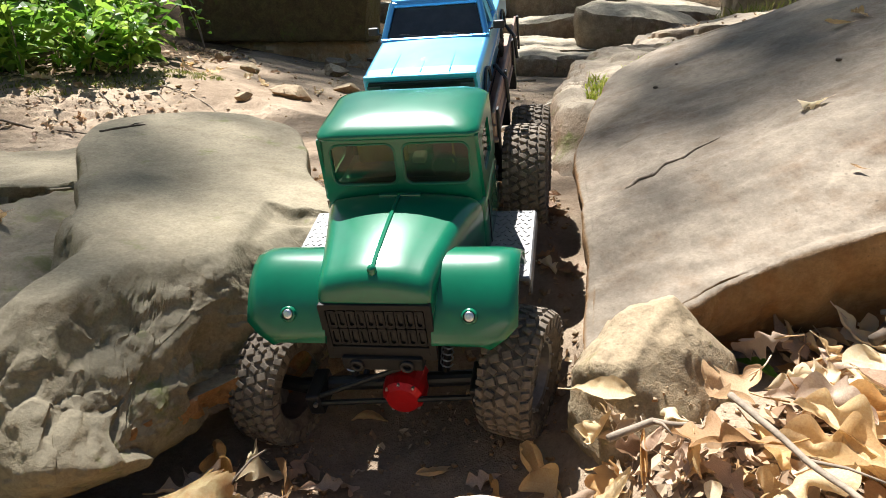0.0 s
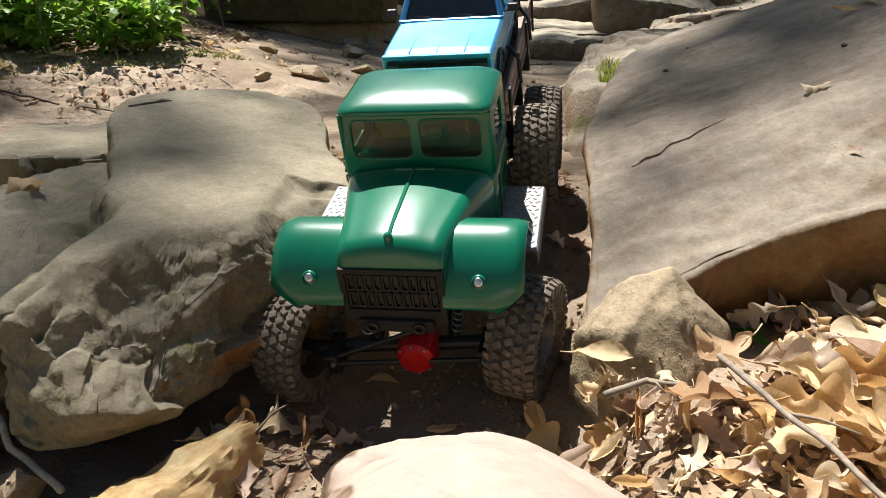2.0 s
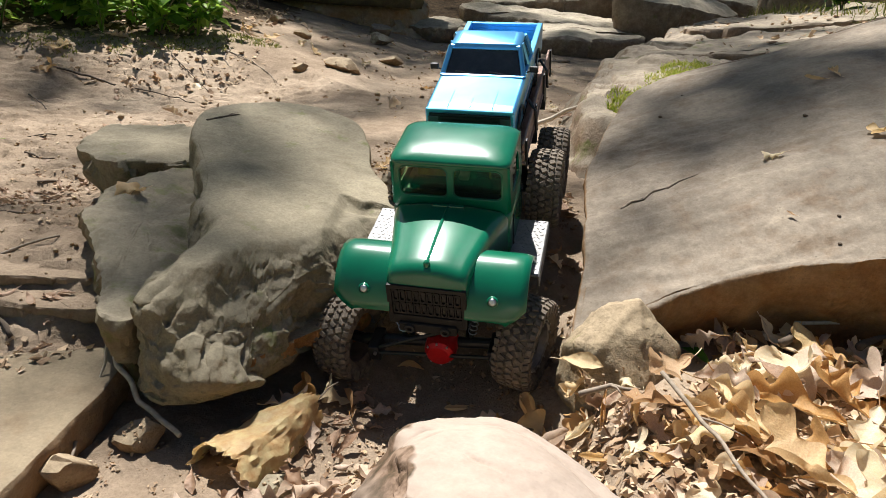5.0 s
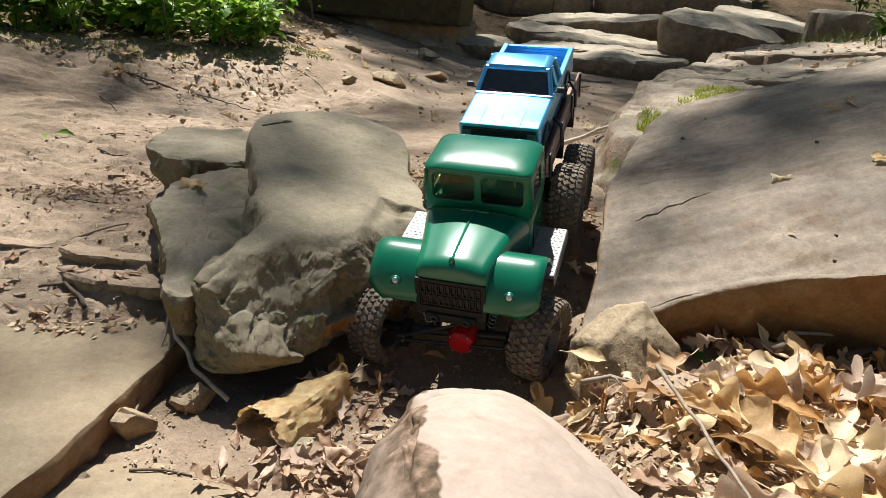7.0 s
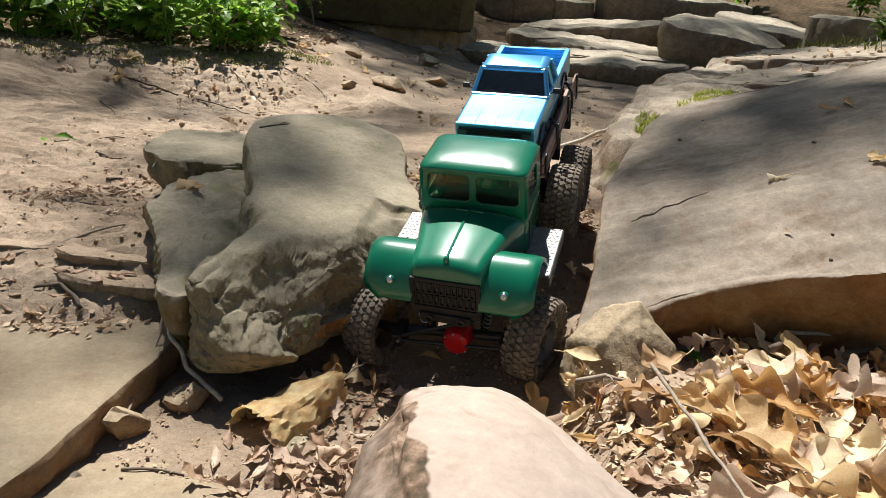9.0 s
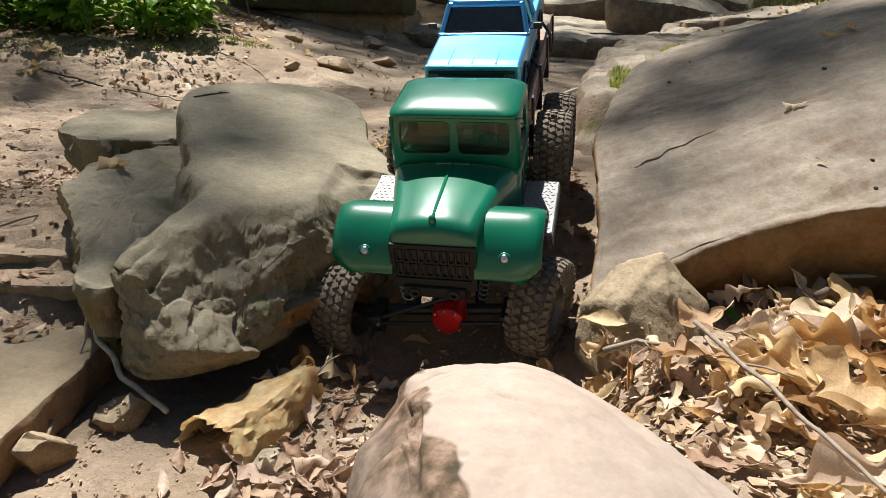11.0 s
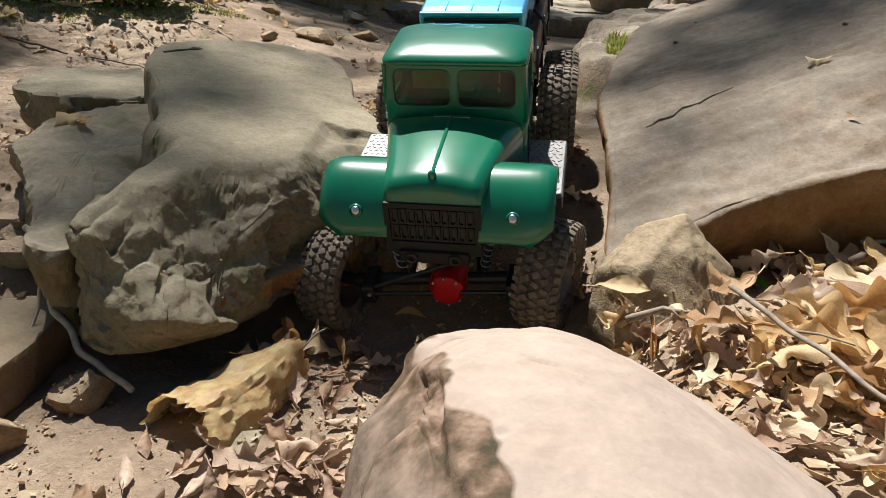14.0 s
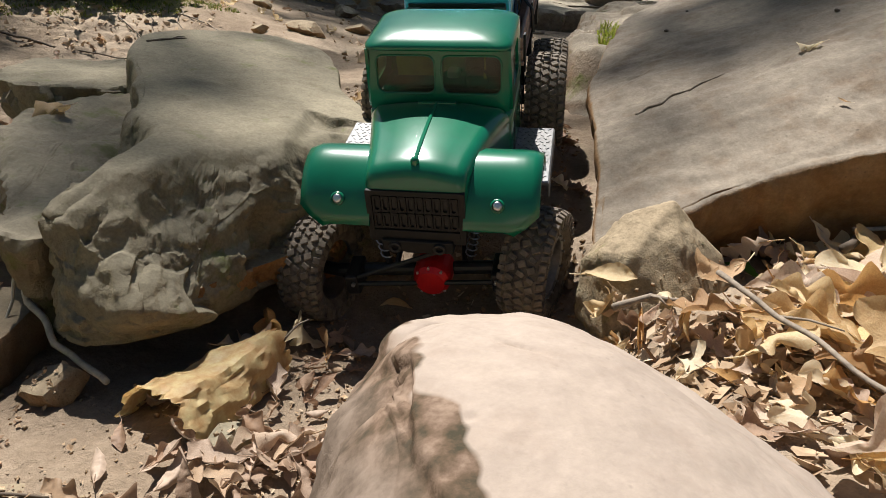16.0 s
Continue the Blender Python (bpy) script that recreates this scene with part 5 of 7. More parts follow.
def chassis():
    for s in (-1, 1):
        part("chassis_rail", box(min(s * 0.030, s * 0.037), max(s * 0.030, s * 0.037), 0.0, 0.68, -0.078, -0.058, 0.001), "black", truck)
    part("bumper_mount", box(-0.042, 0.042, -0.014, 0.004, -0.076, -0.060, 0.002), "grille", truck)
    for s in (-1, 1):
        part("tow_ring", moved(lathe([(0.0055 + 0.0022 * math.cos(a), 0.0022 * math.sin(a)) for a in [2 * math.pi * k / 8 for k in range(9)]], 16, "y"), Matrix.Translation((s * 0.026, -0.016, -0.068))), "black", truck)
        # coil-over shock absorber
        sp = []
        a0, a1 = Vector((s * 0.066, 0.034, -0.040)), Vector((s * 0.052, 0.034, -0.128 + s * 0.006))
        for k in range(64):
            t = k / 63
            ang = t * 2 * math.pi * 7
            c = a0.lerp(a1, 0.12 + 0.76 * t)
            sp.append(c + Vector((0.0068 * math.cos(ang), 0.0068 * math.sin(ang), 0)))
        sh = part("shock_absorber", tube([a0, a1], 0.0040, 10), "black", truck)
        part("spring", tube(sp, 0.0010, 5), "steel", sh, "bright coil spring")
        for y in (0.366, 0.519):
            part("shock_absorber", tube([(s * 0.060, y + 0.03, -0.045), (s * 0.062, y, -0.100)], 0.0055, 10), "black", truck)
    for i, y in enumerate((0.030, 0.366, 0.519)):
        zc = (0.0, -0.069, -0.110)[i]
        ax = part("axle", tube([(-0.118, y, zc), (0.118, y, zc)], 0.0085, 12), "black", truck)
        if i == 0:
            ax.matrix_basis = pose(0, 0, -0.1355, 0, -6, 0)
        yy = y - 0.006
        dif = lathe([(0.0002, -0.028), (0.017, -0.0270), (0.0225, -0.021), (0.0245, -0.012), (0.0245, 0.012), (0.020, 0.02), (0.0002, 0.022)], 20, "y")
        dif.transform(Matrix.Translation((0.009, yy, zc + 0.002)) @ Matrix.Rotation(radians(22.5), 4, "Y"))
        cov = part("diff_cover", dif, "red" if i == 0 else "black", ax, "red anodised differential cover" if i == 0 else "")
        if i == 0:
            for k in range(8):
                a = 2 * math.pi * k / 8
                b = lathe([(0.0002, -0.0258), (0.0018, -0.0255), (0.0018, -0.015)], 8, "y")
                b.transform(Matrix.Translation((0.009 + 0.0205 * math.cos(a), yy + 0.001, zc + 0.002 + 0.0205 * math.sin(a))))
                part("cover_screw", b, "steel", cov)
            part("steering_rod", tube([(-0.092, y - 0.030, zc + 0.001), (0.092, y - 0.030, zc + 0.001)], 0.0032, 8), "black", ax)
            part("drag_link", tube([(-0.084, y - 0.028, zc + 0.010), (0.040, y - 0.016, zc + 0.044)], 0.0030, 8), "black", ax)
            for s in (-1, 1):
                part("steering_knuckle", box(min(s * 0.084, s * 0.102), max(s * 0.084, s * 0.102), y - 0.034, y + 0.012, zc - 0.014, zc + 0.014, 0.003), "black", ax)
                part("knuckle_screw", moved(lathe([(0.0002, -0.003), (0.0026, -0.0025), (0.0026, 0.002)], 10, "y"), Matrix.Translation((s * 0.090, y - 0.035, zc + 0.004))), "steel", ax)
                part("link_rod", tube([(s * 0.045, y + 0.004, zc - 0.004), (s * 0.032, y + 0.15, 0.055)], 0.0035, 8), "black", ax)
    part("servo", box(-0.022, 0.018, 0.006, 0.030, -0.094, -0.078, 0.002), "black", truck)
    part("servo_label", box(-0.006, 0.006, 0.0045, 0.0058, -0.090, -0.083, 0.0003), "steel", truck)
    part("gearbox", box(-0.028, 0.028, 0.16, 0.24, -0.100, -0.062, 0.006), "black", truck)


chassis()
R_TYRE, W_TYRE = 0.0705, 0.054
for x, y, z, st, ro in ((-0.143, 0.036, -0.150, -12, 0.1), (0.134, 0.036, -0.121, -14, 0.4), (-0.123, 0.366, -0.069, 0, 0.2), (0.123, 0.366, -0.069, 0, 0.7),
                        (-0.121, 0.519, -0.110, 0, 0.5), (0.121, 0.519, -0.110, 0, 0.9)):
    wheel(truck, x, y, z, R_TYRE, W_TYRE, st, ro)


def flatbed():
    deck = part("bed_deck", box(-0.087, 0.087, 0.312, 0.70, 0.002, 0.008, 0.001), "black", truck, "black flatbed deck")
    for i in range(7):
        x = -0.081 + 0.0270 * i
        part("deck_plank", box(x - 0.0124, x + 0.0124, 0.314, 0.698, 0.0085, 0.0125, 0.0008), "wood", deck, "weathered wooden plank")
    for s in (-1, 1):
        for k in range(2):
            z = 0.016 + 0.018 * k
            part("side_board", box(min(s * 0.087, s * 0.091), max(s * 0.087, s * 0.091), 0.316, 0.698, z, z + 0.015, 0.001), "wood", deck, "pale pinkish wooden side board")
        for y in (0.325, 0.45, 0.575, 0.688):
            part("stake", box(min(s * 0.092, s * 0.0955), max(s * 0.092, s * 0.0955), y - 0.005, y + 0.005, -0.004, 0.052, 0.001), "black", deck)
    for y in (0.36, 0.50, 0.64):
        part("cross_member", box(-0.09, 0.09, y, y + 0.012, -0.058, 0.0015, 0.001), "black", deck)
    # straps that hold the load
    for y in (0.43, 0.60):
        for s in (-1, 1):
            part("strap", tube([(s * 0.0975, y, 0.012), (s * 0.095, y + 0.006, 0.045), (s * 0.080, y + 0.02, 0.060), (s * 0.066, y + 0.028, 0.048)], 0.0028, 6), "black", deck, "black tie-down strap")
    part("headboard", box(-0.085, 0.085, 0.304, 0.309, 0.004, 0.050, 0.001), "black", deck)


flatbed()

# ---- the blue pickup that rides on the flatbed ----
pickup = new("blue_pickup")
pickup.empty_display_size = 0.04
PICK = TRUCK @ pose(0.0, 0.322, 0.0125, 0.8, 0, 0)
pickup.matrix_basis = PICK @ Matrix.Diagonal((1.09, 1.0, 1.0, 1.0))
tagged(pickup, "metallic blue model pickup strapped onto the flatbed", "model truck")


def pick_section(y, half, top, bottom, shoulder=0.006, crown=0.0015):
    return hood_section(y, half, top, crown, shoulder, bottom)


def build_pickup():
    # local: y back from the nose, z up from the deck
    HZ = 0.0905
    part("body", loft([pick_section(y, h, t, 0.036) for y, h, t in ((0.0, 0.066, HZ - 0.006), (0.003, 0.0685, HZ - 0.0015), (0.02, 0.0695, HZ), (0.08, 0.070, HZ + 0.001), (0.118, 0.070, HZ + 0.002),
                                                                    (0.128, 0.070, HZ + 0.002), (0.205, 0.070, HZ + 0.001), (0.212, 0.070, HZ - 0.004))]), "blue", pickup, smooth=False)["label"] = "metallic blue body"
    # bonnet creases
    for x in (-0.034, 0.0, 0.034):
        part("bonnet_crease", box(x - 0.0008, x + 0.0008, 0.006, 0.112, HZ - 0.0006, HZ + 0.0019, 0.0004), "blue", pickup)
    part("bonnet_lip", box(-0.067, 0.067, -0.003, 0.004, HZ - 0.006, HZ + 0.0005, 0.0015), "blue", pickup)
    g = part("front_grille", box(-0.062, 0.062, -0.004, 0.001, 0.060, HZ - 0.008, 0.001), "black", pickup, "black front grille")
    for k in range(4):
        part("grille_bar", box(-0.044, 0.044, -0.0055, -0.004, 0.063 + 0.005 * k, 0.0645 + 0.005 * k, 0.0003), "grille", g)
    for s in (-1, 1):
        part("headlight", box(min(s * 0.047, s * 0.063), max(s * 0.047, s * 0.063), -0.0062, -0.0035, 0.064, 0.079, 0.001), "lamp", pickup, "clear headlight")
    part("front_bumper", box(-0.070, 0.070, -0.014, -0.002, 0.040, 0.055, 0.003), "black", pickup)
    # greenhouse: slanted pillars, roof and tinted glass
    zb, zr = HZ + 0.002, HZ + 0.041
    base = [(-0.066, 0.120), (0.066, 0.120), (0.067, 0.214), (-0.067, 0.214)]
    top = [(-0.055, 0.156), (0.055, 0.156), (0.056, 0.210), (-0.056, 0.210)]
    for i, nm in enumerate(("windscreen", "side_window", "rear_window", "side_window")):
        a, b = i, (i + 1) % 4
        quad = []
        for (x, y), z in ((base[a], zb), (base[b], zb), (top[b], zr - 0.003), (top[a], zr - 0.003)):
            quad.append(Vector((x * 0.985, y + (0.002 if y < 0.17 else -0.001), z)))
        nrm = (quad[1] - quad[0]).cross(quad[3] - quad[0]).normalized()
        part(nm, loft([quad, [q - nrm * 0.0012 for q in quad]]), "darkglass", pickup, "dark tinted cab glass")
    secs = []
    for z, gx, gy in ((zr - 0.004, 1.03, 0.0), (zr, 1.03, 0.0), (zr + 0.004, 0.98, 0.003), (zr + 0.0055, 0.8, 0.010)):
        secs.append([(x * gx, (0.183 + (y - 0.183) * (1.04 - gy * 12)), z) for x, y in [(px, py + 0.183) for px, py in round_rect(0.112, 0.058, 0.006, 3)]])
    part("roof", loft(secs), "blue", pickup, smooth=True)
    for s in (-1, 1):
        for (bx, by), (tx, ty) in (((0.0665, 0.119), (0.056, 0.155)), ((0.0675, 0.168), (0.0565, 0.172)), ((0.0675, 0.213), (0.0565, 0.210))):
            part("pillar", tube([(s * bx, by, zb - 0.002), (s * tx, ty, zr)], 0.0042, 8), "blue", pickup)
        part("window_sill", box(min(s * 0.062, s * 0.070), max(s * 0.062, s * 0.070), 0.118, 0.214, zb - 0.002, zb + 0.003, 0.001), "blue", pickup)
        mir = part("mirror", box(min(s * 0.074, s * 0.088), max(s * 0.074, s * 0.088), 0.130, 0.136, HZ + 0.006, HZ + 0.017, 0.002), "black", pickup, "black door mirror")
        part("mirror_arm", tube([(s * 0.067, 0.134, HZ + 0.004), (s * 0.078, 0.133, HZ + 0.009)], 0.0014, 6), "black", mir)
        # wheel arches
        for y in (0.05, 0.278):
            arch = [(s * 0.0712, y + 0.034 * math.cos(a), 0.042 + 0.030 * math.sin(a)) for a in [math.pi * k / 12 for k in range(13)]]
            part("arch_trim", tube(arch, 0.0022, 6), "black", pickup)
        part("side_trim", box(min(s * 0.070, s * 0.0716), max(s * 0.070, s * 0.0716), 0.09, 0.245, 0.058, 0.061, 0.0004), "steel", pickup, "bright side trim")
    part("windscreen_header", tube([(-0.056, 0.1545, zr - 0.0015), (0.056, 0.1545, zr - 0.0015)], 0.0042, 8), "blue", pickup)
    part("cowl", tube([(-0.066, 0.1170, zb), (0.066, 0.1170, zb)], 0.0034, 8), "blue", pickup)
    part("windscreen_trim", tube([(-0.060, 0.1185, zb + 0.001), (0.060, 0.1185, zb + 0.001)], 0.0018, 6), "black", pickup)
    for x0, x1 in ((-0.045, -0.005), (0.010, 0.052)):
        part("wiper", tube([(x0 + 0.034, 0.119, zb + 0.002), (x0 + 0.01, 0.122, zb + 0.0055), (x0, 0.1225, zb + 0.006)], 0.0011, 6), "black", pickup)
    # load bed: hollow box with thick rails and ribbed floor
    y0, y1, z0, z1 = 0.216, 0.366, 0.040, HZ + 0.001
    bed = part("load_bed", box(-0.068, 0.068, y0, y1, z0, z0 + 0.010, 0.001), "blue", pickup, "blue load bed")
    for s in (-1, 1):
        part("bed_side", box(min(s * 0.060, s * 0.070), max(s * 0.060, s * 0.070), y0, y1, z0, z1, 0.0015), "blue", bed)
    part("bed_front", box(-0.060, 0.060, y0, y0 + 0.005, z0, z1 - 0.002, 0.001), "blue", bed)
    tg = part("tailgate", box(-0.060, 0.060, y1 - 0.007, y1, z0, z1 - 0.001, 0.001), "blue", bed)
    for k in range(5):
        part("tailgate_rib", box(-0.056, 0.056, y1 - 0.0085, y1 - 0.0072, z0 + 0.014 + 0.007 * k, z0 + 0.017 + 0.007 * k, 0.0004), "blue", tg)
    for k in range(9):
        x = -0.048 + 0.012 * k
        part("floor_rib", box(x - 0.003, x + 0.003, y0 + 0.006, y1 - 0.008, z0 + 0.0102, z0 + 0.012, 0.0005), "blue", bed)
    part("rear_bumper", box(-0.066, 0.066, y1 + 0.001, y1 + 0.010, 0.040, 0.052, 0.002), "black", pickup)
    part("chassis", box(-0.035, 0.035, 0.0, 0.36, 0.020, 0.036, 0.002), "black", pickup)
    for y in (0.05, 0.278):
        for s in (-1, 1):
            wheel(pickup, s * 0.058, y, 0.030, 0.030, 0.022)
        part("axle", tube([(-0.05, y, 0.030), (0.05, y, 0.030)], 0.004, 8), "black", pickup)


build_pickup()


# ---- dropping things onto the stones and the ground ----
from mathutils.bvhtree import BVHTree


def solid_tree():
    verts, polys = [], []
    for ob in SOLIDS:
        base = len(verts)
        at = ob.location + (ob.parent.location if ob.parent else Vector((0, 0, 0)))
        verts += [tuple(v.co + at) for v in ob.data.vertices]
        polys += [tuple(base + i for i in p.vertices) for p in ob.data.polygons]
    return BVHTree.FromPolygons(verts, polys)


TREE = solid_tree()


def drop(x, y, top=1.2):
    hit = TREE.ray_cast(Vector((x, y, top)), Vector((0, 0, -1)))
    return (hit[0], hit[1]) if hit[0] is not None else (Vector((x, y, zg(x, y))), Vector((0, 0, 1)))


rng = random.Random(7)


# ---- leaves ----
def oak_leaf_bm(seed, rows=40, cols=4, lobes=3.5, curl=0.5, cup=0.3, broad=0.30, twist=0.2, stem=True):
    """A lobed, curled dry leaf one unit long, lying along y."""
    r = random.Random(seed)
    ph = [r.uniform(-0.12, 0.12), r.uniform(0.05, 0.3)]
    roll = [r.uniform(0.2, 1.0) * r.choice((1, 1, -1)), r.uniform(0.2, 1.0) * r.choice((1, 1, -1))]
    bm = bmesh.new()
    grid = []
    for i in range(rows + 1):
        t = i / rows
        env = math.sin(math.pi * min(1.0, t * 0.95 + 0.04)) ** 0.8 * (0.42 + 0.75 * t) * (1.0 if t < 0.8 else 1.0 - 1.4 * (t - 0.8))
        row = []
        for j in range(-cols, cols + 1):
            u = j / cols
            k = 0 if j < 0 else 1
            lob = 0.34 + 0.66 * (0.5 - 0.5 * math.cos(2 * math.pi * (lobes * t + ph[k]))) ** 0.75 if lobes else 1.0
            if lobes and t > 0.86:
                lob = max(lob, 0.75)
            w = broad * env * (1 - (1 - lob) * min(1.0, abs(u) * 1.05))
            w *= 1.0 + 0.16 * math.sin(6 * t + seed + 2 * k) + 0.05 * math.sin(31 * t + seed * 2)
            x, y = u * w, t + (0.22 * abs(u) * w if lobes else 0.0)
            # lobes roll in or out one by one
            a = roll[k] * (0.6 + 0.9 * math.sin(2.2 * math.pi * lobes * 0.4 * t + seed + k)) * abs(u) ** 1.6 + cup * abs(u)
            z = abs(x) * math.sin(a)
            x *= max(0.25, math.cos(a))
            z += curl * 0.65 * (t - 0.4) ** 2
            y -= 0.14 * abs(curl) * (t - 0.4) ** 2
            z += 0.030 * noise.noise(Vector((x * 6 + seed, y * 6, seed * 1.7))) + 0.014 * noise.noise(Vector((x * 17, y * 17 + seed, 1.0))) - 0.012 * math.exp(-(u / 0.12) ** 2)
            tw = twist * (t - 0.5)
            row.append(bm.verts.new((x * math.cos(tw) - z * math.sin(tw), y - 0.5, z * math.cos(tw) + x * math.sin(tw))))
        grid.append(row)
    for a, b in zip(grid, grid[1:]):
        for k in range(2 * cols):
            bm.faces.new((a[k], a[k + 1], b[k + 1], b[k]))
    if stem:
        mid = grid[0][cols].co
        pts = [mid + Vector((0, 0.25, -0.004)), mid, mid + Vector((0.02, -0.10, 0.02)), mid + Vector((0.05, -0.20, 0.05))]
        st = tube(pts, 0.009, 4)
        me = bpy.data.meshes.new("tmp")
        st.to_mesh(me)
        st.free()
        bm.from_mesh(me)
        bpy.data.meshes.remove(me)
    return bm


def mesh_of(bm, name, mat, smooth=True):
    me = bpy.data.meshes.new(name)
    bm.to_mesh(me)
    bm.free()
    if smooth:
        me.polygons.foreach_set("use_smooth", [True] * len(me.polygons))
    me.materials.append(M[mat])
    return me


OAK = [mesh_of(oak_leaf_bm(k + 1, lobes=(3.0, 2.6, 3.4, 4.0)[k % 4], curl=(0.5, -0.4, 0.9, 0.2, -0.8, 1.2)[k % 6], cup=(0.3, 0.6, -0.35, 0.8, 0.15)[k % 5],
                           broad=(0.42, 0.36, 0.47, 0.38)[k % 4], twist=(0.3, -0.5, 0.9, 0.1, -1.0)[k % 5]), "oak_leaf", "oak") for k in range(18)]
PLAIN = [mesh_of(oak_leaf_bm(k + 40, lobes=0.0, curl=(0.7, -0.5, 1.1)[k % 3], cup=(0.8, 0.3, -0.5, 1.2)[k % 4], broad=(0.18, 0.23)[k % 2], twist=(0.4, -0.6)[k % 2]), "dry_leaf", "oak") for k in range(8)]
BROWN = [mesh_of(oak_leaf_bm(k + 80, lobes=(0.0, 3.0, 0.0, 2.6)[k % 4], curl=(0.5, -0.4, 0.9)[k % 3], cup=(0.4, 0.2, -0.4, 0.7)[k % 4], broad=(0.24, 0.38)[k % 2], twist=(0.4, -0.5)[k % 2]), "dry_leaf", "brown") for k in range(8)]
LEAF_LABELS = {"oak_leaf": "curled dry tan oak leaf lying on the litter", "dry_leaf": "curled dry brown leaf lying on the litter"}


PLACED = {"oak_leaf": 0, "dry_leaf": 0}
SPARE = []


def put_leaf(x, y, size, lift=0.0, tilt=0.35, me=None, turn=None, mat_label="", flat=False, top=1.2):
    strewn = me is None or me in BROWN
    me = me or (rng.choice(OAK) if rng.random() < (0.85 if size > 0.055 else 0.3) else rng.choice(PLAIN + BROWN))
    p, nrm = drop(x, y, top)
    if strewn and p.z - zg(x, y) > 0.04:
        return None
    q = Vector((0, 0, 1)).rotation_difference(nrm.lerp(Vector((0, 0, 1)), 0.4))
    e = Euler((rng.gauss(0, tilt), rng.gauss(0, tilt), turn if turn is not None else rng.uniform(0, 6.28)))
    m = Matrix.Translation(p + Vector((0, 0, 0.0005 + lift if flat else 0.004 + lift + size * 0.06))) @ q.to_matrix().to_4x4() @ e.to_matrix().to_4x4() @ Matrix.Scale(size, 4)
    kind = "oak_leaf" if "oak" in me.name else "dry_leaf"
    if strewn and PLACED[kind] >= 255:
        SPARE.append((me, m))
        return None
    PLACED[kind] += 1
    ob = new(kind, me)
    ob.matrix_basis = m
    tagged(ob, mat_label or LEAF_LABELS[kind], "leaf", "fallen leaves")
    return ob


def clear(x, y, pad=0.0):
    """Outside the boulder, the wedge stone and the truck's wheels."""
    b = ((x - 0.05) / (0.17 + pad)) ** 2 + ((y - 0.14) / (0.20 + pad)) ** 2 > 1.0
    w = ((x - 0.215) / (0.085 + pad)) ** 2 + ((y - 0.60) / (0.10 + pad)) ** 2 > 1.0
    return b and w


# the deep drift on the right, thinning to crumbs beside the boulder
n_put = 0
while n_put < 250:
    x, y = rng.uniform(0.13, 0.80), rng.uniform(0.16, 0.66)
    if not clear(x, y, 0.02) or y > 0.62 + 0.1 * (x - 0.2):
        continue
    if drop(x, y)[0].z > 0.045:
        continue
    near = sm(x - 0.17 - 0.35 * max(0.0, 0.34 - y), 0.0, 0.10)
    if rng.random() > 0.18 + near:
        continue
    heap = sm(x, 0.20, 0.38) * sm(0.66 - y, 0.0, 0.16)
    put_leaf(x, y, rng.uniform(0.030, 0.074) * (0.75 + 0.5 * heap), lift=rng.uniform(0, 0.032) * heap, tilt=0.28)
    n_put += 1
# a bank of leaves against the foot of the slab
for k in range(80):
    x = rng.uniform(0.30, 0.95)
    y = 0.635 + 0.05 * sm(x, 0.5, 0.9) + rng.uniform(-0.06, 0.03)
    put_leaf(x, y, rng.uniform(0.035, 0.075), lift=rng.uniform(0.0, 0.035), tilt=0.5, top=0.03)
# big pale leaves on top of the drift
for x, y, s, turn in ((0.36, 0.47, 0.125, 1.2), (0.42, 0.38, 0.115, 2.6), (0.33, 0.36, 0.12, 0.3), (0.47, 0.50, 0.11, -0.8), (0.40, 0.56, 0.11, 2.0), (0.30, 0.50, 0.10, 3.6),
                      (0.52, 0.42, 0.12, 0.2), (0.27, 0.42, 0.10, -1.4), (0.44, 0.29, 0.115, 1.0), (0.36, 0.27, 0.12, 4.0), (0.24, 0.52, 0.085, 2.2), (0.21, 0.455, 0.08, 1.0)):
    put_leaf(x, y, s, lift=0.030, tilt=0.22, me=rng.choice(OAK), turn=turn)
for k in range(26):
    x, y = rng.uniform(0.27, 0.66), rng.uniform(0.22, 0.60)
    put_leaf(x, y, rng.uniform(0.085, 0.125), lift=rng.uniform(0.020, 0.038), tilt=0.2, me=rng.choice(OAK))
# left of the boulder, below the big rock
for k in range(40):
    x, y = rng.uniform(-0.27, -0.11), rng.uniform(0.34, 0.62)
    put_leaf(x, y, rng.uniform(0.025, 0.058), lift=rng.uniform(0, 0.010), tilt=0.3, me=rng.choice(BROWN))
for x, y, s, turn in ((-0.205, 0.575, 0.085, 0.2), (-0.175, 0.60, 0.06, 1.5), (-0.23, 0.56, 0.07, -0.6), (-0.15, 0.585, 0.06, 0.9), (-0.17, 0.40, 0.07, 1.8)):
    put_leaf(x, y, s, lift=0.012, tilt=0.6, turn=turn)
# in front of and under the truck
for k in range(16):
    put_leaf(rng.uniform(-0.10, 0.13), rng.uniform(0.38, 0.70), rng.uniform(0.03, 0.065), tilt=0.4)
put_leaf(0.095, 0.555, 0.075, 0.01, 0.3, turn=0.3)
put_leaf(0.115, 0.50, 0.09, 0.01, 0.25, turn=1.9)
put_leaf(0.14, 0.545, 0.06, 0.02, 0.7, me=PLAIN[1])
for k in range(22):
    put_leaf(rng.uniform(0.085, 0.20), rng.uniform(0.44, 0.545), rng.uniform(0.03, 0.06), lift=rng.uniform(0.0, 0.02), tilt=0.5)
# wedged in the gaps beside the rocks
for k in range(22):
    put_leaf(rng.uniform(-0.21, -0.10), rng.uniform(0.92, 1.40), rng.uniform(0.025, 0.06), tilt=0.4)
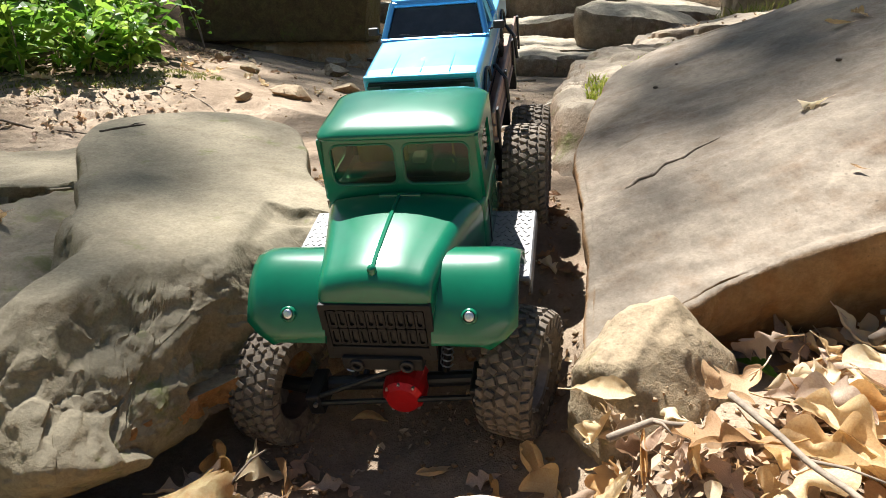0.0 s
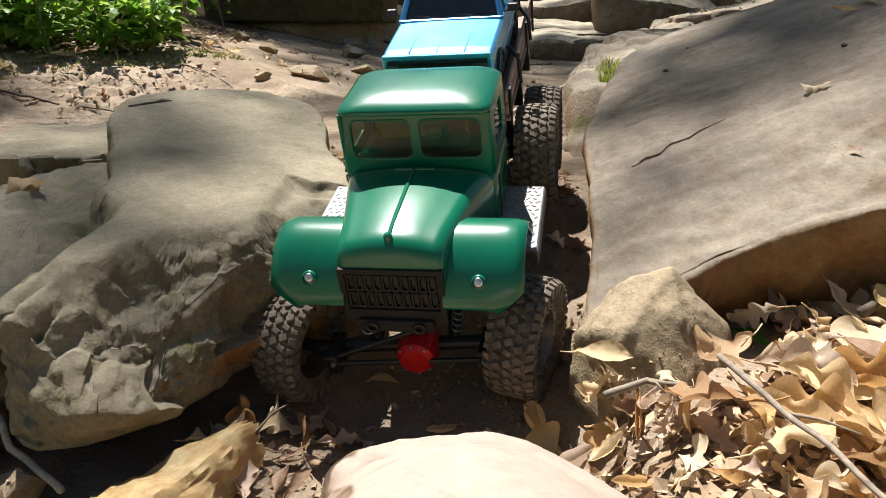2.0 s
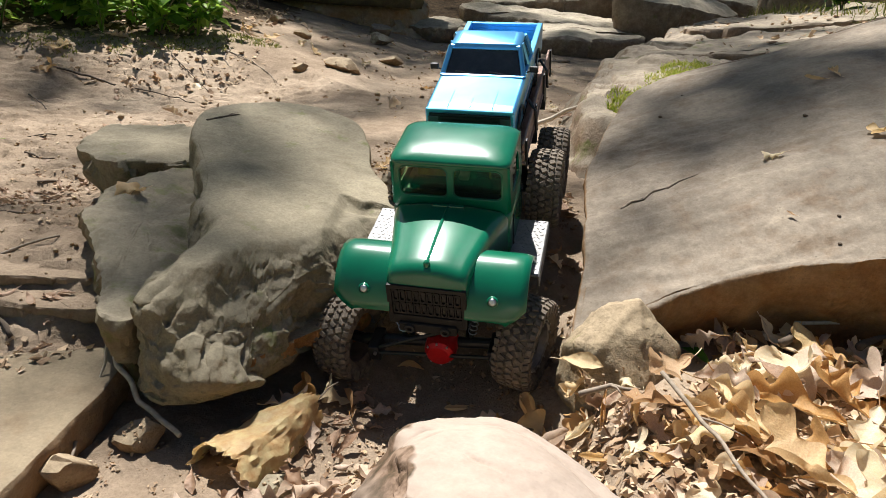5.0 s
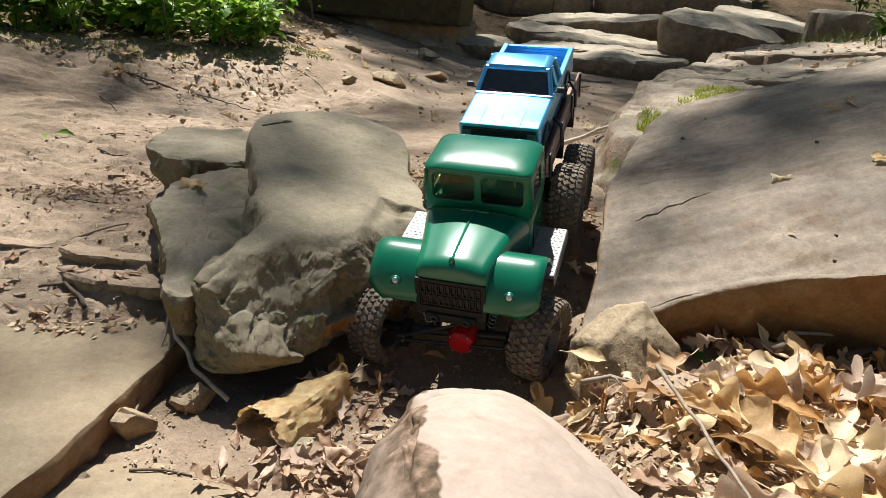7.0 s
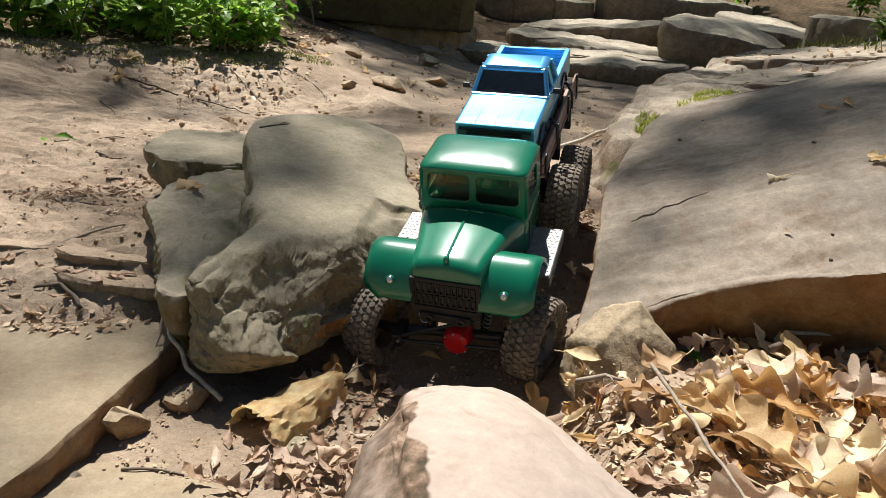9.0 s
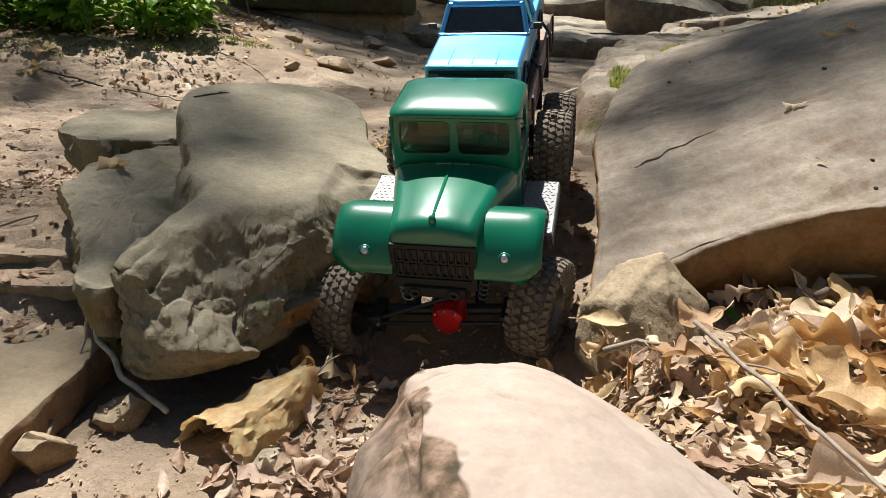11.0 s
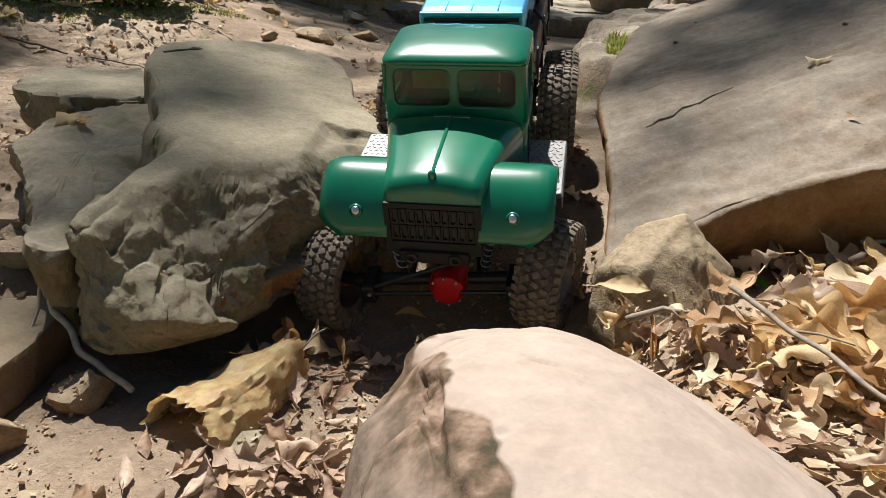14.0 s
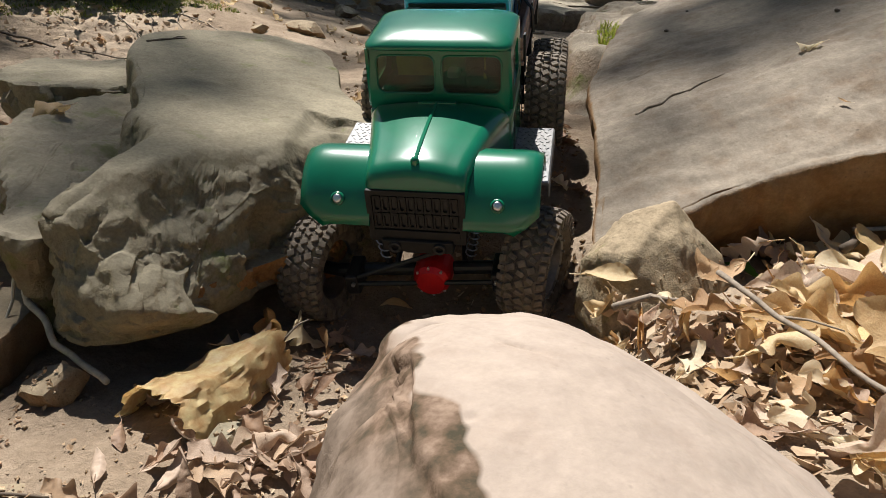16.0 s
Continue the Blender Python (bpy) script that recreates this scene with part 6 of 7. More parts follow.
for k in range(10):
    put_leaf(rng.uniform(0.10, 0.19), rng.uniform(0.72, 1.2), rng.uniform(0.025, 0.05), tilt=0.4)
# strewn over the path, the bank and the left-hand dirt
for k in range(40):
    put_leaf(rng.uniform(-1.25, -0.55), rng.uniform(0.6, 2.2), rng.uniform(0.02, 0.045), tilt=0.08, me=rng.choice(BROWN), flat=True)
for k in range(30):
    put_leaf(rng.uniform(-1.2, 0.3), rng.uniform(1.6, 4.4), rng.uniform(0.04, 0.08), tilt=0.3)
for k in range(26):
    put_leaf(rng.uniform(-2.2, -0.9), rng.uniform(1.8, 3.6), rng.uniform(0.06, 0.1), tilt=0.3)
# a dark strip of matted leaves along the back of the flat slab
for k in range(44):
    put_leaf(rng.uniform(-1.0, -0.50), rng.uniform(0.58, 0.68), rng.uniform(0.02, 0.045), lift=rng.uniform(0.0, 0.004), tilt=0.15, me=rng.choice(BROWN), flat=True)
# a trail of curled scraps beside the mossy rocks
for k in range(110):
    u = rng.random() ** 0.7
    x = -1.02 + 0.30 * u + rng.gauss(0, 0.02)
    y = 0.97 + 0.16 * u + rng.gauss(0, 0.035 + 0.05 * u)
    put_leaf(x, y, rng.uniform(0.014, 0.030), lift=rng.uniform(0.0, 0.004), tilt=0.25, me=rng.choice(BROWN))
# singles on the stones
put_leaf(0.440, 0.855, 0.034, 0.0, 0.15, OAK[2], 1.2, "small tan oak leaf lying on the slab")
put_leaf(0.582, 0.838, 0.05, 0.0, 0.3, OAK[5], 0.4, "small tan oak leaf lying on the slab")
put_leaf(0.425, 0.715, 0.016, 0.0, 0.1, PLAIN[0], 0.7, "tiny pale leaf scrap lying on the slab")
put_leaf(0.590, 1.115, 0.038, 0.0, 0.3, PLAIN[3], 1.3, "dark curled leaf in a dent of the slab")
put_leaf(0.625, 1.12, 0.035, 0.0, 0.3, OAK[1], 0.2, "small tan oak leaf lying on the slab")
put_leaf(-0.553, 0.841, 0.062, 0.0, 0.2, OAK[2], 1.1, "tan oak leaf lying on the mossy rock")
for x, y in ((1.05, 1.65), (1.2, 1.75), (1.35, 1.72), (1.5, 1.9), (0.9, 2.1), (1.6, 2.1), (1.25, 2.3)):
    put_leaf(x, y, rng.uniform(0.06, 0.1), 0.0, 0.3, OAK[rng.randrange(14)])

# brown litter on the dirt between the big rock and the boulder
for k in range(30):
    x, y = rng.uniform(-0.34, -0.10), rng.uniform(0.31, 0.52)
    put_leaf(x, y, rng.uniform(0.022, 0.050), lift=rng.uniform(0, 0.006), tilt=0.25, me=rng.choice(BROWN))


def join_spare(name, label, mat, picked):
    """The leaves past counting, joined into one litter."""
    verts, faces = [], []
    for me, m in picked:
        k = len(verts)
        verts += [tuple(m @ v.co) for v in me.vertices]
        faces += [tuple(k + i for i in p.vertices) for p in me.polygons]
    me = bpy.data.meshes.new(name)
    me.from_pydata(verts, [], faces)
    me.polygons.foreach_set("use_smooth", [True] * len(me.polygons))
    me.materials.append(M[mat])
    tagged(new(name, me), label, "leaf litter", "", "stuff")


join_spare("leaf_drift", "scattered dry tan oak leaves on the ground", "loose", [p for p in SPARE if p[0] not in BROWN])
join_spare("dead_leaves", "matted brown dead leaves on the dirt", "brown", [p for p in SPARE if p[0] in BROWN])


def green_leaf(x, y, size, turn, label):
    ob = put_leaf(x, y, size, 0.003, 0.15, PLAIN[1], turn, label)
    ob.data = ob.data.copy()
    ob.data.materials[0] = M["fresh"]
    return ob


green_leaf(0.303, 0.615, 0.05, 0.6, "fresh green leaf fallen beside the slab")
green_leaf(-1.18, 1.40, 0.06, 1.5, "fresh green leaf fallen on the dirt")
green_leaf(-1.22, 1.38, 0.05, 0.5, "fresh green leaf fallen on the dirt")


def curled_husk():
    """A big crumpled leaf rolled into an open arch."""
    bm = bmesh.new()
    ax0, ax1 = Vector((-0.270, 0.415, -0.124)), Vector((-0.198, 0.548, -0.118))
    d = (ax1 - ax0).normalized()
    side = d.cross(Vector((0, 0, 1))).normalized()
    # papery folds: left flap, sloping roof, creased ridge, steep right wall
    fold = [(-1.12, 0.0), (-1.02, 0.42), (-0.62, 0.98), (-0.10, 1.16), (0.42, 1.20), (0.72, 0.95), (0.92, 0.45), (0.98, 0.0)]
    rows = []
    for i in range(41):
        t = i / 40
        wide, high = 0.046 * (1.0 - 0.52 * t ** 1.5), 0.036 * (1.0 - 0.12 * t) * (1 + 0.10 * noise.noise(Vector((t * 4.0, 0.0, 3.0))))
        row = []
        for j in range(43):
            u = j / 42 * (len(fold) - 1)
            k = min(int(u), len(fold) - 2)
            sx, sz = [fold[k][c] + (fold[k + 1][c] - fold[k][c]) * (u - k) for c in (0, 1)]
            q = Vector((t * 5.0, sx * 1.6, sz * 1.6))
            crease = 0.14 * noise.noise(q * 0.9) + 0.07 * (1 - 2 * abs(noise.noise(q * 1.7))) + 0.03 * noise.noise(Vector((t * 9, u * 5.0, 2.0)))
            rag = (0.10 * noise.noise(Vector((u * 2.3, 1.0, 4.0))) + 0.04 * noise.noise(Vector((u * 7.0, 3.0, 4.0)))) * max(0.0, 1 - 6 * min(t, 1 - t))
            lip = 0.16 * max(0.0, 0.14 - t) / 0.14 * sz
            row.append(bm.verts.new(ax0.lerp(ax1, t + rag) + side * wide * sx * (1 + crease) + Vector((0, 0, 1)) * high * (sz * (1 + crease) + lip)))
        rows.append(row)
    for a, b in zip(rows, rows[1:]):
        for j in range(42):
            bm.faces.new((a[j], a[j + 1], b[j + 1], b[j]))
    bmesh.ops.solidify(bm, geom=bm.faces[:], thickness=0.0010)
    mat = leaf_mat("tan_husk", [(0.0, (0.70, 0.56, 0.33)), (1.0, (0.68, 0.53, 0.30))], 0.5, 0.8, 0.15)
    ob = part("curled_leaf", bm, mat, None, "", smooth=True, recentre=True)
    ob.data.set_sharp_from_angle(angle=radians(28))
    stalk = tube([ax1 - ob.location + Vector((0.0, -0.01, 0.018)), ax1 - ob.location + Vector((0.02, 0.03, 0.030)), ax1 - ob.location + Vector((0.028, 0.055, 0.024))], 0.0016, 6, 0.6)
    part("stalk", stalk, "twig", ob, "thin brown leaf stalk")
    tagged(ob, "large crumpled yellow-tan leaf rolled into an arch", "leaf", "fallen leaves")


curled_husk()


# ---- crumbs of leaf, grit and clods (too many to count) ----
def scatter_crumbs():
    verts, faces = [], []
    zones = [(0.12, 0.82, 0.14, 0.68, 5200, 0.006, 0.026), (-0.42, -0.08, 0.33, 0.66, 1000, 0.002, 0.009), (-0.22, -0.08, 0.85, 1.5, 500, 0.004, 0.014),
             (-0.98, -0.58, 0.86, 1.26, 600, 0.003, 0.012), (-2.8, -0.85, 2.12, 2.62, 1300, 0.006, 0.028), (-1.3, -0.45, 0.48, 1.6, 600, 0.002, 0.010), (0.06, 0.2, 0.65, 1.4, 350, 0.004, 0.012),
             (-0.9, 0.5, 1.5, 4.4, 420, 0.006, 0.022), (-2.6, -1.0, 2.45, 4.0, 1500, 0.01, 0.04), (0.9, 2.4, 1.6, 3.6, 500, 0.01, 0.04), (-0.70, -0.46, 0.47, 0.60, 260, 0.006, 0.020),
             (-0.12, 0.14, 0.36, 0.8, 300, 0.003, 0.012)]
    for x0, x1, y0, y1, n, s0, s1 in zones:
        for _ in range(n):
            x, y = rng.uniform(x0, x1), rng.uniform(y0, y1)
            if x < 0.8 and y < 0.7 and not clear(x, y):
                continue
            if noise.noise(Vector((x * 6, y * 6, 3.0))) < -0.15 and rng.random() < 0.75:
                continue
            p, nrm = drop(x, y)
            s = rng.uniform(s0, s1)
            if p.z - zg(x, y) > 0.035 and not (x > 0.8 and y > 1.6):
                continue
            q = Vector((0, 0, 1)).rotation_difference(nrm)
            e = Euler((rng.gauss(0, 0.35), rng.gauss(0, 0.35), rng.uniform(0, 6.28)))
            m = q.to_matrix() @ e.to_matrix()
            k = len(verts)
            asp = rng.uniform(0.3, 0.9)
            bend = rng.uniform(-0.3, 0.4)
            j = [rng.uniform(-0.16, 0.16) for _ in range(8)]
            loc = [(-0.5 + j[0], j[1], 0), (-0.15 + j[2], -0.5 * asp + j[3], bend * 0.5), (0.5 + j[4], -0.1 + j[5], 0.1), (0.2 + j[6], 0.5 * asp + j[7], bend * 0.6), (0.02 + j[3], 0.05 + j[6], -bend * 0.4)]
            for c in loc:
                verts.append(tuple(p + Vector((0, 0, 0.002 + s * 0.08)) + m @ (Vector(c) * s)))
            faces += [(k, k + 1, k + 4), (k + 1, k + 2, k + 4), (k + 2, k + 3, k + 4), (k + 3, k, k + 4)]
    me = bpy.data.meshes.new("leaf_litter")
    me.from_pydata(verts, [], faces)
    me.materials.append(M["litter"])
    tagged(new("leaf_litter", me), "broken brown leaf crumbs strewn over the dirt", "leaf litter", "", "stuff")


scatter_crumbs()


def scatter_grit():
    verts, faces = [], []
    zones = [(-0.50, -0.08, 0.30, 0.68, 420, 0.001, 0.004), (-1.3, -0.45, 0.48, 1.8, 900, 0.0012, 0.006), (0.05, 0.35, 0.3, 0.66, 500, 0.0012, 0.006),
             (-1.2, 0.4, 1.5, 4.4, 380, 0.003, 0.014), (-0.25, 0.2, 0.7, 1.5, 700, 0.002, 0.008), (-0.15, 0.15, 0.36, 0.7, 300, 0.0015, 0.005)]
    base = [(1, 0, 0), (0, 1, 0), (-1, 0, 0), (0, -1, 0), (0, 0, 1), (0, 0, -1)]
    tri = [(0, 1, 4), (1, 2, 4), (2, 3, 4), (3, 0, 4), (1, 0, 5), (2, 1, 5), (3, 2, 5), (0, 3, 5)]
    for x0, x1, y0, y1, n, s0, s1 in zones:
        for _ in range(n):
            x, y = rng.uniform(x0, x1), rng.uniform(y0, y1)
            p, nrm = drop(x, y)
            if p.z - zg(x, y) > 0.03:
                continue
            s = s0 + (s1 - s0) * rng.random() ** 3
            k = len(verts)
            rot = Euler((rng.uniform(0, 6), rng.uniform(0, 6), rng.uniform(0, 6))).to_matrix()
            for c in base:
                verts.append(tuple(p + rot @ (Vector(c) * s * rng.uniform(0.6, 1.2)) + Vector((0, 0, s * 0.3))))
            faces += [tuple(k + i for i in f) for f in tri]
    me = bpy.data.meshes.new("grit")
    me.from_pydata(verts, [], faces)
    me.polygons.foreach_set("use_smooth", [True] * len(me.polygons))
    me.materials.append(M["tan"])
    tagged(new("grit", me), "sandy grit and small clods of earth", "gravel", "", "stuff")


scatter_grit()


# ---- twigs and roots ----
def twig(pts, r, mat, label, name="twig", taper=0.55, knots=True, lie=True, forks=()):
    """A crooked stick through the points, with side spurs."""
    dense = []
    for a, b in zip(pts, pts[1:]):
        a, b = Vector(a), Vector(b)
        for k in range(6):
            dense.append(a.lerp(b, k / 6))
    dense.append(Vector(pts[-1]))
    out = []
    for i, p in enumerate(dense):
        j = Vector((noise.noise(p * 30), noise.noise(p * 30 + Vector((5, 0, 0))), noise.noise(p * 30 + Vector((0, 7, 0)))))
        out.append(p + j * r * 1.3)
    bms = [tube(out, r, 7, taper)]
    for f, vec in forks:
        p = out[int(f * (len(out) - 1))]
        v = Vector(vec)
        bms.append(tube([p, p + v * 0.5 + Vector((0, 0, r)), p + v], r * 0.55, 5, 0.4))
    ob = part(name, merged(bms), mat, None, "", smooth=True)
    tagged(ob, label, name, "twigs and roots")
    return ob


def on_top(pts, lift):
    return [drop(x, y)[0] + Vector((0, 0, lift)) for x, y in pts]


twig([(0.215, 0.465, 0.045), (0.232, 0.40, 0.042), (0.243, 0.33, 0.045), (0.258, 0.25, 0.045), (0.275, 0.17, 0.05)], 0.0027, "twig", "grey weathered twig lying across the leaves", forks=((0.3, (0.03, -0.04, 0.01)),))
twig([(0.13, 0.475, 0.0), (0.165, 0.49, 0.006), (0.20, 0.485, 0.004)], 0.0036, "twig", "stubby lichen-grey twig among the leaves", forks=((0.5, (0.01, -0.02, 0.0)),))
twig([(0.245, 0.635, 0.050), (0.275, 0.655, 0.056), (0.325, 0.665, 0.062)], 0.0050, "twig", "grey stick wedged under the slab's edge", taper=0.8)
twig([(0.44, 0.655, 0.03), (0.54, 0.672, 0.032), (0.70, 0.69, 0.035)], 0.0028, "root", "thin pale straight stick lying on the leaves", taper=0.9)
twig([(0.40, 0.60, 0.025), (0.45, 0.645, 0.028)], 0.006, "bark", "short dark stick on the leaf litter")
twig([(0.50, 0.60, 0.03), (0.57, 0.65, 0.03)], 0.006, "bark", "short dark stick on the leaf litter")
twig([(-0.462, 0.585, 0.02), (-0.458, 0.565, -0.003), (-0.441, 0.54, -0.054), (-0.401, 0.505, -0.085), (-0.333, 0.462, -0.098)], 0.0038, "root", "pale bare root curving down between the rocks", "root", taper=0.9)
twig([(-0.464, 0.57, -0.01), (-0.462, 0.545, -0.06), (-0.47, 0.51, -0.10)], 0.0022, "root", "thin pale rootlet hanging between the rocks", "root")
twig([(-0.462, 0.465, -0.118), (-0.448, 0.435, -0.10), (-0.43, 0.39, -0.112)], 0.0028, "twig", "small crooked twig leaning on a stone")
twig(on_top([(-0.40, 0.325), (-0.36, 0.335), (-0.325, 0.335)], 0.002), 0.002, "bark", "short reddish-brown stick on the sandy stone")
twig(on_top([(0.222, 0.832), (0.238, 0.848), (0.256, 0.842), (0.272, 0.860), (0.30, 0.862)], 0.002), 0.0026, "twig", "grey crooked twig lying on the slab", forks=((0.4, (0.02, 0.012, 0.003)),))
twig(on_top([(0.295, 0.858), (0.315, 0.876), (0.345, 0.885)], 0.002), 0.0017, "twig", "grey thin twig lying on the slab")
twig(on_top([(-0.512, 1.07), (-0.49, 1.105), (-0.472, 1.135)], 0.001), 0.0022, "bark", "dark twig lying on the grey rock", forks=((0.6, (0.012, 0.03, 0.002)),))
twig(on_top([(-0.62, 0.60), (-0.68, 0.64), (-0.72, 0.63)], 0.003), 0.004, "bark", "short dark stick in the dirt")
twig(on_top([(-0.80, 0.70), (-0.72, 0.78), (-0.66, 0.80)], 0.002), 0.003, "twig", "dry stick lying in the dirt")
for k in range(9):
    x, y = rng.uniform(-1.2, -0.7), rng.uniform(0.55, 1.5)
    a = rng.uniform(-0.5, 0.9)
    L = rng.uniform(0.05, 0.13)
    twig(on_top([(x, y), (x + L * 0.5 * math.cos(a), y + L * 0.5 * math.sin(a)), (x + L * math.cos(a), y + L * math.sin(a))], 0.002), rng.uniform(0.0015, 0.003), "bark", "thin dark twig lying in the dirt")
# thin roots that trail down the bank
for k in range(6):
    x = rng.uniform(-1.55, -0.85)
    y = 2.36 + (x + 1.5) * 0.33 + rng.uniform(-0.05, 0.1)
    dx, dy = rng.uniform(0.1, 0.35), -rng.uniform(0.05, 0.35)
    pts = [(x + dx * t + 0.03 * math.sin(5 * t + k), y + dy * t) for t in (0, 0.25, 0.5, 0.75, 1.0)]
    twig(on_top(pts, 0.004), rng.uniform(0.0014, 0.003), "twig" if k % 3 else "bark", "thin bare root trailing down the dirt bank", "root", taper=0.4)
twig(on_top([(-1.45, 2.18), (-1.27, 2.15), (-1.13, 2.15), (-0.92, 2.04)], 0.006), 0.0042, "bark", "long thin bare root running along the bank", "root", taper=0.35)
twig(on_top([(-1.42, 1.96), (-1.34, 1.88), (-1.22, 1.72)], 0.005), 0.0030, "bark", "short dark root sticking out of the bank", "root", taper=0.4, forks=((0.4, (0.05, -0.03, 0.0)),))
twig(on_top([(0.03, 4.0), (0.25, 3.85), (0.5, 3.9)], 0.01), 0.012, "twig", "dead stick at the foot of the ledges")
twig(on_top([(0.2, 3.4), (0.35, 3.6)], 0.01), 0.009, "twig", "dead stick at the foot of the ledges")
twig(on_top([(0.10, 1.75), (0.30, 1.72)], 0.008), 0.008, "root", "pale dead stick lying on the path")

# pits and specks on the slab
for x, y, s in ((0.342, 1.161, 0.006), (0.53, 0.98, 0.006), (0.48, 0.70, 0.004), (0.47, 0.66, 0.004), (0.40, 1.25, 0.004), (0.62, 0.90, 0.005)):
    p = drop(x, y)[0]
    bm = bmesh.new()
    s *= 0.65
    bmesh.ops.create_icosphere(bm, subdivisions=2, radius=s)
    for v in bm.verts:
        v.co *= 1 + 0.55 * noise.noise(v.co * 300 + Vector((x * 50, 0, 0)))
        v.co.z *= 0.6
    ob = part("seed_husk", bm, "bark", None, smooth=True)
    ob.location = p + Vector((0, 0, s * 0.35))
    tagged(ob, "small dark seed husk lying on the slab", "seed", "seed husks")


# ---- grass, moss and undergrowth ----
def grass_patch(name, label, spots, n, h0, h1, mat="grass", wide=0.003):
    verts, faces = [], []
    for _ in range(n):
        cx, cy, r = rng.choice(spots)
        a, d = rng.uniform(0, 6.28), r * math.sqrt(rng.random())
        x, y = cx + d * math.cos(a), cy + d * math.sin(a)
        p, nrm = drop(x, y)
        h = rng.uniform(h0, h1)
        lean = Vector((rng.gauss(0, 0.5), rng.gauss(0, 0.5), 1)).normalized()
        side = Vector((math.cos(a * 3), math.sin(a * 3), 0)) * wide * rng.uniform(0.6, 1.3)
        k = len(verts)
        mid = p + lean * h * 0.55
        tip = p + lean * h + Vector((lean.x, lean.y, -0.35)) * h * 0.45
        verts += [tuple(p - side), tuple(p + side), tuple(mid + side * 0.8), tuple(mid - side * 0.8), tuple(tip)]
        faces += [(k, k + 1, k + 2, k + 3), (k + 3, k + 2, k + 4)]
    me = bpy.data.meshes.new(name)
    me.from_pydata(verts, [], faces)
    me.materials.append(M[mat])
    return tagged(new(name, me), label, "grass", "", "stuff")


grass_patch("grass", "short yellow-green grass growing on the rock", [(0.40, 1.62, 0.08), (0.50, 1.75, 0.10), (0.58, 1.95, 0.10), (0.36, 1.55, 0.05), (0.64, 2.10, 0.08), (0.45, 1.68, 0.05), (0.54, 1.84, 0.05)], 3200, 0.008, 0.030, "sun_painted_grass", wide=0.0016)
grass_patch("grass", "mossy grass along the top of the bank", [(-1.55, 2.38, 0.14), (-1.3, 2.47, 0.14), (-1.1, 2.55, 0.12), (-1.8, 2.28, 0.14), (-0.95, 2.75, 0.12), (-2.05, 2.2, 0.16), (-2.3, 2.12, 0.16)], 3000, 0.006, 0.022, wide=0.002)
grass_patch("grass", "rank grass and weeds beside the creek", [(1.9, 3.3, 0.35), (2.3, 3.6, 0.4), (2.6, 3.2, 0.4), (1.6, 3.9, 0.2), (2.0, 2.7, 0.2)], 700, 0.03, 0.10, wide=0.003)


def broad_leaf(verts, faces, p, d, size, roll):
    """A pointed, folded leaf blade of six faces."""
    d = d.normalized()
    s = d.cross(Vector((0, 0, 1)))
    s = s.normalized() if s.length > 1e-4 else Vector((1, 0, 0))
    u = s.cross(d)
    s, u = s * math.cos(roll) + u * math.sin(roll), u * math.cos(roll) - s * math.sin(roll)
    k = len(verts)
    rows = ((0.0, 0.02, 0.0), (0.25, 0.30, 0.03), (0.55, 0.34, 0.02), (0.82, 0.17, -0.05), (1.0, 0.01, -0.13))
    for t, w, z in rows:
        c = p + d * size * t + u * size * z
        verts.append(tuple(c - s * size * w + u * size * w * 0.35))
        verts.append(tuple(c))
        verts.append(tuple(c + s * size * w + u * size * w * 0.35))
    for i in range(4):
        a = k + 3 * i
        faces += [(a, a + 1, a + 4, a + 3), (a + 1, a + 2, a + 5, a + 4)]


def shrub(x, y, height, stems, leaf, seed, label):
    r = random.Random(seed)
    root = new("shrub")
    p0 = drop(x, y, 6.0)[0]
    root.location = p0
    root.empty_display_size = 0.1
    tagged(root, label, "shrub", "undergrowth")
    verts, faces = [], []
    for _ in range(stems):
        a = r.uniform(0, 6.28)
        lean = r.uniform(0.1, 0.75)
        h = height * r.uniform(0.55, 1.1)
        pts = [Vector((math.cos(a) * lean * h * t ** 1.4, math.sin(a) * lean * h * t ** 1.4, h * t - 0.12 * h * t * t)) for t in (0, 0.25, 0.5, 0.75, 1.0)]
        part("stem", tube(pts, 0.004, 5, 0.4), "twig" if r.random() < 0.4 else "fresh", root)
        for i in range(int(7 + 11 * h / 0.4)):
            t = r.uniform(0.22, 1.0)
            f = t * 4
            j = min(3, int(f))
            c = pts[j].lerp(pts[j + 1], f - j)
            d = Vector((r.gauss(0, 1), r.gauss(0, 1), r.gauss(0.1, 0.5)))
            c = c + d.normalized() * r.uniform(0.0, 0.07)
            broad_leaf(verts, faces, c, d, leaf * r.uniform(0.6, 1.25), r.uniform(-0.6, 0.6))
    me = bpy.data.meshes.new("foliage")
    me.from_pydata(verts, [], faces)
    me.materials.append(M["fresh"])
    fo = new("foliage", me)
    fo.parent = root
    tagged(fo, "broad green leaves", kind="stuff")
    return root


for k in range(88):
    x = -3.3 + 2.42 * (k % 44) / 43 + rng.uniform(-0.08, 0.08)
    y = 2.40 + 0.33 * (x + 1.5) + (rng.uniform(0.10, 0.40) if k < 44 else rng.uniform(0.4, 1.3))
    if x > -0.30 - 0.29 * y:
        continue
    low = 0.55 if k < 44 and k % 3 else 1.0
    shrub(x, y, rng.uniform(0.20, 0.46) * low, rng.randrange(4, 8), rng.uniform(0.035, 0.085), 100 + k, "leafy green undergrowth above the dirt bank")
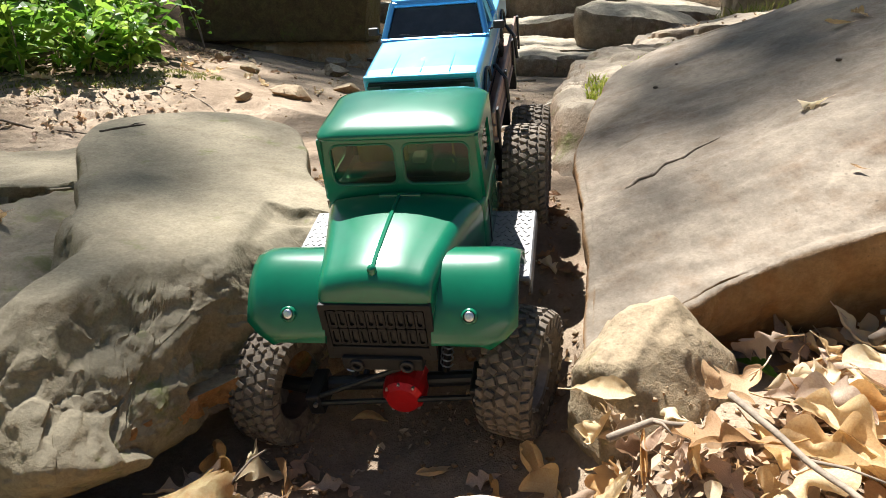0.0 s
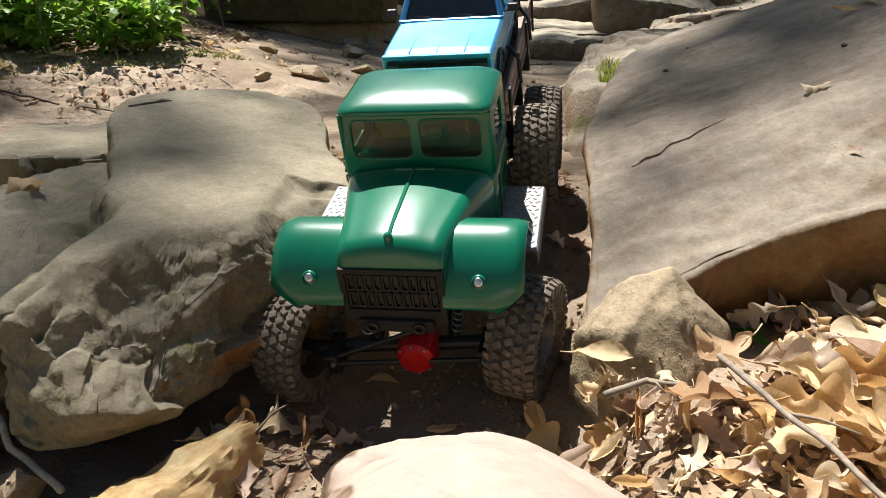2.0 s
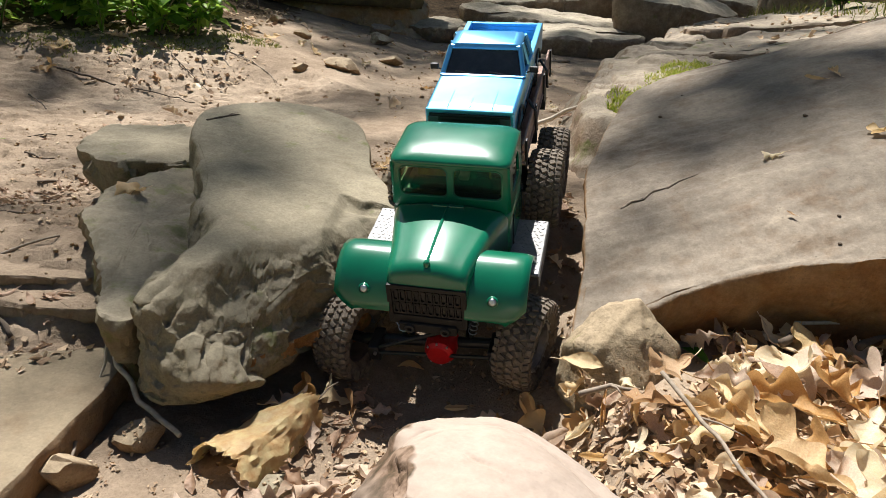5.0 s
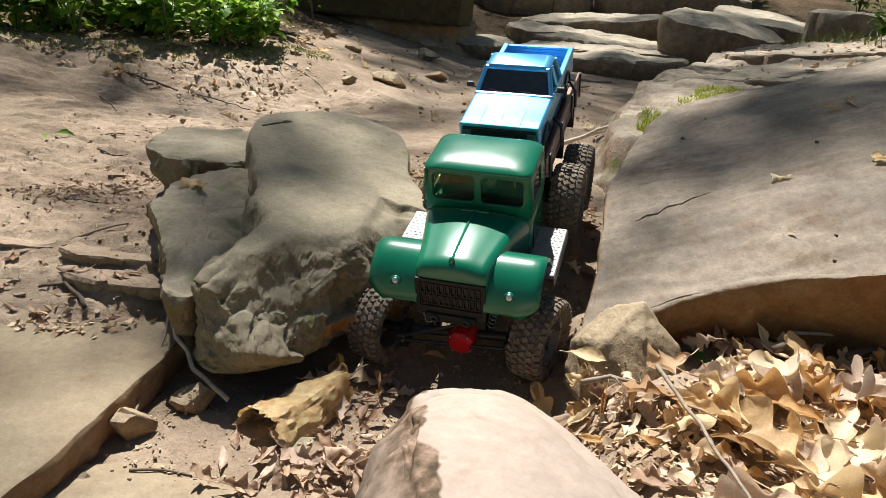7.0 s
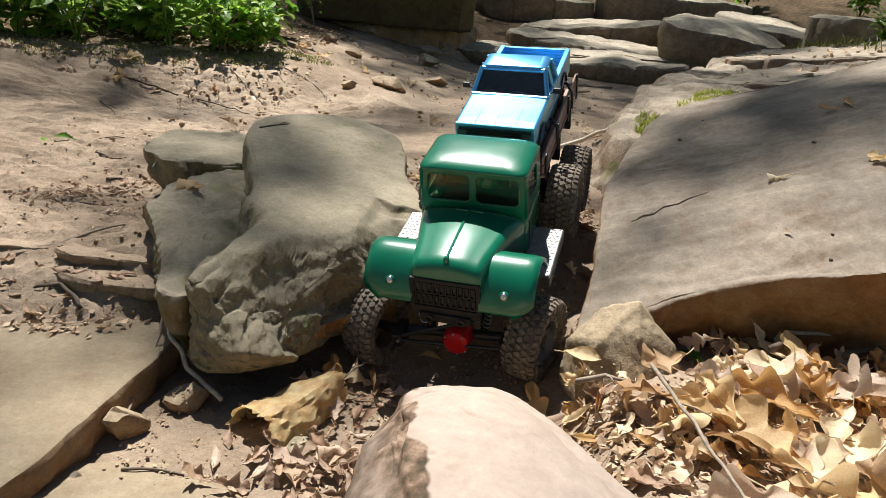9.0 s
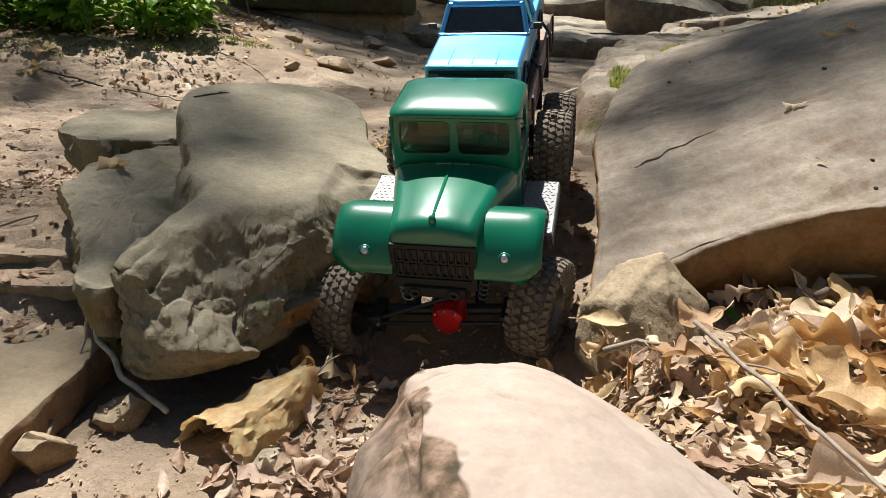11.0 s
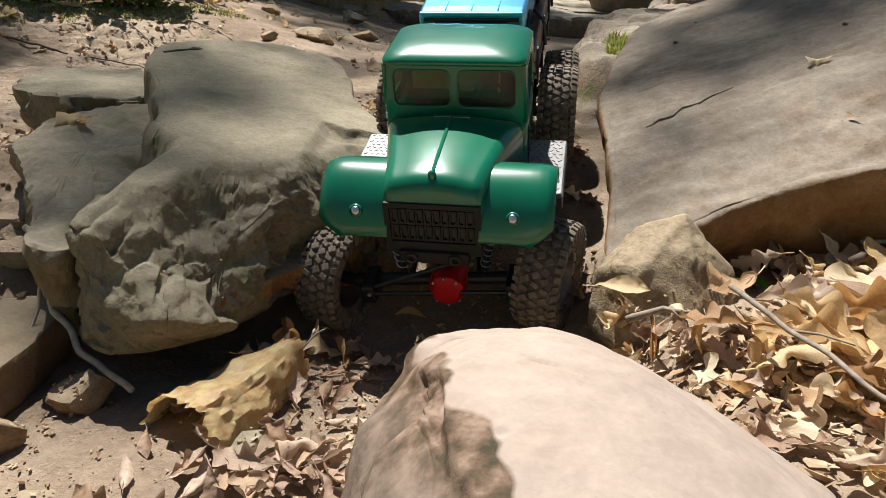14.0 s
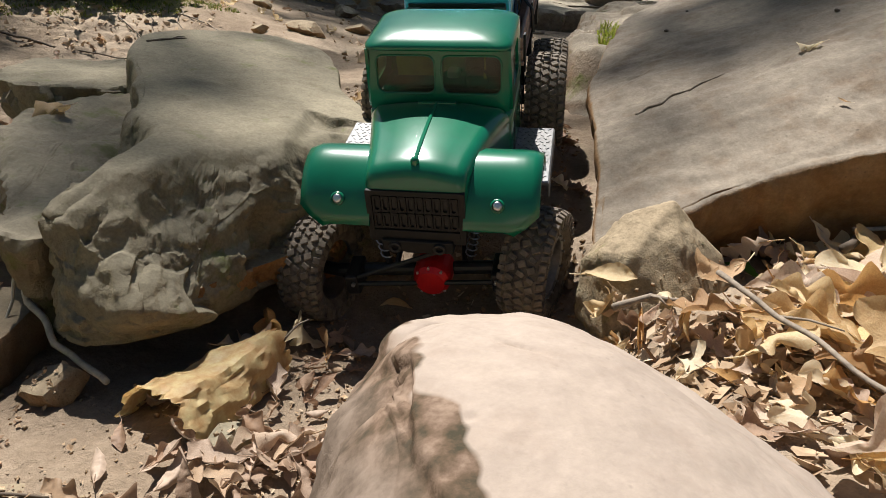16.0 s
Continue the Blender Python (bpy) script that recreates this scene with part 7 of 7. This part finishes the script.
for x, y in ((2.0, 3.3), (2.2, 3.7), (2.45, 3.4), (1.9, 3.9), (2.6, 4.0), (3.1, 3.6), (2.9, 4.7), (3.5, 4.3), (-0.15, 7.4), (0.9, 7.6), (2.0, 7.2), (1.4, 7.3), (2.8, 6.6), (3.4, 5.6), (-1.9, 6.2), (-0.7, 6.3), (0.4, 7.9), (-1.3, 7.0)):
    shrub(x, y, rng.uniform(0.15, 0.3) if y < 4 else rng.uniform(0.4, 0.8), 9, 0.05 if y < 4 else 0.09, int(100 * (x + 20) + y * 10), "leafy green undergrowth beside the creek")
shrub(-1.28, 3.95, 0.42, 2, 0.035, 901, "single weedy seedling in front of the block")


# ---- woods beyond, and the crowns that shade the place ----
def tree(x, y, height, lean, seed, crown_spots, label, leaf0, leaf1):
    """Tapered trunk with limbs that reach every clump of its crown."""
    r = random.Random(seed)
    root = new("tree")
    p0 = Vector((x, y, zg(x, y) - 0.1))
    root.location = p0
    tagged(root, label, "tree", "trees")
    top = Vector((lean[0], lean[1], height))
    trunk_pts = [top * t + Vector((0.15 * math.sin(3 * t + seed), 0.15 * math.cos(4 * t + seed), 0)) * t for t in (0, 0.15, 0.35, 0.6, 0.8, 1.0)]
    part("trunk", tube(trunk_pts, 0.22, 14, 0.35), "bark", root, smooth=True)
    verts, faces = [], []
    for cx, cy, cz, rad, n in crown_spots:
        c = Vector((cx, cy, cz)) - p0
        j = trunk_pts[4] if r.random() < 0.5 else trunk_pts[3]
        mid = j.lerp(c, 0.55) + Vector((0, 0, 0.25))
        part("limb", tube([j, j.lerp(mid, 0.5) + Vector((0, 0, 0.1)), mid, mid.lerp(c, 0.6), c], 0.022, 6, 0.15), "bark", root)
        for _ in range(2 * n):
            d = Vector((r.gauss(0, 0.5), r.gauss(0, 0.5), r.gauss(0, 0.35)))
            q = c + d * rad
            if not allowed(q + p0):
                continue
            broad_leaf(verts, faces, q, Vector((r.gauss(0, 1), r.gauss(0, 1), r.gauss(0, 0.5))), r.uniform(leaf0, leaf1), r.uniform(-0.8, 0.8))
    me = bpy.data.meshes.new("crown")
    me.from_pydata(verts, [], faces)
    me.materials.append(M["fresh"])
    fo = new("crown", me)
    fo.parent = root
    tagged(fo, "many small green leaves with gaps", kind="stuff")


def allowed(p):
    """Keeps the gaps through which the sun reaches the ground below."""
    g = p - SUN_DIR * ((p.z - 0.03) / SUN_DIR.z)
    wob = 0.12 * noise.noise(Vector((g.x * 5, g.y * 5, 1.0)))
    if (-0.47 if g.y < 0.50 else -0.20) < g.x + wob < 1.25 and -0.9 < g.y + wob < 0.68:
        return False
    for ex, ey, rx, ry in GAPS:
        if ((g.x - ex) / rx) ** 2 + ((g.y - ey) / ry) ** 2 < 1.0 + 2.5 * wob:
            return False
    return True


GAPS = ((-1.40, 1.35, 0.36, 0.30), (-1.0, 1.12, 0.22, 0.12), (-0.95, 0.80, 0.30, 0.10), (-1.25, 2.95, 0.35, 0.22), (-1.75, 2.75, 0.30, 0.25), (-2.2, 2.55, 0.3, 0.3), (-1.0, 3.3, 0.25, 0.2), (-0.16, 0.90, 0.10, 0.17), (-0.27, 0.70, 0.07, 0.06), (-0.95, 2.50, 0.50, 0.42), (-0.93, 1.65, 0.28, 0.22), (-1.9, 3.0, 0.7, 0.4), (-2.5, 2.7, 0.5, 0.4), (-1.4, 3.3, 0.4, 0.3), (0.45, 4.6, 0.4, 0.16), (1.25, 5.0, 0.25, 0.2),
        (0.45, 1.28, 0.10, 0.10), (0.85, 1.2, 0.16, 0.1), (-0.05, 1.75, 0.35, 0.18), (0.55, 1.85, 0.2, 0.25), (-1.1, 2.55, 0.3, 0.12), (0.0, 1.2, 0.18, 0.25), (0.6, 5.1, 0.4, 0.2), (0.2, 4.4, 0.3, 0.12), (0.55, 5.7, 0.35, 0.2), (1.9, 5.6, 0.4, 0.25), (1.0, 3.3, 0.35, 0.25), (1.9, 3.2, 0.55, 0.4), (1.3, 1.9, 0.35, 0.14), (2.5, 3.9, 0.5, 0.4), (1.6, 2.6, 0.5, 0.2))


def shade_spot(x, y, r, n, h):
    """A clump of crown that shades the ground round x, y."""
    p = Vector((x, y, 0.05)) + SUN_DIR * (3.2 * h / SUN_DIR.z)
    return (p.x, p.y, p.z, r, n)


crown_a = [shade_spot(*s) for s in ((-0.50, 0.98, 0.45, 52, 4.4), (-0.35, 1.25, 0.5, 48, 4.8), (-0.75, 0.36, 0.4, 30, 4.4), (-0.28, 0.62, 0.2, 7, 4.2), (-1.0, 1.3, 0.7, 20, 4.6), (-1.3, 0.8, 0.7, 20, 4.3), (-1.0, 2.2, 0.7, 80, 5.0), (-1.6, 1.9, 0.8, 170, 4.6), (-0.36, 0.72, 0.25, 20, 4.4),
                                    (-0.3, 2.1, 0.6, 150, 5.2), (-0.3, 3.4, 0.9, 340, 5.0), (-1.4, 4.0, 1.2, 480, 5.4), (-0.95, 4.3, 0.6, 200, 5.3), (-0.75, 3.7, 0.5, 110, 5.3), (-2.6, 3.4, 1.3, 380, 5.0), (-2.4, 4.8, 1.4, 700, 5.6), (-1.1, 5.2, 1.2, 620, 5.6), (-3.5, 2.0, 1.4, 600, 5.0),
                                    (-2.4, 0.4, 1.2, 520, 4.8), (-1.9, -1.2, 1.3, 520, 5.0))]
crown_b = [shade_spot(*s) for s in ((0.62, 1.28, 0.42, 85, 4.4), (0.40, 1.10, 0.25, 34, 4.2), (0.95, 1.05, 0.45, 95, 4.6), (0.55, 0.95, 0.22, 18, 4.2), (0.26, 0.76, 0.10, 8, 4.0), (1.0, 1.6, 0.6, 120, 4.8), (1.5, 2.2, 0.8, 330, 5.0), (0.6, 2.6, 0.7, 160, 5.2), (0.8, 3.6, 0.9, 420, 5.0),
                                    (1.8, 3.4, 1.0, 460, 5.2), (0.3, 4.4, 1.0, 500, 5.4), (1.6, 4.8, 1.2, 600, 5.4), (0.4, 6.0, 1.3, 700, 5.6), (2.6, 5.8, 1.5, 700, 5.4), (3.2, 2.6, 1.4, 600, 5.0), (2.6, 0.8, 1.2, 480, 5.0), (2.4, -1.0, 1.3, 480, 5.2))]
tree(-6.5, 5.0, 11.5, (1.0, 2.2), 3, crown_a, "tall tree whose crown shades the bank", 0.065, 0.105)
tree(7.0, 6.6, 15.4, (-2.6, 2.8), 4, crown_b, "tall tree whose crown shades the creek", 0.065, 0.105)


def woods():
    """Leafy thicket that closes the view up the gully and all round."""
    r = random.Random(77)
    verts, faces = [], []
    for _ in range(5200):
        a = r.uniform(0, 2 * math.pi)
        d = r.uniform(8.5, 13.0)
        x, y = d * math.sin(a), 1.0 + d * math.cos(a)
        z = zg(x, y) + 3.2 * r.random() ** 1.6
        broad_leaf(verts, faces, Vector((x, y, z)), Vector((r.gauss(0, 1), r.gauss(0, 1), r.gauss(0, 0.5))), r.uniform(0.2, 0.5), r.uniform(-0.8, 0.8))
    me = bpy.data.meshes.new("woodland")
    me.from_pydata(verts, [], faces)
    me.materials.append(M["fresh"])
    tagged(new("woodland", me), "dense green thicket around the gully", "woods", "", "stuff")


woods()
